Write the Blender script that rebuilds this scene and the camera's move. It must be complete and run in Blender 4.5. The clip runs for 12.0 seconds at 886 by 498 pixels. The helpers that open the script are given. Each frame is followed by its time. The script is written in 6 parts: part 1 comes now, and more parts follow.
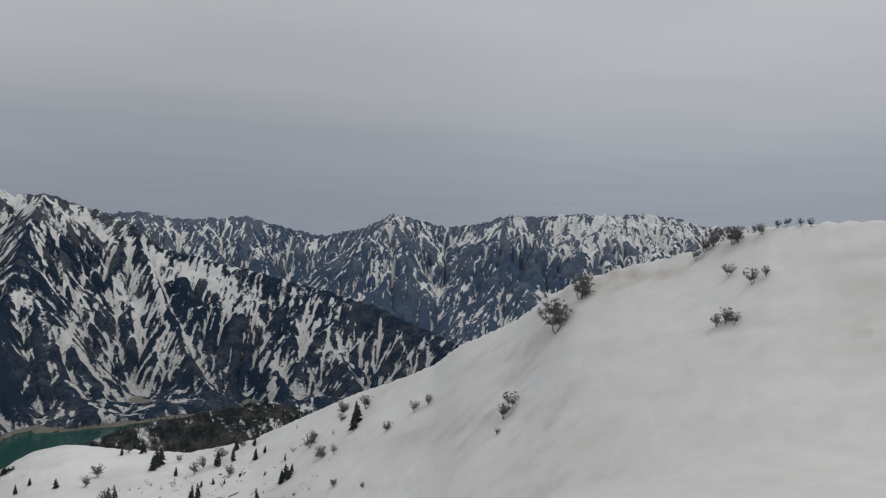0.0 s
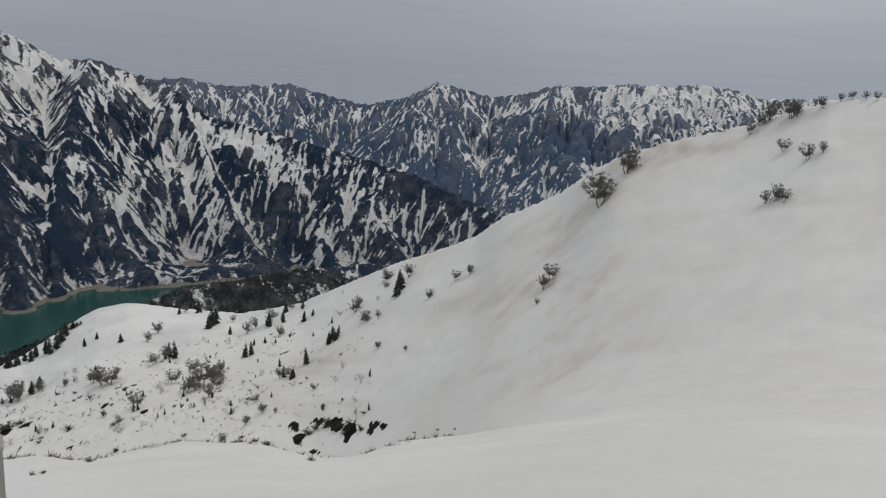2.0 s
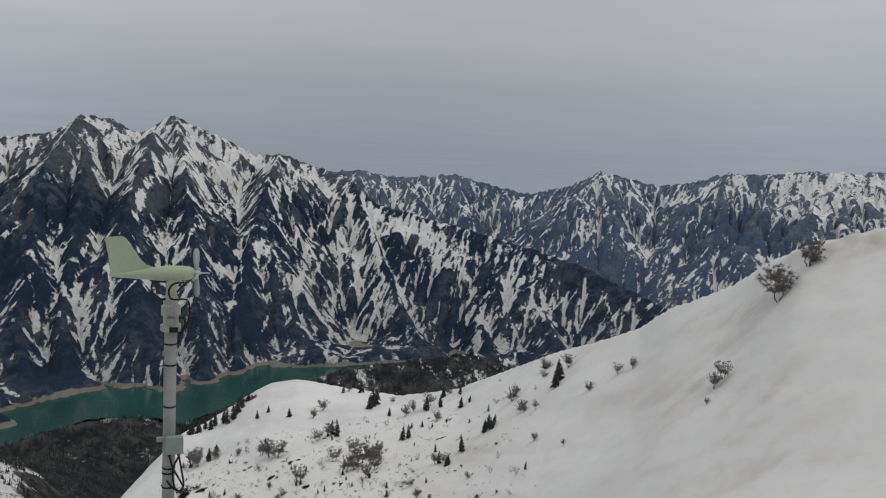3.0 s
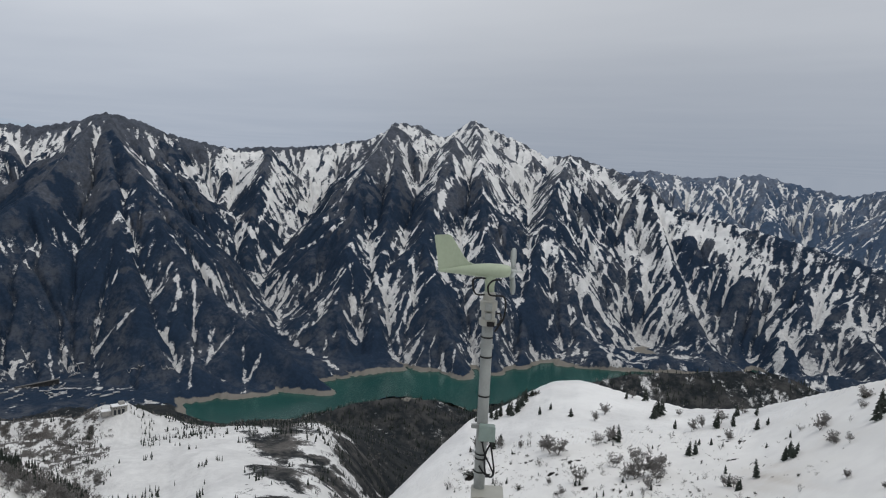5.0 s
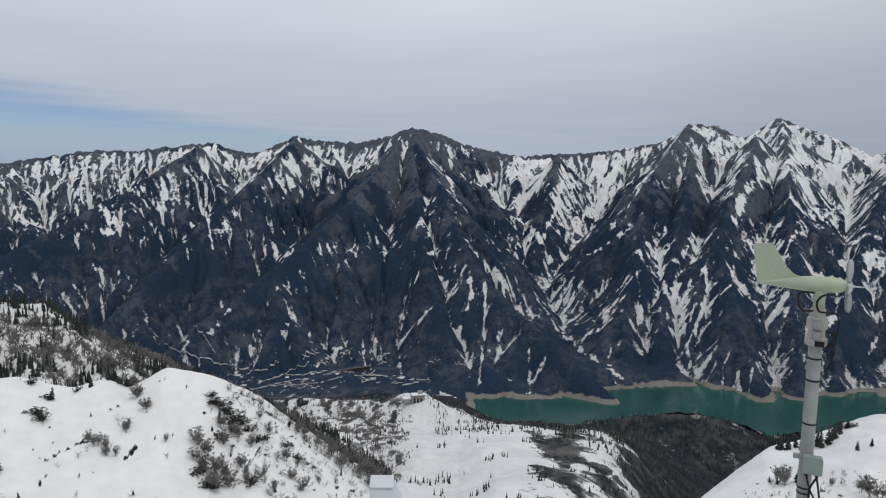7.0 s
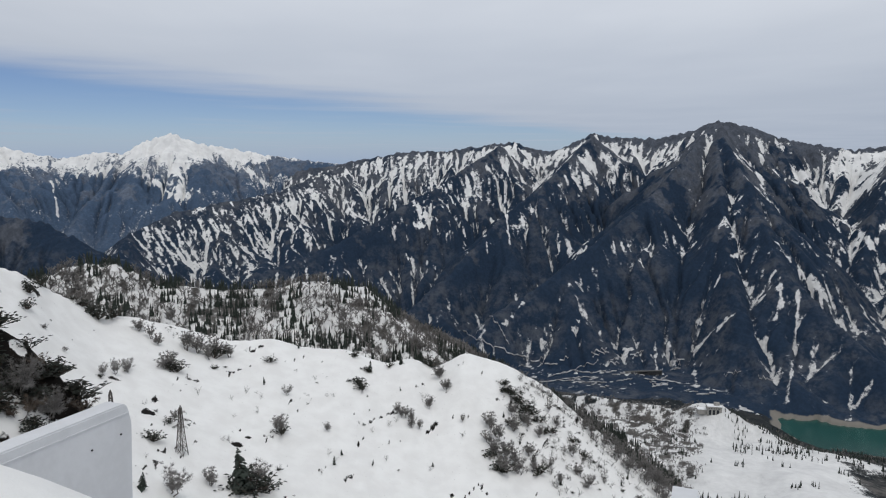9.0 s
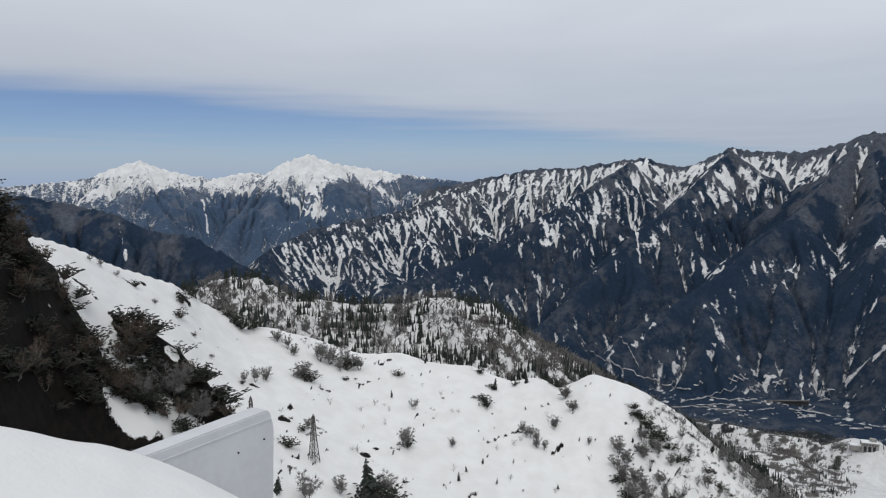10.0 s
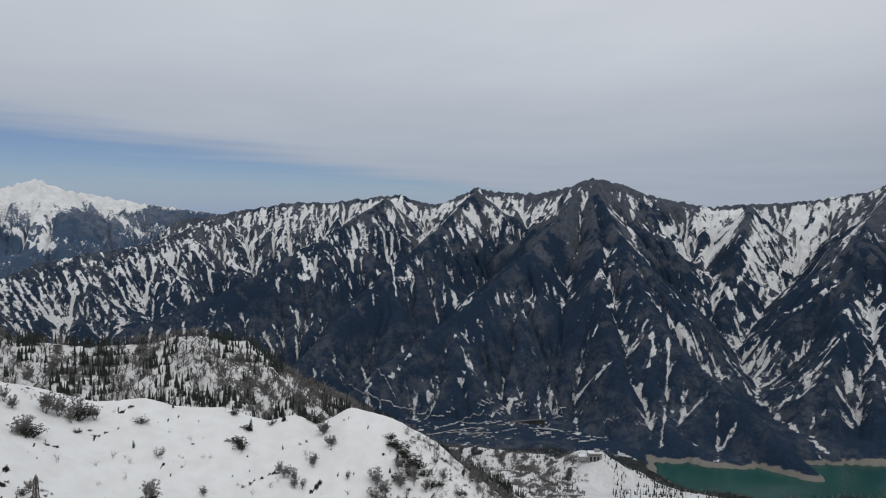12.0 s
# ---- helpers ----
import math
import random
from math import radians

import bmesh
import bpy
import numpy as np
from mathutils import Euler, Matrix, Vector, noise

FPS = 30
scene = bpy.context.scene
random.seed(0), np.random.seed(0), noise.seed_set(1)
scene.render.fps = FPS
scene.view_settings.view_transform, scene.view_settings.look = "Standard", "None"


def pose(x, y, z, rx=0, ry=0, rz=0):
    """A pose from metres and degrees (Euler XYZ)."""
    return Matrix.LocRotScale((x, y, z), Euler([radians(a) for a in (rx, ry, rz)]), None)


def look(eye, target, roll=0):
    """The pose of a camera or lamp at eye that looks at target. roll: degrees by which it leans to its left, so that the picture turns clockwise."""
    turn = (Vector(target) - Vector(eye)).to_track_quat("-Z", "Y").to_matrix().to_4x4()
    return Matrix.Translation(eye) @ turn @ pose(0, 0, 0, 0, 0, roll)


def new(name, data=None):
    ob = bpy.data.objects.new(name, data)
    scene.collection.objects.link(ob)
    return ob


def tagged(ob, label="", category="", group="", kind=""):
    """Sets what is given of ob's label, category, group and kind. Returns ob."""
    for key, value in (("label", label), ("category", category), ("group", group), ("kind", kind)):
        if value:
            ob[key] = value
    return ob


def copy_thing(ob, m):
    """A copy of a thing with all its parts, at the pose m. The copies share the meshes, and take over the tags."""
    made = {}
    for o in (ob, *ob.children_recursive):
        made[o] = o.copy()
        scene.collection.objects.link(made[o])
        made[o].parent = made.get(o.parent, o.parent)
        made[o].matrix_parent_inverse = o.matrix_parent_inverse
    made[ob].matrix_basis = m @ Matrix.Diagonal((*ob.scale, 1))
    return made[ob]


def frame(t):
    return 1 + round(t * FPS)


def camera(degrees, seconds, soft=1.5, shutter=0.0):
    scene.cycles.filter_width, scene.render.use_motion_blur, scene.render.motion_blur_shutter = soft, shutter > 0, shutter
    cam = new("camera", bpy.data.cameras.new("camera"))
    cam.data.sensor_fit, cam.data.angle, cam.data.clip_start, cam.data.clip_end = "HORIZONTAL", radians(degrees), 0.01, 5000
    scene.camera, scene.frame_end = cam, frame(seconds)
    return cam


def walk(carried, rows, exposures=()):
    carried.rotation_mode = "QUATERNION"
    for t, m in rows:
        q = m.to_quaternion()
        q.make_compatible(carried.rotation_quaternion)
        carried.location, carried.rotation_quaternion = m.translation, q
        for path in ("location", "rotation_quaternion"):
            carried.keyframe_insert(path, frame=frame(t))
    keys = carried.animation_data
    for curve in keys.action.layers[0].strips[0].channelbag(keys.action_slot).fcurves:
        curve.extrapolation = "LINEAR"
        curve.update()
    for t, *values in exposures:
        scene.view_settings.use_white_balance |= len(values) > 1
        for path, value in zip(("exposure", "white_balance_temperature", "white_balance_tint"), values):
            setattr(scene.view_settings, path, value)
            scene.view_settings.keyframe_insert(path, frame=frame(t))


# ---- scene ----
cam = camera(63.1, 12.0, soft=1.15)
# The camera is held at arm's length by someone who turns on the spot: seconds, yaw, pitch, roll.
ARM = 0.40
TURNS = [
    (0.0, -1.46, -1.21, -2.62),
    (0.5, 2.47, -2.72, -3.81),
    (1.0, 7.04, -6.97, -3.82),
    (1.5, 4.10, -10.65, -3.68),
    (2.0, 2.04, -11.57, -3.20),
    (2.5, 7.52, -7.39, -4.23),
    (3.0, 14.76, -5.30, -2.87),
    (3.5, 21.48, -5.69, -2.25),
    (3.7, 23.75, -6.12, -2.46),
    (5.3, 40.39, -6.36, -2.41),
    (5.5, 42.40, -6.52, -2.14),
    (6.0, 48.09, -6.90, -1.15),
    (6.5, 53.68, -6.89, -1.17),
    (7.0, 59.82, -6.60, -1.22),
    (7.2, 62.20, -6.66, -0.98),
    (8.8, 80.65, -7.11, -0.55),
    (9.0, 82.87, -7.14, -0.43),
    (9.5, 88.20, -7.02, -0.16),
    (10.0, 92.87, -5.79, 0.14),
    (10.5, 93.99, -2.13, 0.04),
    (11.0, 85.71, -1.12, -0.97),
    (11.5, 79.64, -1.36, -1.09),
    (12.0, 73.91, -2.90, -1.21),
]
# the holder leans a little to the right
SWAY = [(0.0, 0.06), (1.6, 0.08), (2.5, 0.05), (3.5, 0.045), (5.3, 0.012), (6.0, 0.015), (7.2, 0.03), (9.0, 0.0), (12.0, 0.0)]
walk(cam, [(t, pose(-ARM * math.sin(radians(yaw)) + float(np.interp(t, *zip(*SWAY))), ARM * math.cos(radians(yaw)), 0, 90 + pitch, roll, yaw))
           for t, yaw, pitch, roll in TURNS],
     exposures=[(0.0, -0.36, 6650, 10), (2.0, -0.28, 6700, 10), (3.0, -0.27, 6700, 10), (3.5, -0.2, 6650, 10), (5.5, 0.06, 6450, 10), (7.0, 0.09, 6400, 10), (9.0, 0.10, 6400, 10), (10.2, 0.07, 6400, 10), (11.0, -0.14, 6400, 10), (12.0, -0.13, 6400, 10)])

# ---- sky and sun ----
SUN_AZ, SUN_EL = -75.0, 68.0     # azimuth counted to the left from straight ahead


def toward(az, el):
    a, e = radians(az), radians(el)
    return Vector((-math.sin(a) * math.cos(e), math.cos(a) * math.cos(e), math.sin(e)))


def make_world():
    w = bpy.data.worlds.new("world")
    w.use_nodes = True
    scene.world = w
    nt = w.node_tree
    nt.nodes.clear()
    n, l = nt.nodes, nt.links

    def math_node(op, a, b=None, clamp=False):
        m = n.new("ShaderNodeMath")
        m.operation, m.use_clamp = op, clamp
        for k, v in enumerate((a, b)):
            if v is None:
                continue
            if isinstance(v, (int, float)):
                m.inputs[k].default_value = v
            else:
                l.new(v, m.inputs[k])
        return m.outputs[0]

    def ramp(value, lo, hi):
        m = n.new("ShaderNodeMapRange")
        m.interpolation_type = "SMOOTHSTEP"
        m.inputs["From Min"].default_value, m.inputs["From Max"].default_value = lo, hi
        l.new(value, m.inputs["Value"])
        return m.outputs[0]

    def mix(fac, a, b):
        m = n.new("ShaderNodeMix")
        m.data_type = "RGBA"
        l.new(fac, m.inputs["Factor"])
        for k, v in ((6, a), (7, b)):
            if isinstance(v, tuple):
                m.inputs[k].default_value = (*v, 1)
            else:
                l.new(v, m.inputs[k])
        return m.outputs[2]

    sky = n.new("ShaderNodeTexSky")
    sky.sky_type, sky.sun_disc = "NISHITA", False
    sky.sun_elevation, sky.sun_rotation = radians(SUN_EL), radians(-SUN_AZ)
    sky.altitude, sky.air_density, sky.dust_density = 2300, 1.0, 0.6
    blue = n.new("ShaderNodeVectorMath")
    blue.operation = "SCALE"
    l.new(sky.outputs[0], blue.inputs[0])
    blue.inputs["Scale"].default_value = 0.092

    co = n.new("ShaderNodeTexCoord")
    sep = n.new("ShaderNodeSeparateXYZ")
    l.new(co.outputs["Generated"], sep.inputs[0])
    x, y, z = sep.outputs
    up = math_node("MAXIMUM", z, 0.012)
    # the cloud deck, met by the line of sight at (x/z, y/z)
    px, py = math_node("DIVIDE", x, up), math_node("DIVIDE", y, up)
    deck = n.new("ShaderNodeCombineXYZ")
    l.new(px, deck.inputs[0])
    l.new(py, deck.inputs[1])

    def clouds(scale, detail, sx, sy, rot):
        m = n.new("ShaderNodeMapping")
        m.inputs["Scale"].default_value = (sx, sy, 1)
        m.inputs["Rotation"].default_value = (0, 0, radians(rot))
        l.new(deck.outputs[0], m.inputs[0])
        t = n.new("ShaderNodeTexNoise")
        t.inputs["Scale"].default_value, t.inputs["Detail"].default_value = scale, detail
        t.inputs["Roughness"].default_value = 0.52
        l.new(m.outputs[0], t.inputs["Vector"])
        return t.outputs[0]

    big = clouds(0.22, 4, 1, 1, 20)
    fine = clouds(0.7, 6, 0.5, 1.5, -35)
    # the deck's edge runs far out to the north, where the sky is clear under it
    ex, ey = -math.sin(radians(145)), math.cos(radians(145))
    along = math_node("ADD", math_node("MULTIPLY", px, ex), math_node("MULTIPLY", py, ey))
    ragged = math_node("ADD", along, math_node("MULTIPLY", math_node("SUBTRACT", clouds(0.35, 5, 1, 0.6, 55), 0.5), 5.0))
    clear = ramp(ragged, 6.0, 9.5)
    haze = ramp(z, 0.05, -0.02)
    veil = math_node("MULTIPLY", ramp(clouds(0.16, 4, 1, 1, 10), 0.5, 0.75), 0.55)
    clear = math_node("MULTIPLY", clear, math_node("SUBTRACT", 1.0, veil))
    shade = ramp(math_node("ADD", math_node("MULTIPLY", big, 0.75), math_node("MULTIPLY", fine, 0.25)), 0.30, 0.72)
    calm = math_node("ADD", math_node("MULTIPLY", ramp(z, 0.04, 0.30), 0.65), 0.35)
    shade = math_node("ADD", math_node("MULTIPLY", math_node("SUBTRACT", shade, 0.5), calm), 0.5)
    height = ramp(z, 0.0, 0.30)
    low = mix(shade, (0.29, 0.335, 0.41), (0.37, 0.41, 0.475))
    high = mix(shade, (0.50, 0.528, 0.575), (0.60, 0.625, 0.665))
    cloud = mix(height, low, high)
    # the deck is thicker over the far end of the lake and thins out to the north-east

    def facing(az, lo):
        side = math_node("ADD", math_node("MULTIPLY", x, -math.sin(radians(az))), math_node("MULTIPLY", y, math.cos(radians(az))))
        return ramp(side, lo, 1.0)

    weight = math_node("SUBTRACT", math_node("ADD", 1.0, math_node("MULTIPLY", facing(78, 0.72), 0.08)), math_node("MULTIPLY", facing(18, 0.86), 0.12))
    heavy = n.new("ShaderNodeVectorMath")
    heavy.operation = "SCALE"
    l.new(cloud, heavy.inputs[0])
    l.new(weight, heavy.inputs["Scale"])
    cloud = heavy.outputs[0]
    tint = n.new("ShaderNodeVectorMath")
    tint.operation = "MULTIPLY"
    l.new(blue.outputs[0], tint.inputs[0])
    tint.inputs[1].default_value = (0.52, 0.57, 0.72)
    under = mix(haze, tint.outputs[0], (0.27, 0.345, 0.47))
    colour = mix(clear, cloud, under)
    bg = n.new("ShaderNodeBackground")
    l.new(colour, bg.inputs[0])
    bg.inputs[1].default_value = 1.08
    out = n.new("ShaderNodeOutputWorld")
    l.new(bg.outputs[0], out.inputs[0])


make_world()
sun = new("sun", bpy.data.lights.new("sun", "SUN"))
sun.data.energy, sun.data.angle, sun.data.color = 0.92, radians(24), (1.0, 0.955, 0.89)
sun.matrix_world = look(toward(SUN_AZ, SUN_EL) * 100, (0, 0, 0))

# ---- materials ----
def material(name):
    m = bpy.data.materials.new(name)
    m.use_nodes = True
    nt = m.node_tree
    bsdf = nt.nodes["Principled BSDF"]
    return m, nt, bsdf


def tex(nt, scale, detail=4, rough=0.55, coord="Object", squeeze=(1, 1, 1), rot=(0, 0, 0)):
    co = nt.nodes.new("ShaderNodeTexCoord")
    mp = nt.nodes.new("ShaderNodeMapping")
    mp.inputs["Scale"].default_value = squeeze
    mp.inputs["Rotation"].default_value = [radians(a) for a in rot]
    t = nt.nodes.new("ShaderNodeTexNoise")
    t.inputs["Scale"].default_value, t.inputs["Detail"].default_value, t.inputs["Roughness"].default_value = scale, detail, rough
    nt.links.new(co.outputs[coord], mp.inputs[0])
    nt.links.new(mp.outputs[0], t.inputs["Vector"])
    return t.outputs[0]


def span(nt, value, lo, hi, to_lo=0.0, to_hi=1.0):
    m = nt.nodes.new("ShaderNodeMapRange")
    m.interpolation_type = "SMOOTHSTEP"
    for k, v in (("From Min", lo), ("From Max", hi), ("To Min", to_lo), ("To Max", to_hi)):
        m.inputs[k].default_value = v
    nt.links.new(value, m.inputs["Value"])
    return m.outputs[0]


def blend(nt, fac, a, b):
    m = nt.nodes.new("ShaderNodeMix")
    m.data_type = "RGBA"
    if isinstance(fac, (int, float)):
        m.inputs["Factor"].default_value = fac
    else:
        nt.links.new(fac, m.inputs["Factor"])
    for k, v in ((6, a), (7, b)):
        if isinstance(v, tuple):
            m.inputs[k].default_value = (*v, 1)
        else:
            nt.links.new(v, m.inputs[k])
    return m.outputs[2]


def calc(nt, op, a, b, clamp=False):
    m = nt.nodes.new("ShaderNodeMath")
    m.operation, m.use_clamp = op, clamp
    for k, v in enumerate((a, b)):
        if isinstance(v, (int, float)):
            m.inputs[k].default_value = v
        else:
            nt.links.new(v, m.inputs[k])
    return m.outputs[0]


def relief(nt, bsdf, height, strength, distance):
    b = nt.nodes.new("ShaderNodeBump")
    b.inputs["Strength"].default_value, b.inputs["Distance"].default_value = strength, distance
    nt.links.new(height, b.inputs["Height"])
    nt.links.new(b.outputs[0], bsdf.inputs["Normal"])


def layer_value(nt, name):
    a = nt.nodes.new("ShaderNodeAttribute")
    a.attribute_name = name
    return a.outputs["Fac"]


def plain(name, colour, rough=0.6, metal=0.0, vary=0.12, scale=8.0, bump=0.0):
    """A painted, metal or wooden surface with faint mottling at two scales."""
    m, nt, bsdf = material(name)
    a, b = tex(nt, scale, 3), tex(nt, scale * 9, 4)
    f = calc(nt, "ADD", calc(nt, "MULTIPLY", a, 0.6), calc(nt, "MULTIPLY", b, 0.4))
    dark = tuple(c * (1 - vary) for c in colour)
    light = tuple(min(1, c * (1 + vary)) for c in colour)
    nt.links.new(blend(nt, span(nt, f, 0.35, 0.65), dark, light), bsdf.inputs["Base Color"])
    bsdf.inputs["Roughness"].default_value, bsdf.inputs["Metallic"].default_value = rough, metal
    nt.links.new(span(nt, b, 0.3, 0.7, max(0, rough - 0.1), min(1, rough + 0.1)), bsdf.inputs["Roughness"])
    if bump:
        relief(nt, bsdf, b, bump, 0.01)
    return m


def snow_ground():
    """Old spring snow with dust, rills and shrub litter, and bare scrub where 'scrub' says so."""
    m, nt, bsdf = material("old_snow")
    broad, mid, fine = tex(nt, 0.012, 4), tex(nt, 0.11, 5), tex(nt, 1.3, 5, 0.65)
    dust = calc(nt, "MULTIPLY", layer_value(nt, "dust"), span(nt, calc(nt, "ADD", calc(nt, "MULTIPLY", broad, 0.5), calc(nt, "MULTIPLY", mid, 0.5)), 0.38, 0.62))
    white = blend(nt, span(nt, mid, 0.3, 0.7), (0.73, 0.725, 0.71), (0.80, 0.80, 0.785))
    snow = blend(nt, dust, white, (0.55, 0.515, 0.47))
    speck = calc(nt, "MULTIPLY", span(nt, fine, 0.67, 0.74), layer_value(nt, "litter"))
    snow = blend(nt, speck, snow, (0.14, 0.12, 0.10))
    # scrub's brown twigs, near black because the shade among them is painted in
    shaded_twig = blend(nt, span(nt, fine, 0.35, 0.65), (0.002, 0.002, 0.0018), (0.010, 0.007, 0.005))
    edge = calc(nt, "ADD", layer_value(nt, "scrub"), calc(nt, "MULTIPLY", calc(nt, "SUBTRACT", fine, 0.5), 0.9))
    nt.links.new(blend(nt, span(nt, edge, 0.44, 0.56), snow, shaded_twig), bsdf.inputs["Base Color"])
    bsdf.inputs["Roughness"].default_value = 0.75
    bsdf.inputs["Specular IOR Level"].default_value = 0.12
    relief(nt, bsdf, calc(nt, "ADD", calc(nt, "MULTIPLY", mid, 1.0), calc(nt, "MULTIPLY", fine, 0.12)), 0.5, 0.9)
    return m


def mountain_side(name, rock, forest, birch):
    """Snow lying in the gullies of dark wooded or rocky mountain sides."""
    m, nt, bsdf = material(name)
    cover = layer_value(nt, "snow")
    wood = layer_value(nt, "wood")
    mid, fine, grain = tex(nt, 0.022, 4), tex(nt, 0.085, 5, 0.62), tex(nt, 0.28, 3, 0.6)
    s = calc(nt, "ADD", cover, calc(nt, "MULTIPLY", calc(nt, "SUBTRACT", fine, 0.5), 0.75))
    s = calc(nt, "ADD", s, calc(nt, "MULTIPLY", calc(nt, "SUBTRACT", grain, 0.5), 0.45))
    mask = span(nt, s, 0.45, 0.57)
    dark = blend(nt, span(nt, fine, 0.35, 0.65), tuple(c * 0.9 for c in forest), tuple(c * 1.15 for c in forest))
    stone = blend(nt, span(nt, calc(nt, "ADD", calc(nt, "MULTIPLY", mid, 0.5), calc(nt, "MULTIPLY", fine, 0.5)), 0.35, 0.65), tuple(c * 0.7 for c in rock), tuple(c * 1.35 for c in rock))
    base = blend(nt, span(nt, calc(nt, "ADD", wood, calc(nt, "MULTIPLY", calc(nt, "SUBTRACT", mid, 0.5), 0.9)), 0.4, 0.6), stone, dark)
    bare = calc(nt, "MULTIPLY", layer_value(nt, "birch"), span(nt, calc(nt, "ADD", calc(nt, "MULTIPLY", mid, 0.7), calc(nt, "MULTIPLY", fine, 0.3)), 0.40, 0.66))
    base = blend(nt, bare, base, birch)
    # thin snow between the trees and in the cracks round the full cover
    base = blend(nt, span(nt, s, 0.33, 0.50, 0.0, 0.18), base, (0.50, 0.51, 0.52))
    # avalanche snow low in the gullies is dirty
    clean = blend(nt, span(nt, mid, 0.3, 0.7), (0.66, 0.66, 0.655), (0.80, 0.80, 0.79))
    dirty = blend(nt, span(nt, fine, 0.35, 0.65), (0.22, 0.22, 0.225), (0.52, 0.52, 0.51))
    white = blend(nt, calc(nt, "MULTIPLY", layer_value(nt, "low"), 0.75), clean, dirty)
    shore = span(nt, layer_value(nt, "shore"), 0.35, 0.6)
    base = blend(nt, mask, base, white)
    nt.links.new(blend(nt, shore, base, (0.20, 0.187, 0.165)), bsdf.inputs["Base Color"])
    bsdf.inputs["Roughness"].default_value = 0.9
    bsdf.inputs["Specular IOR Level"].default_value = 0.1
    relief(nt, bsdf, fine, 0.3, 8.0)
    return m


def lake_water():
    m, nt, bsdf = material("lake_water")
    broad = tex(nt, 0.004, 3)
    nt.links.new(blend(nt, span(nt, broad, 0.3, 0.7), (0.009, 0.055, 0.048), (0.015, 0.073, 0.062)), bsdf.inputs["Base Color"])
    bsdf.inputs["Roughness"].default_value = 0.22
    bsdf.inputs["IOR"].default_value = 1.33
    relief(nt, bsdf, tex(nt, 0.25, 4), 0.25, 0.6)
    return m


SNOW = snow_ground()
# air haze is painted into the next two: bluish base colours, paler on FAR_RANGE
RANGE = mountain_side("hazed_wooded_side", (0.074, 0.084, 0.104), (0.0165, 0.0305, 0.055), (0.13, 0.132, 0.138))
FAR_RANGE = mountain_side("hazed_mountain_side", (0.11, 0.135, 0.18), (0.055, 0.086, 0.138), (0.18, 0.19, 0.21))
VALLEY = mountain_side("wooded_valley_side", (0.060, 0.056, 0.052), (0.016, 0.020, 0.023), (0.13, 0.122, 0.115))
WATER = lake_water()

# ---- the lie of the land: azimuth (degrees to the left of straight ahead), elevation seen from the eye, distance ----
LAKE_Z = -780.0


TURN = np.arange(65536) * (2 * math.pi / 65536)
TURN_COS, TURN_SIN = np.cos(TURN), np.sin(TURN)


def gradient_noise(x, y, seed):
    """Smooth noise on the plane, about -0.7 to 0.7."""
    x, y = np.asarray(x, float), np.asarray(y, float)
    xi, yi = np.floor(x).astype(np.int64), np.floor(y).astype(np.int64)
    fx, fy = x - xi, y - yi
    u, v = fx * fx * fx * (fx * (fx * 6 - 15) + 10), fy * fy * fy * (fy * (fy * 6 - 15) + 10)

    hx, hy = xi * 374761393, yi * 668265263 + seed * 974634541

    def corner(dx, dy):
        h = (hx + hy + (dx * 374761393 + dy * 668265263)) & 0x7FFFFFFF
        h = ((h ^ (h >> 13)) * 1274126177) & 0x7FFFFFFF
        h = (h ^ (h >> 16)) & 0xFFFF
        return TURN_COS[h] * (fx - dx) + TURN_SIN[h] * (fy - dy)
    top = corner(0, 0) * (1 - u) + corner(1, 0) * u
    bot = corner(0, 1) * (1 - u) + corner(1, 1) * u
    return top * (1 - v) + bot * v


def cloudy(x, y, seed, octaves=4, gain=0.5):
    total, amp = 0.0, 1.0
    for k in range(octaves):
        total = total + amp * gradient_noise(x * 2 ** k, y * 2 ** k, seed + k)
        amp *= gain
    return total


def spot_at(az, el, r):
    a = radians(az)
    return (-r * math.sin(a), r * math.cos(a), r * math.tan(radians(el)))


def down_from(crest_el, crest_r, fall, nodes, proud=0.975):
    """Nodes of a spur given by azimuth and elevation alone, laid just proud of a side that falls from a crest."""
    zc = crest_r * math.tan(radians(crest_el))
    out = []
    for az, el in nodes:
        r = (zc - fall * crest_r) / (math.tan(radians(el)) - fall)
        out.append((az, el, r * (proud - 0.028)))
    return out


# name of the massif, fall of its sides, jaggedness in metres, how much snow, nodes
NORTH_RIDGES = [
    ("north", 0.66, 5, 0.33, [(127.99, -1.14, 4700), (119.17, -0.33, 4750), (117.12, 0.58, 4780), (115.38, 1.04, 4780), (114.04, 0.43, 4780), (111.79, -0.12, 4780),
                        (110.35, -0.28, 4780), (107.99, 0.18, 4780), (106.66, -0.02, 4750), (105.22, 0.89, 4750), (103.38, 1.6, 4780), (101.53, 0.89, 4780),
                        (99.38, 0.58, 4800), (96.81, 0.08, 4800), (94.25, -0.23, 4800), (89.02, -0.83, 4800)]),
    ("north", 0.70, 4, 0.30, [(106.66, -0.02, 4700), (108.5, -2.96, 4350), (110.56, -5.79, 4000)]),
    ("north", 0.70, 4, 0.34, [(103.38, 1.6, 4750), (101.33, -1.54, 4450), (98.76, -3.97, 4150)]),
    ("north", 0.70, 4, 0.22, [(115.38, 0.99, 4750), (114.66, -1.95, 4400), (113.12, -4.78, 4000)]),
    ("dark", 0.60, 8, -0.42, [(130.04, -0.53, 3250), (122.86, -1.54, 3200), (119.37, -2.35, 3150), (117.32, -2.96, 3050), (114.97, -4.17, 2950), (112.4, -4.68, 2900), (109.84, -6.2, 2750), (106.97, -8.32, 2600), (102.35, -11.56, 2350)]),
]
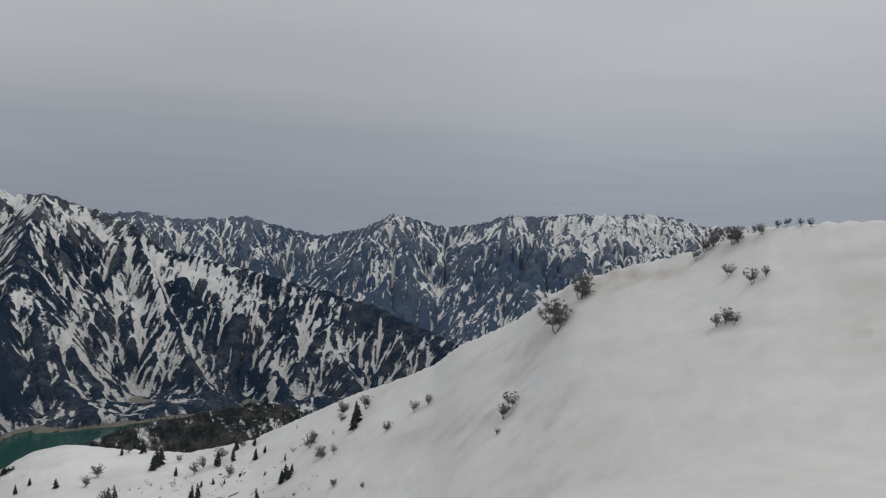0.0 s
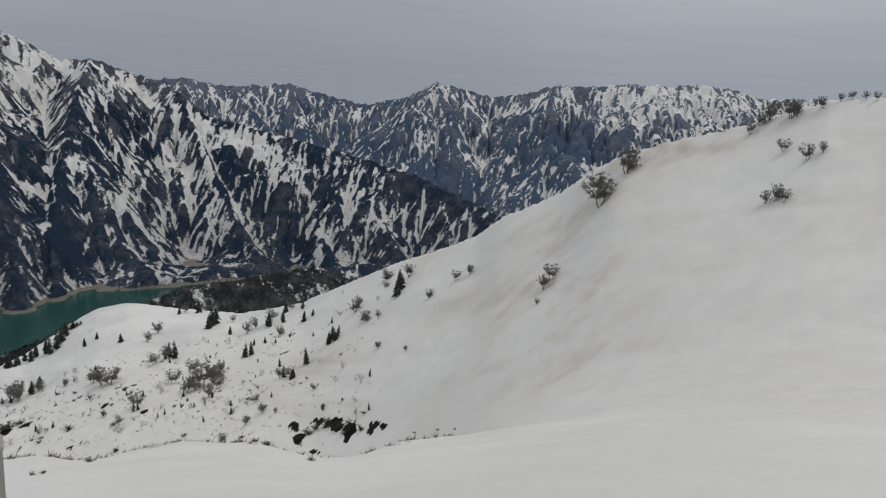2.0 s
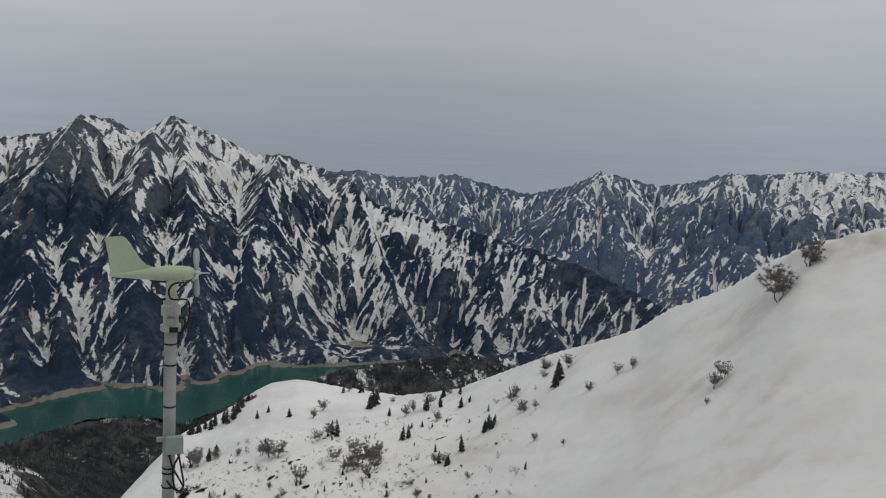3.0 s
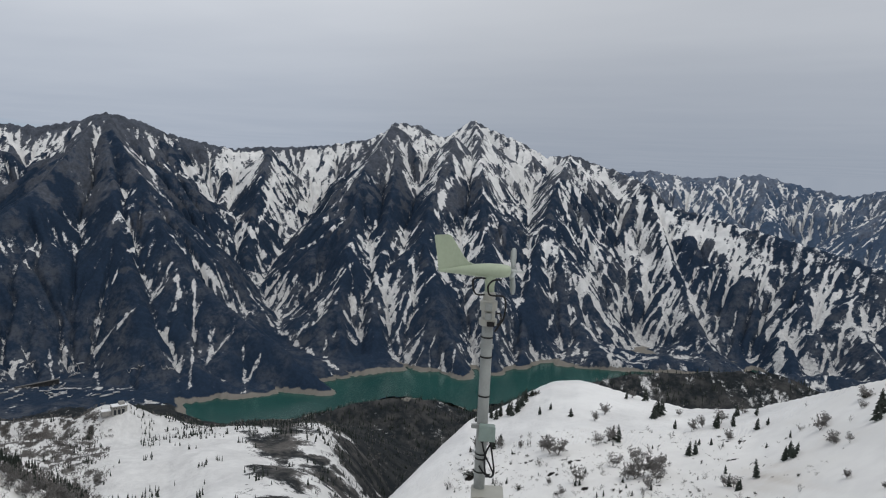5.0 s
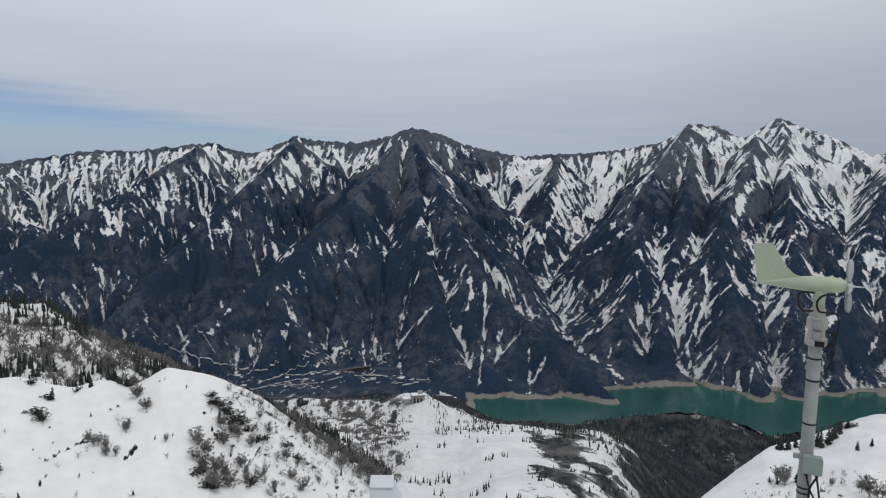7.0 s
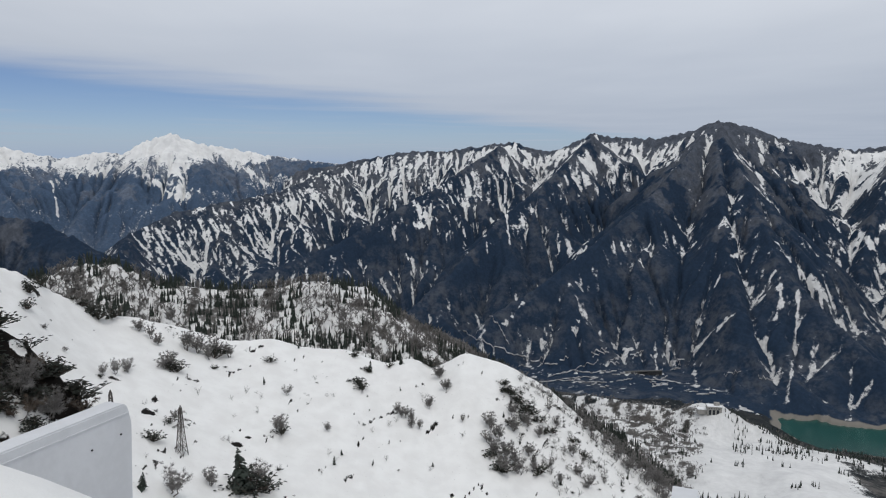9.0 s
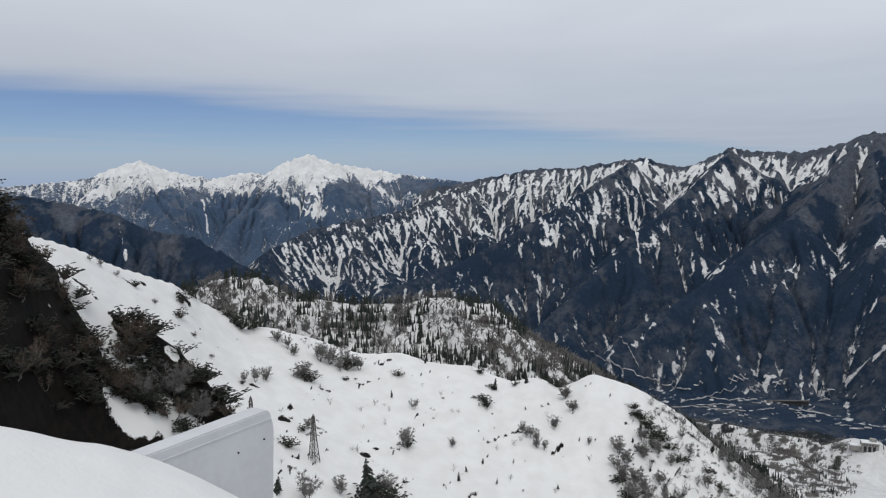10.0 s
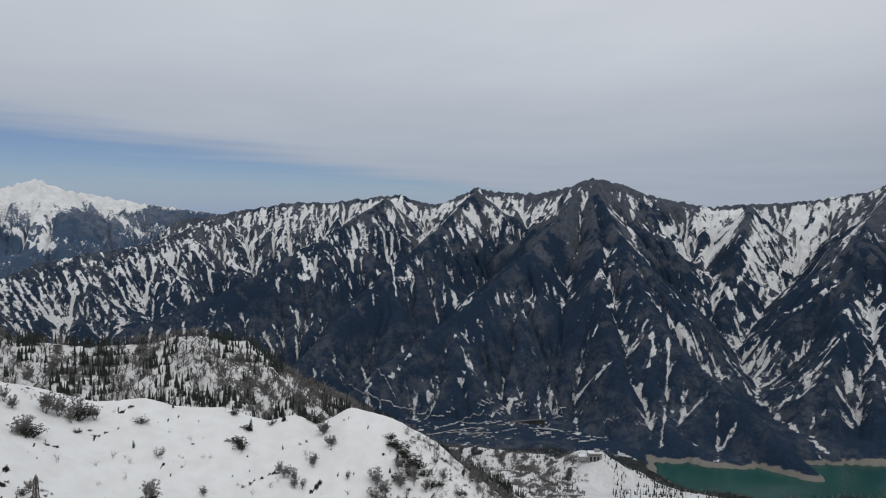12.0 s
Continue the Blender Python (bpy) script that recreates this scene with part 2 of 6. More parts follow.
CENTRAL_CREST_RIDGES = [
    ("central", 0.80, 6, 0.17, [(94.15, -1.14, 4600), (91.17, -0.63, 4600), (85.84, 0.38, 4600), (82.76, 0.48, 4580), (78.46, 1.09, 4550), (77.23, 1.19, 4540), (75.89, 0.69, 4530),
                          (74.46, 0.48, 4520), (73.02, 1.09, 4500), (71.28, 1.9, 4480), (70.15, 1.6, 4470), (66.25, 1.49, 4430), (64.31, 2, 4400), (62.46, 2.81, 4380),
                          (59.9, 2.3, 4400), (57.33, 1.29, 4420), (53.74, 0.69, 4450), (51.59, 0.89, 4470), (48.51, 1.09, 4500), (46.36, 1.29, 4520)]),
]
CENTRAL_SPURS_RIDGES = [
    ("central", 0.72, 6, 0.10, [(90.76, -0.83, 4500), (95.99, -2.86, 4150), (103.27, -4.27, 3850), (106.25, -5.69, 3600), (108.71, -8.32, 3250)]),
    ("central", 0.80, 6, 0.0, down_from(1.0, 4550, 0.62, [(78.46, 0.89), (83.58, -2.55), (91.58, -7.01), (97.84, -9.13)], 0.97)),
    ("central", 0.80, 6, -0.05, down_from(1.8, 4480, 0.64, [(71.28, 1.7), (75.18, -2.35), (78.35, -5.08), (83.48, -10.45), (86.97, -13.58)], 0.965)),
    ("central", 0.80, 5, -0.20, down_from(2.7, 4380, 0.64, [(62.46, 2.61), (66.77, -2.86), (73.02, -8.52), (78.25, -12.07), (80.82, -15.1)], 0.925)),
    ("central", 0.85, 5, -0.18, down_from(2.7, 4380, 0.64, [(62.25, 2.61), (61.64, -4.27), (59.79, -12.17), (57.43, -17.94)], 0.92)),
    ("central", 0.85, 5, -0.10, down_from(2.7, 4380, 0.64, [(62.25, 2.61), (59.9, -2.15), (57.13, -8.22), (52.61, -12.27), (46.36, -16.92)], 0.915)),
    ("central", 0.85, 5, 0.10, down_from(0.8, 4480, 0.66, [(50.87, 0.79), (51.9, -3.97), (52.72, -8.02)], 0.98)),
]
SOUTH_CREST_RIDGES = [
    ("south", 0.82, 8, 0.26, [(48.51, 0.99, 4530), (46.36, 1.29, 4540), (42.87, 2.1, 4550), (41.23, 3.32, 4560), (39.59, 3.22, 4560), (37.44, 2.3, 4570), (36.31, 2.91, 4580), (35.08, 3.82, 4580),
                         (33.34, 2.91, 4570), (31.18, 2.2, 4550), (29.23, 1.09, 4520), (27.59, 1.44, 4500), (25.95, 0.99, 4500), (24.41, 0.48, 4480), (21.95, -0.43, 4300)]),
]
SOUTH_SPURS_RIDGES = [
    ("south", 0.85, 7, 0.0, down_from(3.2, 4560, 0.66, [(41.23, 3.11), (44, -1.34), (44.51, -6.9), (45.54, -11.05), (44.82, -15.71)], 0.95)),
    ("south", 0.85, 7, 0.0, down_from(3.2, 4560, 0.66, [(41.03, 2.71), (41.44, -3.97), (42.36, -9.54), (42.15, -16.01)], 0.96)),
    ("south", 0.85, 7, 0.05, down_from(3.7, 4580, 0.66, [(36.62, 2.51), (38.77, -5.39), (37.13, -11.26), (35.08, -15.51)], 0.95)),
    ("south", 0.85, 7, 0.10, down_from(3.6, 4580, 0.66, [(34.87, 3.32), (34.16, -1.95), (33.44, -8.02), (32.62, -14.7)], 0.965)),
    ("south", 0.85, 7, 0.08, down_from(1.35, 4500, 0.64, [(27.59, 1.29), (29.23, -4.07), (30.36, -10.65), (30.57, -14.7)], 0.96)),
    ("south", 0.85, 7, 0.16, [(21.95, -0.43, 4250), (24, -6.5, 3800), (25.85, -11.05, 3450), (26.87, -14.7, 3150)]),
    ("south", 0.85, 6, 0.12, [(21.95, -0.43, 4250), (18.98, -7.11, 3700), (16.62, -11.56, 3350), (15.08, -14.9, 3050)]),
    ("south", 0.80, 6, 0.14, [(21.95, -0.43, 4250), (20, -2.05, 4150), (15.7, -3.06, 4000), (9.34, -4.58, 3800), (3.49, -6.1, 3550), (-2.56, -8.63, 3250), (-8.4, -11.05, 2950)]),
    ("south", 0.85, 6, 0.08, [(14.16, -3.46, 3950), (12.11, -8.52, 3600), (10.06, -13.58, 3100)]),
    ("south", 0.85, 6, 0.08, [(9.34, -4.58, 3800), (6.47, -9.23, 3400), (4.11, -13.58, 2950)]),
]
FAR_RIDGES = [
    ("far", 0.74, 8, 0.0, [(29.54, 0.28, 4800), (23.08, 0.28, 4780), (21.44, 0.53, 4780), (18.47, 0.08, 4800), (15.9, 0.28, 4850), (13.65, 0.53, 4850), (10.57, -0.23, 4850), (7.9, -0.73, 4800), (4.83, 0.08, 4700),
                       (2.57, 1.34, 4600), (0.52, 0.89, 4620), (-1.74, 0.38, 4650), (-4.2, 0.79, 4600), (-6.86, 1.6, 4550), (-8.3, 1.49, 4570), (-11.17, 1.8, 4600)]),
    ("far", 0.62, 8, 0.26, [(-11.17, 1.8, 4600), (-13.53, 1.9, 4620), (-15.07, 1.8, 4650), (-16.91, 2.1, 4700), (-19.07, 1.9, 4750), (-21.22, 1.29, 4800), (-25.84, 1.49, 4850), (-31.99, 1.7, 4850), (-40.19, 1.9, 4850)]),
    ("far", 0.80, 8, 0.12, [(17.75, -0.33, 4700), (16, -2.15, 4500), (13.65, -4.17, 4250)]),
    ("far", 0.80, 8, 0.08, [(2.57, 1.29, 4580), (4.21, -2.25, 4250), (5.34, -4.98, 4000)]),
    ("far", 0.80, 8, 0.12, [(-1.74, 0.28, 4630), (-2.66, -2.96, 4250), (-2.25, -6.8, 3900)]),
    ("far", 0.80, 8, 0.12, [(-6.86, 1.49, 4530), (-5.33, -1.54, 4250), (-3.69, -4.37, 4000), (-2.35, -7.51, 3750)]),
    ("far", 0.80, 8, 0.10, [(-13.53, 1.8, 4600), (-10.97, -1.34, 4250), (-8.92, -4.78, 3900)]),
]
VALLEY_FLOOR_RIDGES = [
    ("shore_wood", 0.45, 6, 0.06, [(-1.22, -12.27, 2500), (6.98, -12.88, 2400), (13.13, -13.53, 2300), (18.26, -14.39, 2220), (21.85, -15, 2180), (25.44, -16.01, 2130), (28.52, -17.13, 2050)]),
    ("hummock", 0.42, 6, -0.35, [(46.97, -19.76, 1900), (43.69, -18.54, 1950), (39.59, -17.94, 2000), (37.23, -18.04, 2050)]),
    ("floor", 0.44, 3, 0.5, [(56.72, -19.76, 1280), (59.79, -18.54, 1300), (61.33, -17.89, 1310), (62.87, -18.04, 1320), (64.41, -18.54, 1340), (68.51, -18.44, 1360), (73.64, -18.24, 1390), (80.82, -18.44, 1420)]),
    ("hill", 0.62, 5, 0.30, [(117.73, -9.03, 1050), (111.48, -8.22, 1000), (109.53, -7.51, 980), (107.07, -7.92, 960), (104.71, -9.33, 930), (100.51, -10.04, 920), (96.1, -9.94, 920), (92.51, -9.54, 920), (88.92, -10.04, 930),
                        (86.97, -11.56, 930), (84.51, -14.09, 940), (81.84, -18.14, 950)]),
]
RIDGES = NORTH_RIDGES + CENTRAL_CREST_RIDGES + CENTRAL_SPURS_RIDGES + SOUTH_CREST_RIDGES + SOUTH_SPURS_RIDGES + FAR_RIDGES + VALLEY_FLOOR_RIDGES
MASSIFS = ["north", "dark", "central", "south", "far", "shore_wood", "hummock", "hill", "floor"]


def far_land(x, y):
    """Height, massif, way along and down from the ridge and snow for arrays of places."""
    wx = x + 22 * cloudy(x / 240, y / 240, 11, 3)
    wy = y + 22 * cloudy(x / 240, y / 240, 21, 3)
    best = np.full(x.shape, -1e9)
    mass, along, off, bias = (np.zeros(x.shape) for _ in range(4))
    X, Y, WX, WY = x, y, wx, wy
    for k, (name, fall, jag, snow, nodes) in enumerate(RIDGES):
        p = [spot_at(*n) for n in nodes]
        small = name in ("hill", "hummock", "shore_wood", "floor")
        reach = 650 if small else 1250
        top = max(q[2] for q in p)
        reach = min(reach, (top - LAKE_Z + 60) / fall)
        px, py = [q[0] for q in p], [q[1] for q in p]
        here = np.nonzero((X > min(px) - reach) & (X < max(px) + reach) & (Y > min(py) - reach) & (Y < max(py) + reach))
        if not len(here[0]):
            continue
        x, y, wx, wy = X[here], Y[here], WX[here], WY[here]
        zr = np.full(x.shape, -1e9)
        ur, dr = np.zeros(x.shape), np.zeros(x.shape)
        run = 37.0 * k
        for a, b in zip(p, p[1:]):
            dx, dy = b[0] - a[0], b[1] - a[1]
            length = math.hypot(dx, dy)
            t0 = ((wx - a[0]) * dx + (wy - a[1]) * dy) / length ** 2
            t = np.clip(t0, 0, 1)
            d = np.hypot(wx - a[0] - t * dx, wy - a[1] - t * dy)
            z = a[2] + (b[2] - a[2]) * t - fall * d
            up = z > zr
            fan = 130 * np.arctan2((t0 - t) * length, np.abs((wx - a[0]) * dy - (wy - a[1]) * dx) / length + 1e-6)
            zr[up], ur[up], dr[up] = z[up], (run + t * length + fan)[up], d[up]
            run += length
        close = np.nonzero(zr > best[here] - 60)[0]
        here = tuple(h[close] for h in here)
        x, y, zr, ur, dr = x[close], y[close], zr[close], ur[close], dr[close]
        w = 0.45 if small else 1.0
        rib = np.clip(np.abs(gradient_noise(ur / (120 * w) + 0.35 * gradient_noise(ur / 300, dr / 260, 5), dr / 700, 40 + k)) * 2.2, 0, 1)
        rib2 = np.clip(np.abs(gradient_noise(ur / (42 * w) + 0.5 * gradient_noise(x / 140, y / 140, 6), dr / 300, 80 + k)) * 2.2, 0, 1)
        depth = np.minimum(0.16 * dr, 26 * w) * (1.0 if small else 0.35)
        zr = zr + 9 * (1 - 0.9 * small) - depth * (1 - rib) - 0.35 * depth * (1 - rib2)
        zr = zr + jag * gradient_noise(ur / 75, dr / 220, 140 + k) * np.exp(-dr / 160) * 1.6
        up = zr > best[here]
        gully = (1 - rib) * 0.55 + (1 - rib2) * 0.45
        hit = tuple(h[up] for h in here)
        best[hit], mass[hit], along[hit], off[hit] = zr[up], MASSIFS.index(name), ur[up], dr[up]
        bias[hit] = (snow + 0.62 * (gully - 0.55))[up] if small else snow
    return best, mass, along, off, bias


CELL = 10.0
# far shore of the lake: azimuth, distance
SHORE = np.array([(13.13, 3050), (21.34, 2980), (27.49, 2900), (31.59, 2930), (35.69, 2840), (39.8, 2700), (44.92, 2590), (46.97, 2540), (50.05, 2400), (56.2, 2350), (60.31, 2320), (70.56, 2300), (80.82, 2400), (101.33, 2700)])


def blur(h, n):
    for _ in range(n):
        h = (np.roll(h, 1, 0) + np.roll(h, -1, 0) + 2 * h) / 4
        h = (np.roll(h, 1, 1) + np.roll(h, -1, 1) + 2 * h) / 4
    return h


def fall_line_streaks(h, live):
    """Random marks smeared down the fall line on a grid twice as fine, so that they run and gather as avalanche tracks do: thin and broad, of unit spread."""
    gy, gx = np.gradient(h)
    steep = np.hypot(gx, gy) + 1e-3
    dx, dy = gx / steep, gy / steep
    chance = np.random.RandomState(5)
    shape = (h.shape[0] * 2, h.shape[1] * 2)
    marks = [blur(chance.normal(size=shape), 1), blur(chance.normal(size=shape), 6)]
    j0, i0 = np.nonzero(np.repeat(np.repeat(live, 2, 0), 2, 1))
    total = [np.zeros(len(j0)) for _ in marks]
    for way in (-1, 1):
        u, v = i0.astype(np.float32), j0.astype(np.float32)
        for step in range(10):
            i, j = np.clip(u.astype(int), 0, shape[1] - 1), np.clip(v.astype(int), 0, shape[0] - 1)
            if step < 5:
                total[0] += marks[0][j, i]
            total[1] += marks[1][j, i]
            ci, cj = i // 2, j // 2
            u, v = u + way * 1.1 * dx[cj, ci], v + way * 1.1 * dy[cj, ci]
    out = []
    for t in total:
        g = np.zeros(shape)
        g[j0, i0] = (t - t.mean()) / t.std()
        out.append(g)
    return out


def eroded_mountains():
    """The mountains on a square grid, worn by running water, so that gullies branch and join as real ones do."""
    gx, gy = np.meshgrid(np.arange(-5000, 3100, CELL), np.arange(-3500, 5000, CELL))
    r, az = np.hypot(gx, gy), np.degrees(np.arctan2(-gx, gy))
    live = (r > 2150) & (r < 4980) & (az > -40) & (az < 138.2)
    shape = gx.shape
    h = np.full(shape, -900.0)
    x, y = gx[live], gy[live]
    wild, mass, along, off, bias = far_land(x, y)
    shore = np.interp(az[live], SHORE[:, 0], SHORE[:, 1])
    apron = np.where(r[live] > shore, LAKE_Z + 45 * (1 - np.exp(-(r[live] - shore) * 0.6 / 45)) - 2, LAKE_Z - 40)
    h[live] = np.maximum(wild, np.where((az[live] > 13.1) & (az[live] < 60.3), apron, LAKE_Z - 40))
    ridge_line = h.copy()
    h[live] += np.clip(off / 220, 0.1, 1) * (62 * cloudy(x / 330, y / 330, 55, 2) + 26 * cloudy(x / 120, y / 120, 51, 3))
    cells = np.nonzero(live.ravel())[0]
    steps = [dy * shape[1] + dx for dy in (-1, 0, 1) for dx in (-1, 0, 1) if dx or dy]
    lengths = [CELL * math.hypot(dx, dy) for dy in (-1, 0, 1) for dx in (-1, 0, 1) if dx or dy]
    flat = h.ravel()
    for turn in range(9):
        here = flat[cells]
        steep, to, far_to = np.zeros(len(cells)), cells.copy(), np.full(len(cells), CELL)
        for s, d in zip(steps, lengths):
            drop = (here - flat[cells + s]) / d
            up = drop > steep
            steep[up], to[up], far_to[up] = drop[up], (cells + s)[up], d
        order = np.argsort(-here)
        acc = [1.0] * flat.size
        src, dst = cells[order].tolist(), to[order].tolist()
        for a, b in zip(src, dst):
            if a != b:
                acc[b] += acc[a]
        flow = np.array(acc)
        wear = (0.085 * np.clip(np.sqrt(np.minimum(flow[cells], 220)) - 1.6, 0, None) * (CELL / far_to))[order].tolist()
        level = flat.tolist()
        for a, b, f in zip(reversed(src), reversed(dst), reversed(wear)):
            if a != b:
                level[a] = (level[a] + f * level[b]) / (1 + f)
        flat = np.array(level)
    h = flat.reshape(shape)
    flow = np.log2(flow.reshape(shape))
    def back(v):
        g = np.zeros(shape)
        g[live] = v
        return g
    # the crests stay as high as they were
    keep = np.exp(-(back(off) / 50) ** 2) * (back(mass) < 5)
    h = h * (1 - keep) + (ridge_line + 3) * keep
    hollow = blur(h, 8) - h
    wide = blur(h, 56) - h
    # lower, wooded sides are smoother than the bare rock above
    smooth = np.clip((0.45 - (h - LAKE_Z) / 1080) / 0.25, 0, 0.55)
    h = h * (1 - smooth) + blur(h, 8) * smooth
    thin, broad = fall_line_streaks(blur(h, 2) + 16 * cloudy(gx / 80, gy / 80, 63, 3), live)
    return dict(h=h, flow=blur(flow, 1), hollow=hollow, wide=wide, thin=thin, broad=broad, mass=back(mass), along=back(along), off=back(off), bias=back(bias))


def sample(grid, x, y, nearest=False, cell=CELL):
    u, v = (x + 5000) / cell, (y + 3500) / cell
    u, v = np.clip(u, 0, grid.shape[1] - 2.001), np.clip(v, 0, grid.shape[0] - 2.001)
    if nearest:
        return grid[np.round(v).astype(int), np.round(u).astype(int)]
    i, j = u.astype(int), v.astype(int)
    fu, fv = u - i, v - j
    return (grid[j, i] * (1 - fu) + grid[j, i + 1] * fu) * (1 - fv) + (grid[j + 1, i] * (1 - fu) + grid[j + 1, i + 1] * fu) * fv

WORN = eroded_mountains()


# near land: what the eye meets first on each azimuth
RIGHT_CREST = [(-47.37, 3.62, 230), (-36.09, 2.71, 240), (-28.6, 2, 255), (-25.73, 1.7, 262), (-22.96, 0.58, 268), (-19.48, -0.73, 275), (-15.58, -1.84, 282), (-12.09, -3.06, 290), (-10.66, -4.07, 296), (-7.68, -6.4, 320),
               (-3.38, -8.63, 345), (-1.33, -10.35, 365), (3.19, -12.07, 400), (8.11, -14.09, 450), (12.52, -16.11, 500), (17.34, -16.92, 545), (22.77, -16.22, 590), (25.54, -15.71, 610), (27.9, -16.11, 610), (30.26, -17.43, 590),
               (32.41, -18.75, 570), (34.26, -19.45, 550), (37.74, -22.69, 500), (42.87, -27.75, 450)]
LEFT_CREST = [(55.18, -29.27, 430), (61.33, -27.25, 420), (64.61, -24.21, 415), (67.59, -22.39, 415), (71.18, -20.06, 415), (74.25, -17.63, 418), (77.64, -16.11, 420), (80.92, -15.2, 420), (83.48, -16.42, 420), (85.23, -15.71, 420),
              (87.48, -16.11, 422), (90.76, -15, 425), (94.35, -14.6, 428), (96.2, -13.99, 430), (99.69, -13.79, 432), (103.58, -12.47, 430), (108.81, -11.05, 420), (111.48, -9.54, 405), (113.32, -8.02, 390), (116.91, -6.6, 370),
              (119.48, -5.39, 350), (124.91, -2.96, 320), (132.09, 0.08, 290), (147.47, 8.17, 260)]
CREST = np.array(RIGHT_CREST + LEFT_CREST)
# bottom of the hollow between the eye and the crest: azimuth, distance, height
HOLLOW = np.array([(-47.37, 120, -22), (-30.96, 140, -34), (-23.27, 145, -41), (-13.53, 160, -55), (-4.3, 180, -74), (3.9, 200, -102), (11.08, 215, -124), (24.41, 240, -152), (39.8, 300, -185), (55.18, 320, -200), (70.56, 290, -170), (85.94, 262, -150),
                   (101.33, 235, -128), (111.58, 200, -104), (119.79, 150, -72), (132.09, 120, -45), (147.47, 110, -20)])
# brow of the snow on which the building stands: azimuth, distance, elevation
BROW = np.array([(-47.37, 60, -15.61), (-30.96, 60, -18.14), (-13.53, 55, -22.69), (-2.86, 48, -25.42), (4.72, 44, -26.54), (8.52, 40, -27.75), (11.39, 40, -27.75), (15.18, 42, -26.23), (21.75, 44, -25.63), (25.44, 44, -26.13), (28.31, 44, -26.64),
                 (31.59, 44, -25.42), (35.69, 44, -25.02), (44.92, 40, -27.75), (60.31, 25, -31.29), (85.94, 12, -31.29), (105.63, 8, -24.21), (111.38, 8, -20.77), (116.91, 8, -18.04), (120.4, 8, -16.92), (132.09, 8, -12.07), (147.47, 8, -8.02)])
# valley floor past the crest: distance and height along a few azimuths
FLOOR_R = np.array([450, 700, 950, 1250, 1450, 1800, 2250, 2500, 3000, 4900])


def floor_height(az, r):
    field = np.interp(r, FLOOR_R, [-235, -340, -402, -456, -532, -668, -806, -820, -830, -830])
    left = np.interp(r, FLOOR_R, [-260, -360, -420, -455, -540, -680, -748, -752, -754, -756])
    gorge = np.interp(r, FLOOR_R, [-260, -395, -500, -600, -650, -735, -775, -815, -830, -830])
    right = np.interp(r, FLOOR_R, [-330, -420, -500, -570, -610, -680, -775, -815, -830, -830])
    w_left = np.clip((az - 54.9) / 3.2, 0, 1)
    w_gorge = np.exp(-((az - 40.3 - (1000 - r) * 0.004) / 4.2) ** 2)
    w_right = np.clip((38 - az) / 10, 0, 1)
    h = field * (1 - w_left) + left * w_left
    h = h * (1 - w_right) + right * w_right
    return h * (1 - w_gorge) + gorge * w_gorge


def smooth_interp(v, table, column, width=0.5):
    """Interpolation with eased joints, so that brows and crests are rounded in plan."""
    xs = np.linspace(-50, 150, 4001)
    fine = np.interp(xs, table[:, 0], table[:, column])
    n = max(3, int(width / 0.05) | 1)
    kernel = np.hanning(n + 2)[1:-1]
    soft = np.convolve(np.pad(fine, n // 2, mode="edge"), kernel / kernel.sum(), mode="valid")
    return np.interp(v, xs, soft)


# scrub-covered bank close to the building: azimuth, elevation of its top, distance of its top
BANK = np.array([(105.43, -30.28, 62), (108.4, -20.67, 62), (109.74, -16.72, 64), (113.63, -12.17, 66), (118.25, -8.63, 66), (121.84, -5.18, 64), (125.12, -1.64, 60), (132.09, 5.14, 55), (147.47, 16.27, 50)])


def bank_land(az, r):
    """Height of the bank and a value of 1 on it, 0 off it."""
    te, tr = smooth_interp(az, BANK, 1, 0.8), smooth_interp(az, BANK, 2, 3)
    top = tr * np.tan(np.radians(te))
    z = np.where(r < tr, top - 0.95 * (tr - r), top - 0.85 * (r - tr))
    a = np.radians(az)
    x, y = -r * np.sin(a), r * np.cos(a)
    return z + 1.6 * cloudy(x / 9, y / 9, 33, 4)


def near_land(az, r):
    """Height of the snow slopes round the building, and how far past the crest a place lies."""
    ce, cr = smooth_interp(az, CREST, 1, 1.2), smooth_interp(az, CREST, 2, 4)
    hr, hz = smooth_interp(az, HOLLOW, 1, 14), smooth_interp(az, HOLLOW, 2, 14)
    br, be = smooth_interp(az, BROW, 1, 8), smooth_interp(az, BROW, 2, 3)
    cz, bz = cr * np.tan(np.radians(ce)), br * np.tan(np.radians(be))
    sz = br * np.tan(np.radians(smooth_interp(az, BROW, 2, 22)))
    foot = -2.8
    t0 = np.clip((r - 3) / (br - 3), 0, 1)
    z0 = foot + (sz - foot) * t0 + (bz - sz) * t0 ** 5
    t1 = np.clip((r - br) / (hr - br), 0, 1)
    z1 = bz + (hz - bz) * (1 - (1 - t1) ** 1.6)
    t2 = np.clip((r - hr) / (cr - hr), 0, 1)
    z2 = hz + (cz - hz) * (t2 ** 1.35 * 0.75 + 0.25 * t2 - 0.05 * np.sin(math.pi * t2))
    past = r - cr
    z3 = cz - 0.45 * past - 0.12 * np.clip(past - 60, 0, None)
    z = np.where(r < br, z0, np.where(r < hr, z1, np.where(r < cr, z2, z3)))
    return z, past, t1, t2


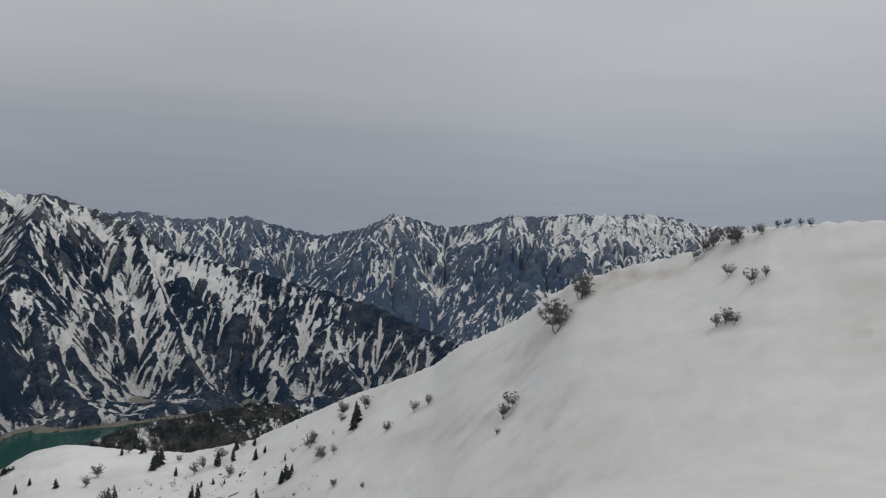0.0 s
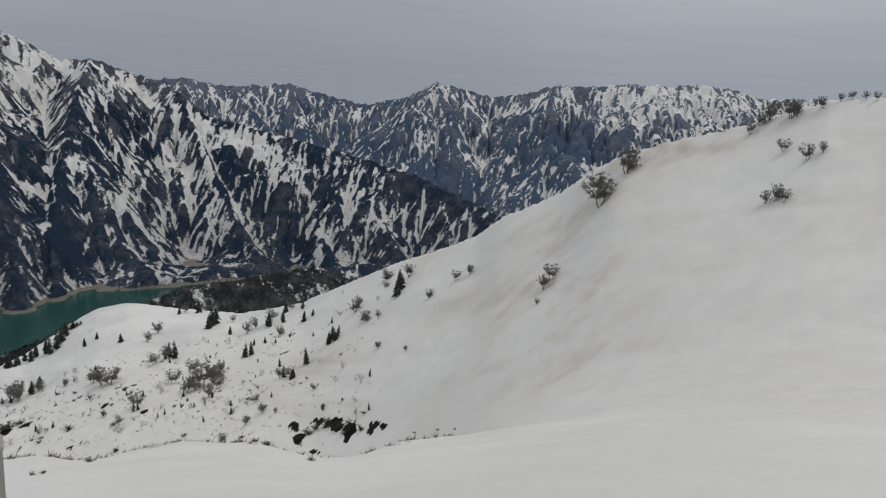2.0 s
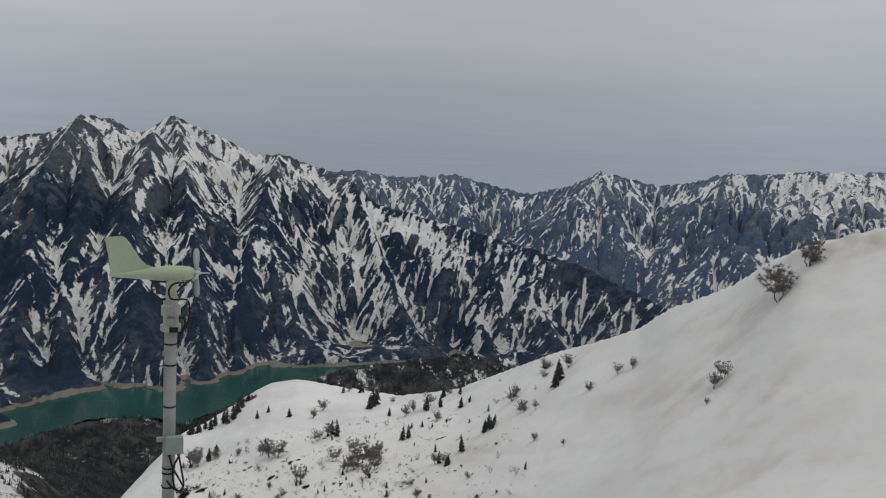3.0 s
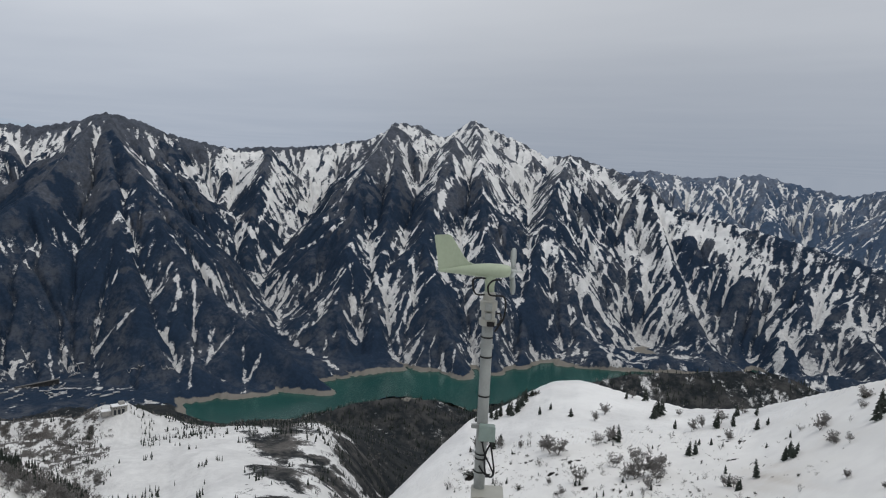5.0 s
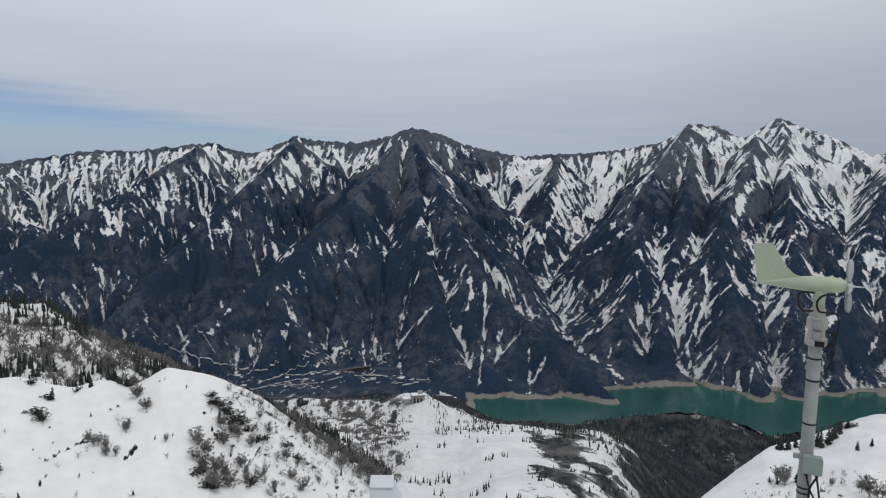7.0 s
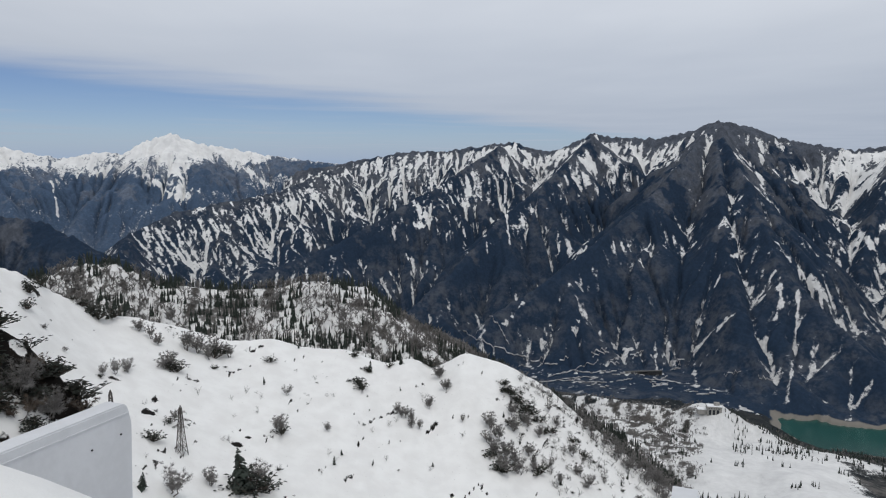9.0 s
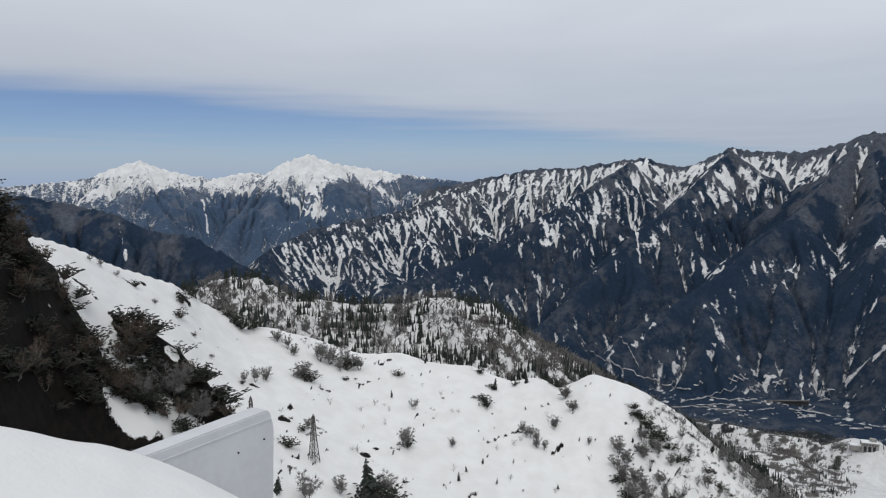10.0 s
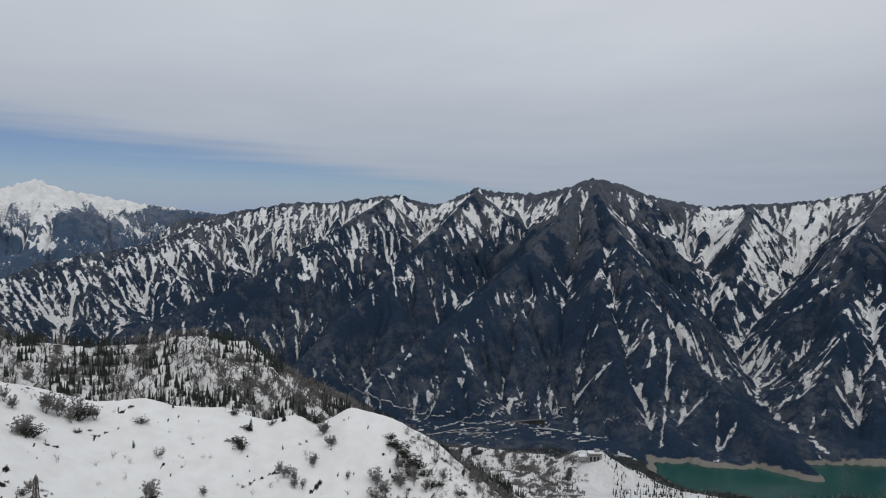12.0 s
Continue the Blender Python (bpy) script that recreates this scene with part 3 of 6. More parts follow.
def land(az, r):
    """The whole land: height and the values that its materials use."""
    a = np.radians(az)
    x, y = -r * np.sin(a), r * np.cos(a)
    near, past, t1, t2 = near_land(az, r)
    rough = np.clip(r / 300, 0.02, 1.0) * np.clip(1 - np.abs(past) / 40, 0.25, 1)
    near = near + 3.0 * cloudy(x / 45, y / 45, 3, 4) * rough * np.where(past > -6, 0.4, 1.0)
    flow = cloudy((x * 0.80 + y * 0.6) / 26, (y * 0.80 - x * 0.6) / 150, 27, 4)
    near = near + 1.8 * flow * np.sin(math.pi * np.clip(t2, 0, 1)) ** 0.7
    near = near + 0.05 * cloudy(x / 0.9, y / 0.9, 29, 3) * np.clip(1 - r / 25, 0, 1) * np.clip(r / 4, 0, 1)
    near = near + np.clip(r / 9, 0, 1) * 0.5 * cloudy(x / 7, y / 7, 9, 3) * np.clip(r / 60, 0.12, 1)
    if np.max(r) < 500:
        bank = bank_land(az, r)
        t1 = np.where(bank > near, 2.0, t1)
        near = np.maximum(near, bank)
        zero = np.zeros(x.shape)
        return x, y, near, zero.astype(int) + 9, zero, zero, zero, past, t1, t2
    floor = floor_height(az, r) + 16 * cloudy(x / 170, y / 170, 17, 5)
    if np.min(r) > 2200:
        wild = sample(WORN["h"], x, y)
        mass, along, off, bias = (sample(WORN[k], x, y, True) for k in ("mass", "along", "off", "bias"))
        wild = wild + 14 * cloudy(x / 30, y / 30, 57, 3) * np.exp(-off / 90) + 3 * cloudy(x / 26, y / 26, 58, 2)
        floor = np.minimum(floor, LAKE_Z - 12 + np.clip((az - 55) / 6, 0, 1) * (75 + 30 * cloudy(x / 80, y / 80, 101, 4)))
    else:
        wild, mass, along, off, bias = far_land(x, y)
    low = np.maximum(floor, wild)
    z = np.maximum(near, low)
    which = np.where(near >= low, 9, np.where(wild >= floor, mass, 8)).astype(int)
    return x, y, z, which, along, off, bias, past, t1, t2


def azimuths(step):
    """Fine steps over what the walk looks at, coarse ones behind it."""
    return np.concatenate([np.arange(-36, 132, step), np.arange(132, 324, 3.0)])


def ring(radii, step):
    """A band of the land: all values on a grid of azimuth and distance."""
    az = azimuths(step)
    A, Rr = np.meshgrid(az, radii)
    wrapped = np.where(A > 180, A - 360, A)
    side = np.where(wrapped < -45, np.clip((-wrapped - 45) / 60, 0, 1), np.clip((wrapped - 145) / 60, 0, 1))
    x, y, z, which, along, off, bias, past, t1, t2 = land(np.clip(wrapped, -45, 145), Rr)
    a = np.radians(A)
    x, y = -Rr * np.sin(a), Rr * np.cos(a)
    behind = np.where(Rr < 60, -3 + 0.1 * Rr, 3 + 0.42 * (Rr - 60)) * (Rr < 900) + (Rr >= 900) * 355
    s = side * side * (3 - 2 * side)
    return dict(x=x, y=y, z=z * (1 - s) + behind * s, which=which, along=along, off=off, bias=bias, past=past, t1=t1, t2=t2, az=wrapped, r=Rr)


def sheet(name, g, keep, mat, layers):
    """One mesh out of the grid cells that keep marks."""
    rows, cols = g["x"].shape
    idx = np.arange(rows * cols).reshape(rows, cols)
    nxt = np.roll(idx, -1, axis=1)
    quads = np.stack([idx[:-1], idx[1:], nxt[1:], nxt[:-1]], -1)[keep[:-1]]
    used, inv = np.unique(quads, return_inverse=True)
    co = np.stack([g["x"].ravel()[used], g["y"].ravel()[used], g["z"].ravel()[used]], -1)
    q = inv.reshape(-1, 4)[:, ::-1]
    me = bpy.data.meshes.new(name)
    me.vertices.add(len(co))
    me.vertices.foreach_set("co", co.ravel())
    me.loops.add(q.size)
    me.loops.foreach_set("vertex_index", q.ravel().astype(np.int32))
    me.polygons.add(len(q))
    me.polygons.foreach_set("loop_start", np.arange(0, q.size, 4, dtype=np.int32))
    me.polygons.foreach_set("use_smooth", np.ones(len(q), dtype=bool))
    me.update(calc_edges=True)
    for key, values in layers.items():
        at = me.attributes.new(key, "FLOAT", "POINT")
        at.data.foreach_set("value", values.ravel()[used].astype(np.float32))
    me.materials.append(mat)
    return new(name, me)


# share of the ground under snow: azimuth, then at the lake, low, below the middle, above it, high, at the crest
COVER = np.array([(-40, .10, .12, .20, .32, .50, .62), (-12, .10, .12, .18, .28, .44, .54), (-6, .12, .16, .20, .26, .36, .48), (3, .16, .22, .26, .32, .42, .50),
                  (10, .20, .23, .25, .26, .28, .32), (20, .22, .25, .27, .30, .36, .45), (27, .20, .22, .24, .26, .38, .46), (36, .15, .17, .20, .25, .44, .48),
                  (43, .18, .20, .20, .22, .32, .38), (48, .17, .19, .22, .34, .54, .48), (54, .14, .16, .21, .38, .60, .46), (58, .08, .11, .13, .18, .28, .20),
                  (63, .06, .07, .08, .11, .17, .12), (68, .05, .06, .07, .11, .28, .34), (73, .05, .06, .08, .18, .58, .72)])
COVER_NORTH = np.array([(78, .05, .06, .09, .20, .56, .74), (84, .06, .08, .13, .26, .56, .72), (92, .08, .13, .24, .36, .44, .48), (104, .12, .18, .26, .36, .42, .44), (140, .12, .18, .26, .36, .42, .44)])
LEVELS = np.array([0.0, 0.15, 0.35, 0.55, 0.75, 0.95])


def bell_turn(p):
    """How many spreads from the middle a share p of a bell curve ends."""
    t = np.sqrt(-2 * np.log(np.clip(np.minimum(p, 1 - p), 1e-3, 0.5)))
    return np.sign(p - 0.5) * (t - (2.30753 + 0.27061 * t) / (1 + 0.99229 * t + 0.04481 * t * t))


def cover_at(az, high):
    table = np.concatenate([COVER, COVER_NORTH])
    rows = np.stack([np.interp(az, table[:, 0], table[:, k]) for k in range(1, 7)], -1)
    k = np.clip(np.searchsorted(LEVELS, high) - 1, 0, 4)
    t = np.clip((high - LEVELS[k]) / (LEVELS[k + 1] - LEVELS[k]), 0, 1)
    return np.take_along_axis(rows, k[..., None], -1)[..., 0] * (1 - t) + np.take_along_axis(rows, k[..., None] + 1, -1)[..., 0] * t


def mountain_layers(g):
    x, y, z = g["x"], g["y"], g["z"]
    high = (z - LAKE_Z) / 1080
    patch = cloudy(x / 150, y / 150, 61, 4)
    if "flow" in g:
        share = cover_at(g["az"], high)
        share = np.where(g["which"] == MASSIFS.index("north"), np.interp(high, [0.3, 0.5, 0.62, 0.70, 0.77, 0.85], [0.10, 0.20, 0.36, 0.60, 0.90, 0.97]), share)
        share = np.where(g["which"] == MASSIFS.index("dark"), 0.012, share)
        gully = 0.16 * (np.clip(g["flow"], 0, 9) - 2.6) + 0.09 * np.clip(g["hollow"], -6, 9) + 0.022 * np.clip(g["wide"], -22, 40)
        wild = 0.62 * gully + 0.50 * g["thin"] + 0.42 * g["broad"] + 0.9 * patch + 1.25 * cloudy(x / 28, y / 28, 65, 3)
        wild = (wild - wild.mean()) / wild.std()
        # farther off and on the broad northern side the flecks are smaller
        small = 0.50 * gully + 0.50 * g["thin"] + 0.20 * g["broad"] + 0.9 * patch + 1.3 * cloudy(x / 16, y / 16, 69, 2)
        small = (small - small.mean()) / small.std()
        lean = np.where(np.isin(g["which"], [MASSIFS.index("far"), MASSIFS.index("north")]), 1.0, np.clip((g["az"] - 76) / 8, 0, 1))
        wild = wild * (1 - lean) + small * lean
        smooth_north = 1 - 0.6 * (g["which"] == MASSIFS.index("north"))
        snow = 0.53 + 0.25 * (wild * smooth_north + 1.15 * bell_turn(share)) + 0.55 * np.where(g["which"] == MASSIFS.index("north"), 0.0, g["bias"] - 0.06)
        # wind keeps the crests of the middle range bare
        rim = np.exp(-(g["off"] / 26) ** 2) * np.clip((g["az"] - 44) / 4, 0, 1) * np.clip((104 - g["az"]) / 4, 0, 1) * (g["which"] == MASSIFS.index("central")) * np.clip((high - 0.6) / 0.1, 0, 1)
        snow = snow - 0.42 * rim
    else:
        snow = 0.235 + 0.60 * (np.clip(high, 0.05, 1.05) - 0.45) + g["bias"] + 0.42 * patch + 0.34 * cloudy(x / 40, y / 40, 65, 2)
    wood = 1.05 - 0.85 * high + 0.4 * patch
    birch = np.clip(0.45 - np.abs(high - 0.15) * 2.0 + 1.1 * cloudy(x / 260, y / 260, 71, 3), 0, 0.42)
    if "flow" in g:
        birch = np.maximum(birch, 0.55 * np.clip((g["az"] - 84) / 8, 0, 1) * np.clip((high - 0.36) / 0.12, 0, 1) * (g["which"] == MASSIFS.index("central")))
    shore = np.clip(1 - (z - LAKE_Z - 5 - 8 * cloudy(x / 120, y / 120, 81, 3)) / 14, 0, 1)
    far_from_lake = np.clip(1 - (np.abs(g["az"] - 35.7) - 24) / 3, 0, 1)
    return dict(snow=snow, wood=wood, birch=birch, shore=shore * far_from_lake, low=np.clip(1 - high / 0.45, 0, 1))


far = ring(np.concatenate([np.arange(2290, 2700, 13), np.arange(2700, 4900, 9.0)]), 0.085)
mid = ring(np.concatenate([np.geomspace(430, 1000, 76), np.arange(1006, 2310, 13)]), 0.17)
near = ring(np.concatenate([np.geomspace(0.8, 3, 8)[:-1], np.geomspace(3, 60, 60), np.geomspace(61.5, 460, 180)]), 0.18)

for key in ("flow", "hollow", "wide", "thin", "broad"):
    far[key] = sample(WORN[key], far["x"], far["y"], False, CELL / 2 if key in ("thin", "broad") else CELL)
for g in (far, mid):
    g["layers"] = mountain_layers(g)
def valley_place(az, el):
    """A place on the far side of the valley."""
    col = int(np.argmin(np.abs(far["az"][0] - az)))
    z, r = far["z"][:, col], far["r"][:, col]
    met = np.nonzero(z >= r * math.tan(radians(el)))[0]
    k = met[0] if len(met) else int(np.argmax(z / r))
    return Vector((far["x"][k, col], far["y"][k, col], z[k]))


# snow-filled couloirs and beds: width in metres, nodes of azimuth and elevation
SOUTH_SNOW = [
    (36, [(18.6, -1.9), (16.6, -4.3), (14.8, -6.0), (13.9, -6.8)]),
    (32, [(16.8, -2.0), (16.1, -4.5), (15.3, -5.7)]),
    (34, [(12.8, -7.1), (12.0, -8.9)]),
    (34, [(11.5, -14.2), (11.4, -12.2), (11.1, -10.2)]),
    (16, [(11.1, -10.2), (10.7, -8.3)]),
    (26, [(26.4, -7.8), (25.8, -10.3), (24.1, -13.2), (23.0, -14.5)]),
    (20, [(24.7, -8.3), (23.8, -6.1)]),
    (22, [(25.8, -9.3), (25.2, -5.6)]),
    (16, [(23.4, -13.9), (23.0, -10.9), (22.5, -8.3)]),
    (16, [(21.6, -13.7), (20.0, -11.4), (19.0, -9.2)]),
    (40, [(22.3, -0.8), (22.0, -3.6), (21.3, -7.0), (21.1, -9.1)]),
    (26, [(21.0, -1.1), (20.1, -4.4), (19.3, -7.6), (18.8, -9.2)]),
    (18, [(24.9, -4.7), (22.7, -1.7)]),
]
SUMMIT_SNOW = [
    (44, [(34.1, 3.1), (33.4, 1.4), (34.6, 0.1), (36.2, -0.4)]),
    (44, [(31.7, 2.3), (30.8, 1.5), (31.3, 0.2), (33.5, -0.8)]),
    (26, [(36.2, -0.4), (37.3, -2.0), (37.7, -3.5)]),
    (14, [(39.1, 2.5), (37.7, 1.3), (38.5, -0.1)]),
    (24, [(27.4, 0.9), (25.9, 0.7), (25.0, 0.1), (26.4, -0.9)]),
    (9, [(26.6, -1.3), (26.7, -2.6), (26.0, -4.3), (26.1, -5.6)]),
    (14, [(29.0, 0.3), (30.6, -1.7), (32.0, -3.1)]),
    (14, [(28.5, -0.6), (27.7, -2.2), (27.3, -3.8)]),
    (10, [(30.2, -5.0), (30.1, -8.5)]),
    (15, [(33.3, -4.3), (34.1, -5.7), (34.9, -7.5)]),
]
GULLY_SNOW = [
    (16, [(38.8, -15.9), (40.2, -14.4), (40.5, -13.1)]),
    (17, [(40.5, -13.1), (41.0, -10.9), (42.2, -9.2), (42.8, -7.8)]),
    (13, [(42.8, -7.8), (41.4, -6.9), (40.8, -5.7)]),
    (13, [(40.5, -13.1), (39.5, -10.4), (39.3, -8.6), (39.6, -7.3)]),
    (10, [(40.7, -11.8), (41.3, -9.6)]),
    (10, [(39.2, -10.4), (38.2, -9.0), (37.6, -8.4)]),
    (9, [(40.3, -11.3), (40.1, -9.1)]),
    (8, [(36.8, -14.7), (36.6, -16.1)]),
    (8, [(35.7, -14.2), (35.9, -15.9)]),
    (9, [(35.0, -13.3), (33.5, -15.7)]),
    (14, [(48.5, -13.6), (46.7, -11.1), (45.6, -9.5), (44.2, -7.8)]),
    (10, [(28.4, -12.3), (27.9, -10.8)]),
]
BOWL_SNOW = [
    (14, [(51.2, -11.5), (49.4, -13.3), (47.5, -14.7), (45.2, -16.1)]),
    (14, [(52.3, -9.8), (51.1, -11.4)]),
    (14, [(50.9, -9.4), (50.8, -11.2)]),
    (22, [(51.1, -7.2), (51.0, -8.6)]),
    (12, [(50.8, -11.2), (49.0, -9.8), (48.6, -8.9)]),
    (13, [(50.8, -9.4), (49.5, -8.0), (48.2, -6.7), (46.0, -5.2), (44.2, -3.3)]),
    (20, [(52.0, -5.9), (51.3, -4.5), (50.7, -2.7), (50.4, -1.0)]),
    (14, [(52.0, -6.1), (53.1, -4.8), (54.3, -3.9)]),
    (14, [(54.2, -2.8), (53.3, -2.1), (52.5, -1.7)]),
    (20, [(52.2, -1.9), (52.9, -0.6), (54.4, 0.2)]),
    (24, [(50.0, -5.5), (48.3, -3.5), (46.5, -1.7), (44.4, 0.1)]),
    (30, [(47.3, -2.4), (47.0, -0.8), (46.3, 0.2)]),
]
PYRAMID_SNOW = [
    (28, [(56.3, -7.6), (54.8, -9.4)]),
    (36, [(61.6, -4.7), (61.0, -5.5)]),
    (12, [(64.4, -6.9), (63.4, -6.2)]),
    (8, [(61.8, -9.4), (60.4, -6.8)]),
    (12, [(63.1, -14.3), (61.5, -12.3), (60.4, -11.3)]),
    (13, [(63.1, -14.3), (62.8, -16.8)]),
    (12, [(58.9, -9.9), (57.8, -8.1)]),
    (18, [(57.5, -8.5), (57.3, -10.3), (57.7, -11.6)]),
    (12, [(56.2, -9.4), (56.2, -13.7), (56.6, -17.5)]),
    (11, [(66.0, -13.7), (65.8, -16.0)]),
    (12, [(68.9, -15.3), (67.3, -14.0)]),
    (12, [(52.6, -14.6), (52.3, -17.7)]),
    (10, [(51.2, -15.1), (52.2, -16.9)]),
    (11, [(67.4, -7.0), (66.7, -6.4)]),
    (26, [(72.9, -6.3), (72.4, -7.7), (71.5, -6.7)]),
    (10, [(62.4, 2.2), (61.6, 1.3)]),
    (10, [(60.5, 1.9), (59.1, 0.0)]),
    (17, [(60.6, 0.2), (59.6, -0.3)]),
]
SHOULDER_SNOW = [
    (22, [(66.1, 0.1), (64.9, 0.0)]),
    (13, [(64.2, 0.8), (62.5, 1.3)]),
    (10, [(58.9, -0.2), (58.4, -0.9)]),
    (13, [(60.3, -1.1), (59.0, -2.4)]),
    (12, [(73.5, -11.1), (72.6, -9.8)]),
    (11, [(78.0, -2.1), (77.8, -4.5), (77.5, -6.6)]),
    (22, [(81.1, -5.9), (81.0, -7.5)]),
    (20, [(85.8, -7.8), (85.1, -8.3)]),
    (13, [(85.4, -8.9), (85.2, -11.0)]),
    (13, [(79.9, -6.2), (79.3, -7.5)]),
    (26, [(80.0, -12.7), (79.6, -15.1)]),
    (14, [(90.7, -4.5), (89.8, -3.6)]),
    (16, [(84.8, -5.4), (83.4, -4.8)]),
    (14, [(77.9, -13.0), (76.4, -11.3)]),
    (12, [(65.0, -14.0), (66.1, -16.6)]),
]
WHITE_PEAK_SNOW = [
    (90, [(104.2, 1.3), (103.3, -0.3), (102.7, -2.5)]),
    (60, [(106.0, -0.1), (104.5, 0.9)]),
    (70, [(103.6, 0.9), (101.4, 0.0)]),
    (20, [(99.0, -0.7), (96.6, -2.1)]),
    (60, [(109.4, -0.4), (107.5, -0.7)]),
    (24, [(106.5, -0.7), (104.5, -2.0), (102.8, -3.1)]),
    (80, [(116.2, -0.0), (117.6, -1.0), (119.2, -1.4)]),
    (26, [(114.4, 0.4), (113.3, -0.8)]),
    (34, [(112.7, -0.7), (110.3, -0.3)]),
    (10, [(111.2, -1.9), (111.0, -4.6)]),
    (14, [(102.1, -7.2), (101.8, -8.5)]),
    (8, [(117.1, -3.2), (116.7, -6.6)]),
]
FAR_SNOW = [
    (20, [(-2.5, -0.3), (-1.6, -1.7), (-0.0, -4.5)]),
    (20, [(2.2, 0.8), (-0.2, -0.5), (-1.6, -1.8)]),
    (34, [(-13.9, 1.9), (-12.9, 0.8)]),
    (24, [(-15.0, 1.8), (-16.8, 0.8)]),
    (18, [(-17.2, 1.9), (-19.3, 0.5)]),
    (15, [(-7.7, 1.3), (-8.9, -0.3), (-10.6, -1.4)]),
    (18, [(16.7, -0.4), (14.9, -1.6)]),
]
SPUR_SNOW = [
    (16, [(7.1, -5.5), (7.3, -8.7), (5.5, -10.8), (4.4, -12.1)]),
    (13, [(3.2, -7.0), (3.2, -11.5)]),
    (13, [(1.6, -8.2), (0.2, -11.2)]),
    (10, [(13.0, -4.4), (13.4, -9.1)]),
    (11, [(8.6, -4.8), (9.3, -8.4)]),
    (13, [(11.0, -10.7), (12.4, -13.9)]),
    (11, [(10.6, -10.7), (8.6, -8.8), (8.3, -7.4)]),
    (10, [(8.3, -13.7), (7.7, -11.9)]),
]
COULOIRS = SOUTH_SNOW + SUMMIT_SNOW + GULLY_SNOW + BOWL_SNOW + PYRAMID_SNOW + SHOULDER_SNOW + WHITE_PEAK_SNOW + FAR_SNOW + SPUR_SNOW
# dark wooded faces and bare rock where little snow lies: azimuth, elevation, half width, half height, how bare
BARE_FACES = [
    (50.2, -16.0, 3.6, 2.4, 0.5),
    (46.4, -6.6, 1.8, 2.4, 0.35),
    (41.6, -3.3, 2.8, 1.8, 0.4),
    (35.8, -2.0, 1.4, 1.4, 0.5),
    (28.3, -11.4, 2.0, 2.0, 0.5),
    (26.3, -2.6, 1.0, 1.0, 0.4),
    (17.3, -6.6, 1.4, 1.6, 0.15),
    (14.1, -9.5, 1.6, 2.4, 0.22),
    (13.8, -12.6, 2.0, 1.2, 0.25),
    (43.4, -15.4, 1.8, 1.6, 0.45),
    (37.1, -11.6, 2.0, 2.0, 0.35),
    (35.1, -15.0, 2.4, 0.8, 0.3),
    (52.4, -3.4, 1.0, 1.0, 0.4),
    (48.6, -8.0, 1.2, 1.2, 0.3),
    (31.6, -6.0, 1.0, 1.2, 0.3),
    (57.0, 0.3, 1.8, 1.0, 0.35),
    (61.2, 2.6, 1.6, 0.6, 0.4),
    (86.5, -7.0, 6.4, 1.4, 0.35),
    (78.5, -8.6, 4.8, 1.6, 0.4),
    (68.1, -4.0, 3.2, 1.6, 0.35),
    (1.8, -6.9, 3.2, 1.6, 0.35),
    (-8.7, -2.4, 3.2, 1.6, 0.35),
]
lay = far["layers"]
NORTH_FACES = [
    (100.5, -1.5, 1.9, 1.0, 0.5),
    (107.7, -2.6, 3.6, 1.1, 0.28),
    (94.6, -0.7, 2.8, 0.6, 0.35),
    (113.5, -2.1, 2.4, 0.9, 0.22),
    (104.9, -2.6, 1.2, 0.5, 0.3),
]
seen = np.degrees(np.arctan2(far["z"], far["r"]))
for az, el, wa, we, bare in BARE_FACES + NORTH_FACES:
    d = np.hypot((far["az"] - az) / wa, (seen - el) / we) + 0.7 * cloudy(far["x"] / 110, far["y"] / 110, 95, 3)
    lay["snow"] -= 1.3 * bare * np.exp(-np.clip(d, 0, None) ** 4)
for wide, nodes in COULOIRS:
    p = [valley_place(*n) for n in nodes]
    for a, b in zip(p, p[1:]):
        x0, x1, y0, y1 = min(a.x, b.x) - 130, max(a.x, b.x) + 130, min(a.y, b.y) - 130, max(a.y, b.y) + 130
        here = np.nonzero((far["x"] > x0) & (far["x"] < x1) & (far["y"] > y0) & (far["y"] < y1))
        x, y = far["x"][here], far["y"][here]
        dx, dy = b.x - a.x, b.y - a.y
        t = np.clip(((x - a.x) * dx + (y - a.y) * dy) / max(dx * dx + dy * dy, 1), 0, 1)
        d = np.hypot(x - a.x - t * dx, y - a.y - t * dy) + 0.7 * wide * cloudy(x / 36, y / 36, 97, 3) - wide * (0.22 * far["thin"][here] + 0.12 * far["broad"][here])
        core = np.exp(-(np.clip(d, 0, None) / (wide * 0.62)) ** 2)
        lay["snow"][here] = np.maximum(lay["snow"][here], lay["snow"][here] * 0.35 + core * 0.60)
works = np.exp(-((far["az"] - 69.5) / 5) ** 2) * (far["r"] < 2750)
lay["snow"] += works * (0.04 + 1.1 * cloudy(far["x"] / 24, far["y"] / 24, 99, 3))
MOUNTAINS = [
    ("snow_peak", "north", "distant broad mountain with snow-white summits and grey lower slopes", "mountain"),
    ("wooded_ridge", "dark", "dark blue-green wooded ridge with few thin snow streaks", "ridge"),
    ("mountain_range", "central", "dark pyramid-topped mountain range with snow-filled gullies above the lake", "mountain"),
    ("mountain_range", "south", "rocky twin-peaked mountain range streaked with snow in its gullies", "mountain"),
    ("mountain_range", "far", "hazy far mountain range with white crests", "mountain"),
]
# the far and north massifs take the paler colours with haze in them
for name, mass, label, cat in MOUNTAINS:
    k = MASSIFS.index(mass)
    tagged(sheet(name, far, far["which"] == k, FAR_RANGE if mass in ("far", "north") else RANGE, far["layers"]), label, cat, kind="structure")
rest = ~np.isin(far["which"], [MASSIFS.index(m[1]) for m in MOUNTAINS])
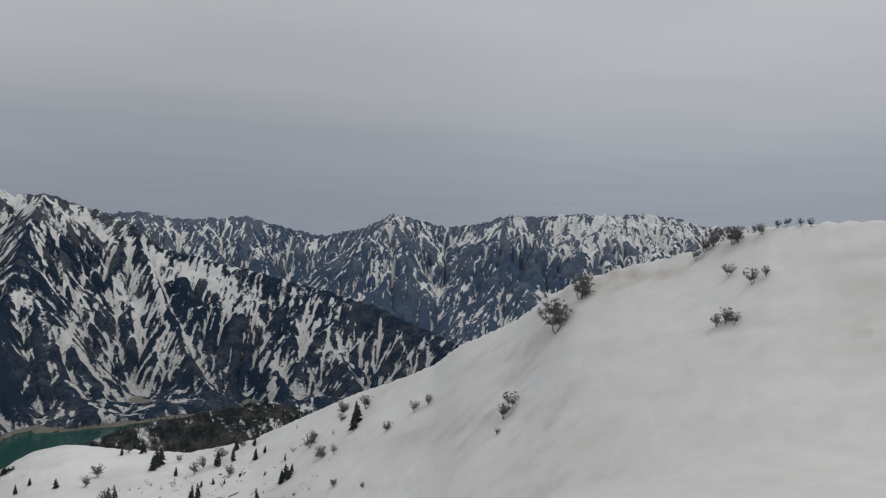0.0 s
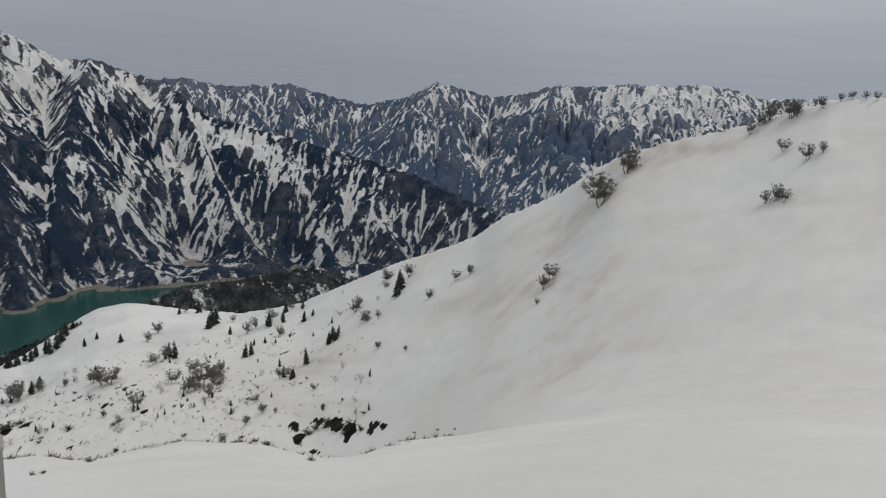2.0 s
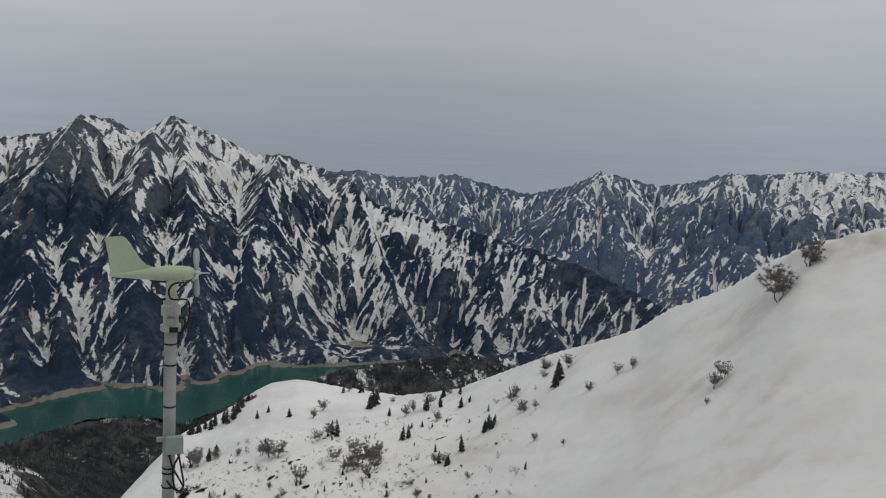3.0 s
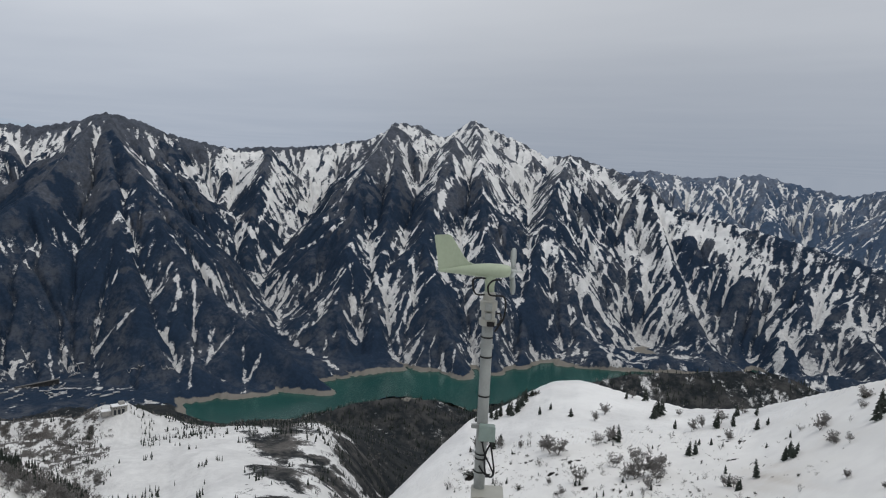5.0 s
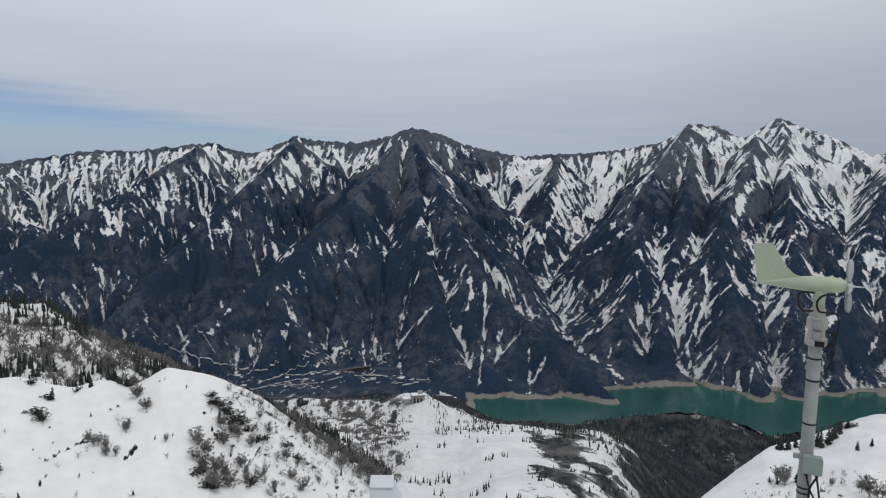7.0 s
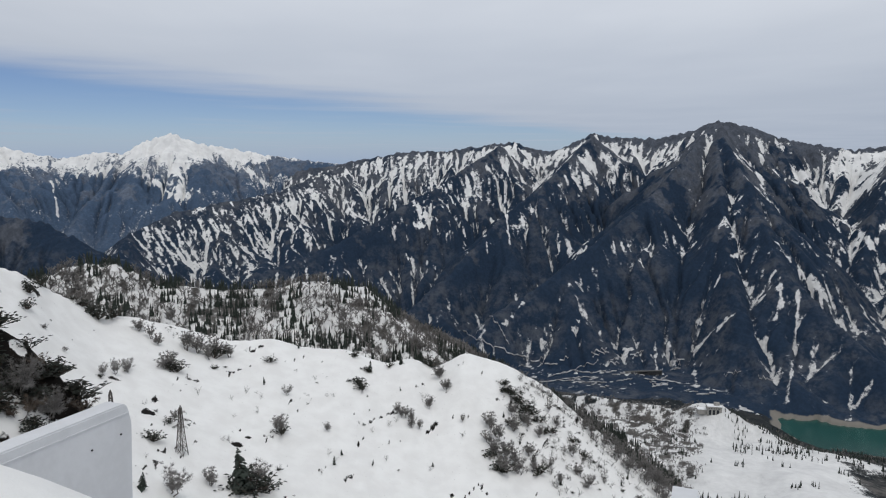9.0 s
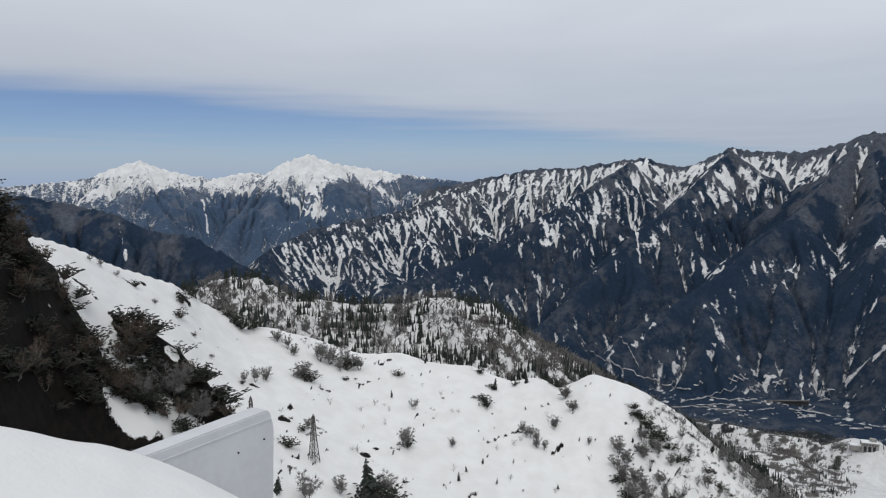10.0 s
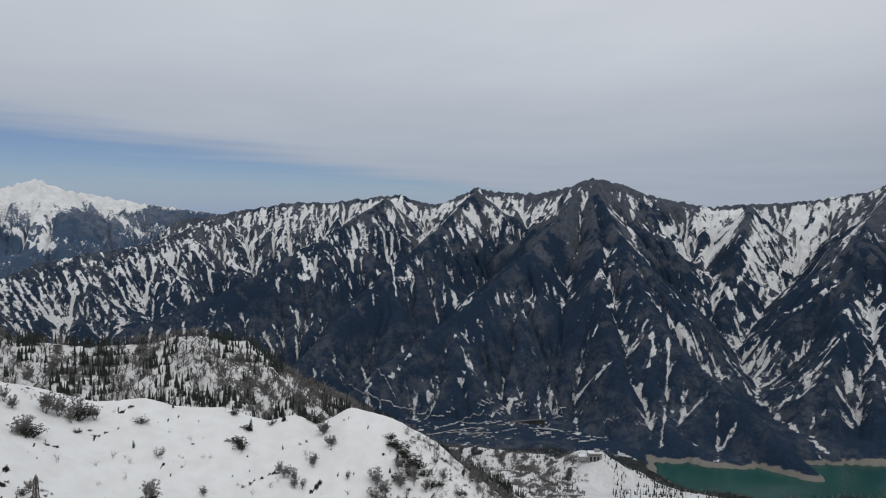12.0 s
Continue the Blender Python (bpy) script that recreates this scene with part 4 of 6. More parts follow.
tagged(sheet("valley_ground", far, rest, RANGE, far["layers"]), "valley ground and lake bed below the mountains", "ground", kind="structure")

# plateau and wooded hills in the middle distance
L = mid["layers"]
hill = mid["which"] == MASSIFS.index("hill")
floor = mid["which"] == MASSIFS.index("floor")
nearish = mid["which"] == 9
hum = mid["which"] == MASSIFS.index("hummock")
field = np.clip(1 - np.abs(mid["az"] - 57.7) / 8, 0, 1) * np.clip(1 - np.abs(mid["r"] - 950) / 420, 0, 1)
gorge = np.exp(-((mid["az"] - 40.3 - (1000 - mid["r"]) * 0.004) / 4.0) ** 2)
mottle = cloudy(mid["x"] / 90, mid["y"] / 90, 91, 4)
L["snow"] = np.where(floor, 0.38 + 0.42 * np.clip((mid["az"] - 52.1) / 4, 0, 1) + 1.2 * field - (0.05 + 0.5 * np.clip((mid["r"] - 850) / 350, 0, 1)) * gorge + (0.55 + 0.5 * gorge) * mottle - np.clip((mid["r"] - 1350) / 300, 0, 1) * 0.7, L["snow"])
L["snow"] = np.where(hill, 0.58 + 0.35 * mottle + 0.45 * cloudy(mid["x"] / 22, mid["y"] / 22, 95, 3), L["snow"])
L["snow"] = np.where(nearish, 1.0 + 0.3 * mottle - np.clip((mid["past"] - 15) / 60, 0, 0.55), L["snow"])
ragged = mid["az"] + 2.2 * cloudy(mid["x"] / 70, mid["y"] / 70, 98, 3)
beside = np.clip((ragged - 61.1) / 2.4, 0, 1) * np.clip((mid["r"] - 800) / 120, 0, 1) * floor
station_wood = beside > 0.5
L["snow"] = L["snow"] * (1 - beside) + beside * (0.50 + 0.6 * cloudy(mid["x"] / 20, mid["y"] / 20, 96, 3))
fleck = cloudy(mid["x"] / 15, mid["y"] / 15, 94, 3)
ravine = np.clip(1 - 8 * np.abs(cloudy(mid["x"] / 70, mid["y"] / 70, 92, 2)), 0, 1)
wide_gorge = np.clip(1 - np.abs(mid["az"] - 42) / 7, 0, 1) ** 0.5 * floor
L["snow"] = L["snow"] + 0.55 * gorge * fleck * floor + wide_gorge * (0.07 + 0.42 * ravine) * np.clip((1700 - mid["r"]) / 700, 0, 1)
L["snow"] = np.where(hum, 0.16 + 0.35 * mottle + 0.3 * fleck, L["snow"])
deep = np.clip(np.clip((mid["r"] - 1330) / 60, 0, 1) + 1.0 * gorge * np.clip((mid["r"] - 800) / 300, 0, 1), 0, 1) * floor
L["snow"] = L["snow"] - 0.35 * np.clip((mid["r"] - 1380) / 60, 0, 1) * floor
L["shore"] = np.maximum(L["shore"], hum * np.exp(-((mid["az"] - 39.2) / 1.1) ** 2) * (0.62 + 0.5 * mottle) * (mid["z"] > -655))
L["birch"] = np.where(floor | hill | nearish, 0.95 - 0.75 * deep, L["birch"])
L["wood"] = np.where(deep > 0.5, 1.0, L["wood"])
L["wood"] = np.where((hill | station_wood) & (deep < 0.5), 0.1, L["wood"])
tagged(sheet("ground_plateau", mid, np.ones(mid["x"].shape, bool), VALLEY, L), "snowy plateau, gorge and wooded hills below the station", "ground", kind="structure")

def spot(az, el, grid=None):
    """Where the line of sight from the middle of the walk meets the land: place and distance."""
    for g in ([grid] if grid else [near, mid]):
        col = int(np.argmin(np.abs(g["az"][0] - az)))
        z, r = g["z"][:, col], g["r"][:, col]
        hit = np.nonzero(z >= r * math.tan(radians(el)))[0]
        hit = hit[hit > 0]
        if len(hit):
            k = hit[0]
            a = radians(az)
            return Vector((-r[k] * math.sin(a), r[k] * math.cos(a), z[k])), float(r[k])
    return None, 0.0


# the near snow
x, y = near["x"], near["y"]
streaks = cloudy(x / 60, y / 60, 31, 3)
dust = np.clip(0.28 + 1.3 * streaks, 0, 1) * np.clip((20 - near["az"]) / 30, 0.08, 1) * np.clip(near["r"] / 120, 0.1, 1)
lines = cloudy((x * 0.80 + y * 0.6) / 14, (y * 0.80 - x * 0.6) / 130, 37, 4)
dust = np.clip(dust * 0.75 + np.clip(lines - 0.12, 0, 1) * 1.1 * np.clip((22 - near["az"]) / 14, 0, 1) * np.clip(near["t2"] * 6, 0, 1), 0, 1)
drift = cloudy((x + 0.25 * y) / 26, (y - 0.25 * x) / 2.6, 33, 3)
dust = np.clip(dust + np.clip(drift - 0.16, 0, 1) * 1.4 * np.clip((12 - near["az"]) / 10, 0, 1) * np.clip((near["r"] - 12) / 10, 0, 1) * (near["r"] < 75), 0, 1)
dust = np.clip(dust + 0.11 * np.clip((40 - near["az"]) / 8, 0, 1) * (near["r"] > 70), 0, 1)
litter = np.clip((near["az"] - 2.9) / 20, 0.0, 1) * (near["r"] > 60) * 0.8
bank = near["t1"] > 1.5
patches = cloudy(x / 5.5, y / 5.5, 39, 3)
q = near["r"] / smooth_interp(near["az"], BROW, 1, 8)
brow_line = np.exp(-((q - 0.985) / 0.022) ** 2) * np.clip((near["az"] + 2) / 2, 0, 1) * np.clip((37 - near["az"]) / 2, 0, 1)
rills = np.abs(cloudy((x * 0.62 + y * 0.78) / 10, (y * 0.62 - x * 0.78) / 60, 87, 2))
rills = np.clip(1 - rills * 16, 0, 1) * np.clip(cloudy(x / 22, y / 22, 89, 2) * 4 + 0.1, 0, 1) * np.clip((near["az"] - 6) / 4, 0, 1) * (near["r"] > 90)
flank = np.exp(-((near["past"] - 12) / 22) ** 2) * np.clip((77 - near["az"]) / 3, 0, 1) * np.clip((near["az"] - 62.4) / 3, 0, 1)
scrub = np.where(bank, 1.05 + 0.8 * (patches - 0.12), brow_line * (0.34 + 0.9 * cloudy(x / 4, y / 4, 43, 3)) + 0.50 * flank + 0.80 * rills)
for az, el, wide in [(29.34, -17.13, 5.0), (29.95, -17.53, 3.0), (34.05, -23.81, 4.0), (32.62, -23.5, 3.0),
                     (7.9, -13.99, 3), (27.49, -23, 2.0), (24.72, -23.81, 2.0), (105.63, -18.75, 3.0), (105.22, -17.83, 2.5), (109.02, -10.75, 3.2), (107.79, -11.26, 3.0), (112.81, -9.03, 2.8), (113.12, -8.42, 2.5), (99.28, -21.58, 2.6)]:
    at, far_off = spot(az, el, near)
    if at is not None:
        d = np.hypot((x - at.x), (y - at.y)) / wide
        scrub = np.maximum(scrub, 1.1 * np.exp(-np.clip(d + 1.0 * cloudy(x / 3.5, y / 3.5, 47, 3), 0, None) ** 2))
elev = np.degrees(np.arctan2(near["z"], near["r"]))
ruffle = cloudy(x / 4.5, y / 4.5, 47, 3)
for az, el, wa, we in [(9.95, -25.32, 1.5, 0.42), (8.62, -25.73, 0.9, 0.5), (8.62, -26.34, 0.25, 0.5), (12.62, -26.34, 0.5, 0.45), (13.03, -25.42, 0.45, 0.3), (6.57, -25.83, 0.3, 0.5), (5.95, -25.42, 0.5, 0.25), (11.08, -27.45, 0.6, 0.2)]:
    d = np.hypot((near["az"] - az) / wa, (elev - el) / we)
    scrub = np.where(near["r"] > 50, np.maximum(scrub, 1.2 * np.exp(-np.clip(d + 1.1 * ruffle, 0, None) ** 3)), scrub)
for az, el, wide in [(116.3, -13.89, 1.0), (117.53, -14.19, 0.9), (116.61, -17.53, 1.5), (115.27, -19.05, 1.9), (116.71, -16.32, 1.0), (118.96, -9.84, 0.8), (113.63, -13.28, 0.6), (120.2, -8.22, 0.9), (113.22, -19.35, 1.4)]:
    at, far_off = spot(az, el, near)
    if at is not None:
        d = np.hypot(x - at.x, y - at.y) / wide
        scrub = np.where(bank, scrub - 1.1 * np.exp(-np.clip(d + 0.8 * cloudy(x / 2.5, y / 2.5, 49, 3), 0, None) ** 2), scrub)
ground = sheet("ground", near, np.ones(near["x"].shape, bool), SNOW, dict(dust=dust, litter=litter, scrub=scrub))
tagged(ground, "old spring snow slopes with dust and rills", "snow", kind="structure")

# the lake
bm = bmesh.new()
ps = [bm.verts.new((-r * math.sin(radians(a)), r * math.cos(radians(a)), LAKE_Z)) for a, r in [(66, 1700), (66, 3500), (0, 4000), (0, 1800)]]
bm.faces.new(ps)
me = bpy.data.meshes.new("water")
bm.to_mesh(me)
me.materials.append(WATER)
tagged(new("water", me), "calm green reservoir lake with a bare shore", "lake", kind="structure")

# ---- things: helpers ----
def mesh_of(name, verts, faces, mat, smooth=False):
    me = bpy.data.meshes.new(name)
    me.from_pydata([tuple(v) for v in verts], [], faces)
    if smooth:
        me.polygons.foreach_set("use_smooth", np.ones(len(me.polygons), dtype=bool))
    me.materials.append(mat)
    me.update()
    return me


def part(name, data, mat, parent, label="", smooth=False):
    """One mesh under a thing or under a part; data is a bmesh or (verts, faces)."""
    if isinstance(data, tuple):
        me = mesh_of(name, data[0], data[1], mat, smooth)
    else:
        me = bpy.data.meshes.new(name)
        data.normal_update()
        data.to_mesh(me)
        data.free()
        me.materials.append(mat)
        if smooth:
            me.polygons.foreach_set("use_smooth", np.ones(len(me.polygons), dtype=bool))
    ob = new(name, me)
    ob.parent = parent
    if label:
        ob["label"] = label
    return ob


def thing(name, label, category, m=None, group=""):
    ob = new(name)
    ob.empty_display_size = 0.2
    if m is not None:
        ob.matrix_world = m
    return tagged(ob, label, category, group)


def tubes(segs, sides=3, caps=True):
    """Tapered prisms along (start, end, start radius, end radius)."""
    verts, faces = [], []
    for a, b, ra, rb in segs:
        a, b = Vector(a), Vector(b)
        d = (b - a)
        if d.length < 1e-6:
            continue
        d.normalize()
        s = d.orthogonal().normalized()
        t = d.cross(s)
        k = len(verts)
        for c, r in ((a, ra), (b, rb)):
            for i in range(sides):
                w = 2 * math.pi * i / sides
                verts.append(c + (s * math.cos(w) + t * math.sin(w)) * r)
        for i in range(sides):
            j = (i + 1) % sides
            faces.append((k + i, k + j, k + sides + j, k + sides + i))
        if caps:
            faces.append(tuple(range(k + sides, k + 2 * sides)))
            faces.append(tuple(reversed(range(k, k + sides))))
    return verts, faces


def box_bm(sx, sy, sz, centre=(0, 0, 0), bevel=0.0, segments=2):
    bm = bmesh.new()
    bmesh.ops.create_cube(bm, size=1)
    for v in bm.verts:
        v.co = Vector((v.co.x * sx + centre[0], v.co.y * sy + centre[1], v.co.z * sz + centre[2]))
    if bevel:
        bmesh.ops.bevel(bm, geom=bm.edges[:], offset=bevel, segments=segments, affect="EDGES")
    return bm


def lathe(profile, n=24, cap=True):
    """A turned shape round z: (radius, z) from the bottom up."""
    verts, faces = [], []
    for r, z in profile:
        for i in range(n):
            w = 2 * math.pi * i / n
            verts.append((r * math.cos(w), r * math.sin(w), z))
    for k in range(len(profile) - 1):
        for i in range(n):
            j = (i + 1) % n
            faces.append((k * n + i, k * n + j, (k + 1) * n + j, (k + 1) * n + i))
    if cap:
        faces.append(tuple(reversed(range(n))))
        faces.append(tuple(range((len(profile) - 1) * n, len(profile) * n)))
    return verts, faces


def cable(name, points, radius, mat, parent, label=""):
    """A bent round cable through the points."""
    fine = []
    for i in range(len(points) - 1):
        p0, p1, p2, p3 = (Vector(points[max(0, min(len(points) - 1, i + o))]) for o in (-1, 0, 1, 2))
        for k in range(6):
            t = k / 6
            fine.append(0.5 * ((2 * p1) + (p2 - p0) * t + (2 * p0 - 5 * p1 + 4 * p2 - p3) * t * t + (3 * p1 - p0 - 3 * p2 + p3) * t ** 3))
    fine.append(Vector(points[-1]))
    rings = []
    for k, p in enumerate(fine):
        d = (fine[min(k + 1, len(fine) - 1)] - fine[max(k - 1, 0)]).normalized()
        s = d.cross(Vector((0.3, 0.9, 0.2))).normalized()
        t = d.cross(s)
        rings.append([p + (s * math.cos(w) + t * math.sin(w)) * radius for w in (math.pi * i / 3 for i in range(6))])
    return part(name, loft(rings), mat, parent, label, True)


def height_on(g, az, r):
    """Height of the land's own mesh at azimuths and distances."""
    cols = np.searchsorted(g["az"][0][: int((g["az"][0] < 132).sum())], az).clip(1, 960)
    rows = np.searchsorted(g["r"][:, 0], r).clip(1, g["r"].shape[0] - 1)
    return np.minimum(g["z"][rows, cols], g["z"][rows - 1, cols])


BARK = plain("birch_bark", (0.17, 0.155, 0.14), 0.85, vary=0.3, scale=3)
TWIG = plain("bare_twigs", (0.185, 0.178, 0.172), 0.9, vary=0.25, scale=1.5)
BROWN_TWIG = plain("brown_twigs", (0.10, 0.076, 0.058), 0.9, vary=0.35, scale=1.2)
DARK_BARK = plain("conifer_bark", (0.07, 0.055, 0.045), 0.9, vary=0.2, scale=3)
NEEDLES = plain("dark_needles", (0.022, 0.031, 0.024), 0.8, vary=0.35, scale=1.0)
DWARF_PINE = plain("dwarf_pine_needles", (0.016, 0.020, 0.014), 0.85, vary=0.4, scale=1.2)


# ---- trees ----
def grow(rng, trunk_segs, twig_segs, p, d, length, radius, depth, lean):
    """A crooked limb that carries finer ones; the last ones end in bunches of fine twigs."""
    steps = 3 if depth < 2 else 2
    for k in range(steps):
        d = (d + Vector((rng.uniform(-1, 1), rng.uniform(-1, 1), rng.uniform(-0.3, 0.6))) * 0.26 + lean * 0.1).normalized()
        q = p + d * (length / steps)
        r2 = radius * 0.76
        (trunk_segs if depth <= 1 else twig_segs).append((p, q, radius, r2))
        if depth < 2:
            for _ in range(2):
                side = Vector((rng.uniform(-1, 1), rng.uniform(-1, 1), rng.uniform(-0.25, 0.75))).normalized()
                grow(rng, trunk_segs, twig_segs, q, (d * 0.5 + side * 0.8).normalized(), length * rng.uniform(0.45, 0.68), r2 * 0.55, depth + 1, lean)
        else:
            for _ in range(2):
                side = Vector((rng.uniform(-1, 1), rng.uniform(-1, 1), rng.uniform(-0.3, 0.8))).normalized()
                twig_segs.append((q, q + (d * 0.6 + side * 0.7) * length * rng.uniform(0.5, 0.9), r2 * 0.7, 0.0))
        p, radius = q, r2


def twigs_of(segs):
    """Three-sided spikes for the finest twigs, prisms for the rest."""
    verts, faces = tubes([s for s in segs if s[3] > 0], 3, False)
    for a, b, r, _ in segs:
        if _ > 0:
            continue
        d = (b - a).normalized()
        s = d.orthogonal().normalized()
        t = d.cross(s)
        k = len(verts)
        verts += [a + s * r, a - s * r * 0.5 + t * r * 0.87, a - s * r * 0.5 - t * r * 0.87, b]
        faces += [(k, k + 1, k + 3), (k + 1, k + 2, k + 3), (k + 2, k, k + 3)]
    return verts, faces


def bare_tree(name, seed, twig_mat, label, category, stems=1, spread=0.4, group="", fine=0.0044):
    """A leafless mountain birch of height 1: crooked stems that fork into limbs, and rounded heads of fine twigs."""
    rng = random.Random(seed)
    t_segs, w_segs = [], []

    def limb(p, tip, r0, r1, steps=3):
        knots = [p]
        for k in range(1, steps + 1):
            bend = Vector((rng.uniform(-1, 1), rng.uniform(-1, 1), rng.uniform(-0.4, 0.6))) * 0.05 * (k < steps)
            knots.append(p.lerp(tip, k / steps) + bend)
        for k in range(steps):
            t_segs.append((knots[k], knots[k + 1], r0 + (r1 - r0) * k / steps, r0 + (r1 - r0) * (k + 1) / steps))
        return knots

    for s in range(stems):
        a = rng.uniform(0, 1.5) + 6.28 * s / stems
        head = Vector((math.cos(a) * spread * 0.42, math.sin(a) * spread * 0.42, rng.uniform(0.52, 0.66)))
        fork = Vector((head.x * 0.5, head.y * 0.5, 0.24 + rng.uniform(-0.06, 0.06)))
        limb(Vector((0.03 * math.cos(a), 0.03 * math.sin(a), -0.06)), fork, 0.020, 0.014)
        wide, tall = rng.uniform(0.24, 0.31), rng.uniform(0.29, 0.36)
        for _ in range(11):
            d = Vector((rng.gauss(0, 1), rng.gauss(0, 1), rng.gauss(0.35, 0.8))).normalized()
            tip = head + Vector((d.x * wide, d.y * wide, d.z * tall)) * rng.uniform(0.65, 1.0)
            knots = limb(fork, tip, 0.008, 0.004)
            for q in knots[1:]:
                for _ in range(30):
                    e = (q - head) * 0.5 + Vector((rng.gauss(0, 0.10), rng.gauss(0, 0.10), rng.gauss(0.03, 0.09)))
                    w_segs.append((q, q + e.normalized() * rng.uniform(0.07, 0.17), fine, 0.0))
    root = thing(name, label, category, group=group)
    part("trunk", tubes(t_segs, 4, False), BARK, root)
    part("crown", twigs_of(w_segs), twig_mat, root, "fine leafless twigs")
    return root


def needle_spray(rng, verts, faces, p, out, length, width):
    """A drooping bough: a ridged, jagged blade of needles."""
    side = out.cross(Vector((0, 0, 1))).normalized()
    k = len(verts)
    tip = p + out * length + Vector((0, 0, -length * 0.35))
    midp = p + out * length * 0.55 + Vector((0, 0, -length * 0.08))
    verts += [p + Vector((0, 0, 0.02)), midp + side * width, midp - side * width, tip, midp + Vector((0, 0, -width * 0.7)), midp + Vector((0, 0, width * 0.5))]
    faces += [(k, k + 1, k + 5), (k, k + 5, k + 2), (k + 1, k + 3, k + 5), (k + 5, k + 3, k + 2), (k, k + 4, k + 1), (k, k + 2, k + 4), (k + 1, k + 4, k + 3), (k + 2, k + 3, k + 4)]


def conifer(name, seed, label, slim=0.2, group=""):
    """A dark snow-country fir of height 1 with uneven boughs."""
    rng = random.Random(seed)
    root = thing(name, label, "tree", group=group)
    part("trunk", tubes([((0, 0, -0.06), (0, 0, 0.5), 0.022, 0.014), ((0, 0, 0.5), (0.01, 0, 0.98), 0.014, 0.003)], 6), DARK_BARK, root)
    verts, faces = [], []
    z = 0.08
    while z < 0.97:
        reach = slim * (1 - z) ** 0.8 + 0.02
        for i in range(7):
            if rng.random() < 0.18:
                continue
            a = rng.uniform(0, 2 * math.pi)
            needle_spray(rng, verts, faces, Vector((0, 0, z + rng.uniform(-0.02, 0.02))), Vector((math.cos(a), math.sin(a), 0)), reach * rng.uniform(0.6, 1.25), reach * 0.33)
        z += 0.05
    part("crown", (verts, faces), NEEDLES, root, "dark green needle boughs")
    return root


def dwarf_pine(name, seed, label, group=""):
    """A sprawling mound of dark creeping pine, height 1, wider than tall."""
    rng = random.Random(seed)
    root = thing(name, label, "shrub", group=group)
    segs, verts, faces = [], [], []
    for i in range(16):
        a, reach = rng.uniform(0, 2 * math.pi), rng.uniform(0.3, 1.25)
        tip = Vector((math.cos(a) * reach, math.sin(a) * reach * 0.8, rng.uniform(0.25, 1.0) * (1.15 - 0.5 * reach)))
        knee = Vector((tip.x * 0.6, tip.y * 0.6, tip.z * 0.45))
        segs += [(Vector((0, 0, -0.15)), knee, 0.035, 0.025), (knee, tip, 0.025, 0.01)]
        for k in range(8):
            t = rng.uniform(0.35, 1.0)
            p = Vector((0, 0, 0)).lerp(tip, t) + Vector((rng.uniform(-0.16, 0.16), rng.uniform(-0.16, 0.16), rng.uniform(-0.12, 0.1)))
            b = rng.uniform(0, 2 * math.pi)
            needle_spray(rng, verts, faces, p, Vector((math.cos(b), math.sin(b), rng.uniform(0.1, 0.9))).normalized(), rng.uniform(0.14, 0.34), 0.065)
    part("stem", tubes(segs, 4), DARK_BARK, root)
    part("foliage", (verts, faces), DWARF_PINE, root, "dark needle tufts")
    return root


class Kind:
    """Things of one kind in a few shapes: the first of each shape is built, the rest are copies."""

    def __init__(self, builders):
        self.ready, self.first = [b for b in builders], [None] * len(builders)
        self.rng = random.Random(len(builders) * 17 + 3)

    def put(self, place, height, wide=1.0):
        k = self.rng.randrange(len(self.ready))
        w = height * wide * self.rng.uniform(0.85, 1.2)
        m = Matrix.LocRotScale(place, Euler((self.rng.uniform(-0.1, 0.1), self.rng.uniform(-0.1, 0.1), self.rng.uniform(0, 6.28))), (w, w, height))
        if self.first[k] is None:
            self.first[k] = self.ready[k]()
            self.first[k].matrix_basis = m
            return self.first[k]
        ob = copy_thing(self.first[k], Matrix.Identity(4))
        ob.matrix_basis = m
        return ob


BIRCH_LABEL = "bare grey mountain birch standing in old snow"
BIRCHES = Kind([lambda s=s: bare_tree("birch_tree", s, TWIG, BIRCH_LABEL, "tree", 2 + s % 2, 0.5, "bare trees on the snow slopes") for s in (1, 2, 3, 4, 5)])
CONIFERS = Kind([lambda s=s: conifer("fir_tree", s, "small dark fir standing in the snow", 0.2 + 0.04 * (s % 3), "firs on the snow slopes") for s in (11, 12, 13)])
SCRUB = Kind([lambda s=s: dwarf_pine("dwarf_pine", s, "dark creeping pine scrub showing through the snow", "pine scrub patches") for s in (21, 22, 23)])
BROWN_SHRUBS = Kind([lambda s=s: bare_tree("bare_shrub", s, BROWN_TWIG, "leafless brown shrub on the steep bank", "shrub", 2, 0.9, "shrubs on the bank") for s in (31, 32, 33)])

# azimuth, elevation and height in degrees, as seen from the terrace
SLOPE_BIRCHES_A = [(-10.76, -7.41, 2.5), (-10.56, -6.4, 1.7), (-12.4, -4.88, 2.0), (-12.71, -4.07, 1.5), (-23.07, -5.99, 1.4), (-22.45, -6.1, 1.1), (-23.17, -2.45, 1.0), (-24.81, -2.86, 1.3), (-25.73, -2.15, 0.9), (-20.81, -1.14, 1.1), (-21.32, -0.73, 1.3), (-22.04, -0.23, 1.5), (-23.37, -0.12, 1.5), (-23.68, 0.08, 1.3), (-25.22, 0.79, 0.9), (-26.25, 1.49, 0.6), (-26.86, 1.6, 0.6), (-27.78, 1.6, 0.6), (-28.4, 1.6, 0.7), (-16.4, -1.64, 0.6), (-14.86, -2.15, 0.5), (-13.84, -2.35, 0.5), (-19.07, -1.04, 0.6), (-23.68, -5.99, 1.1)]
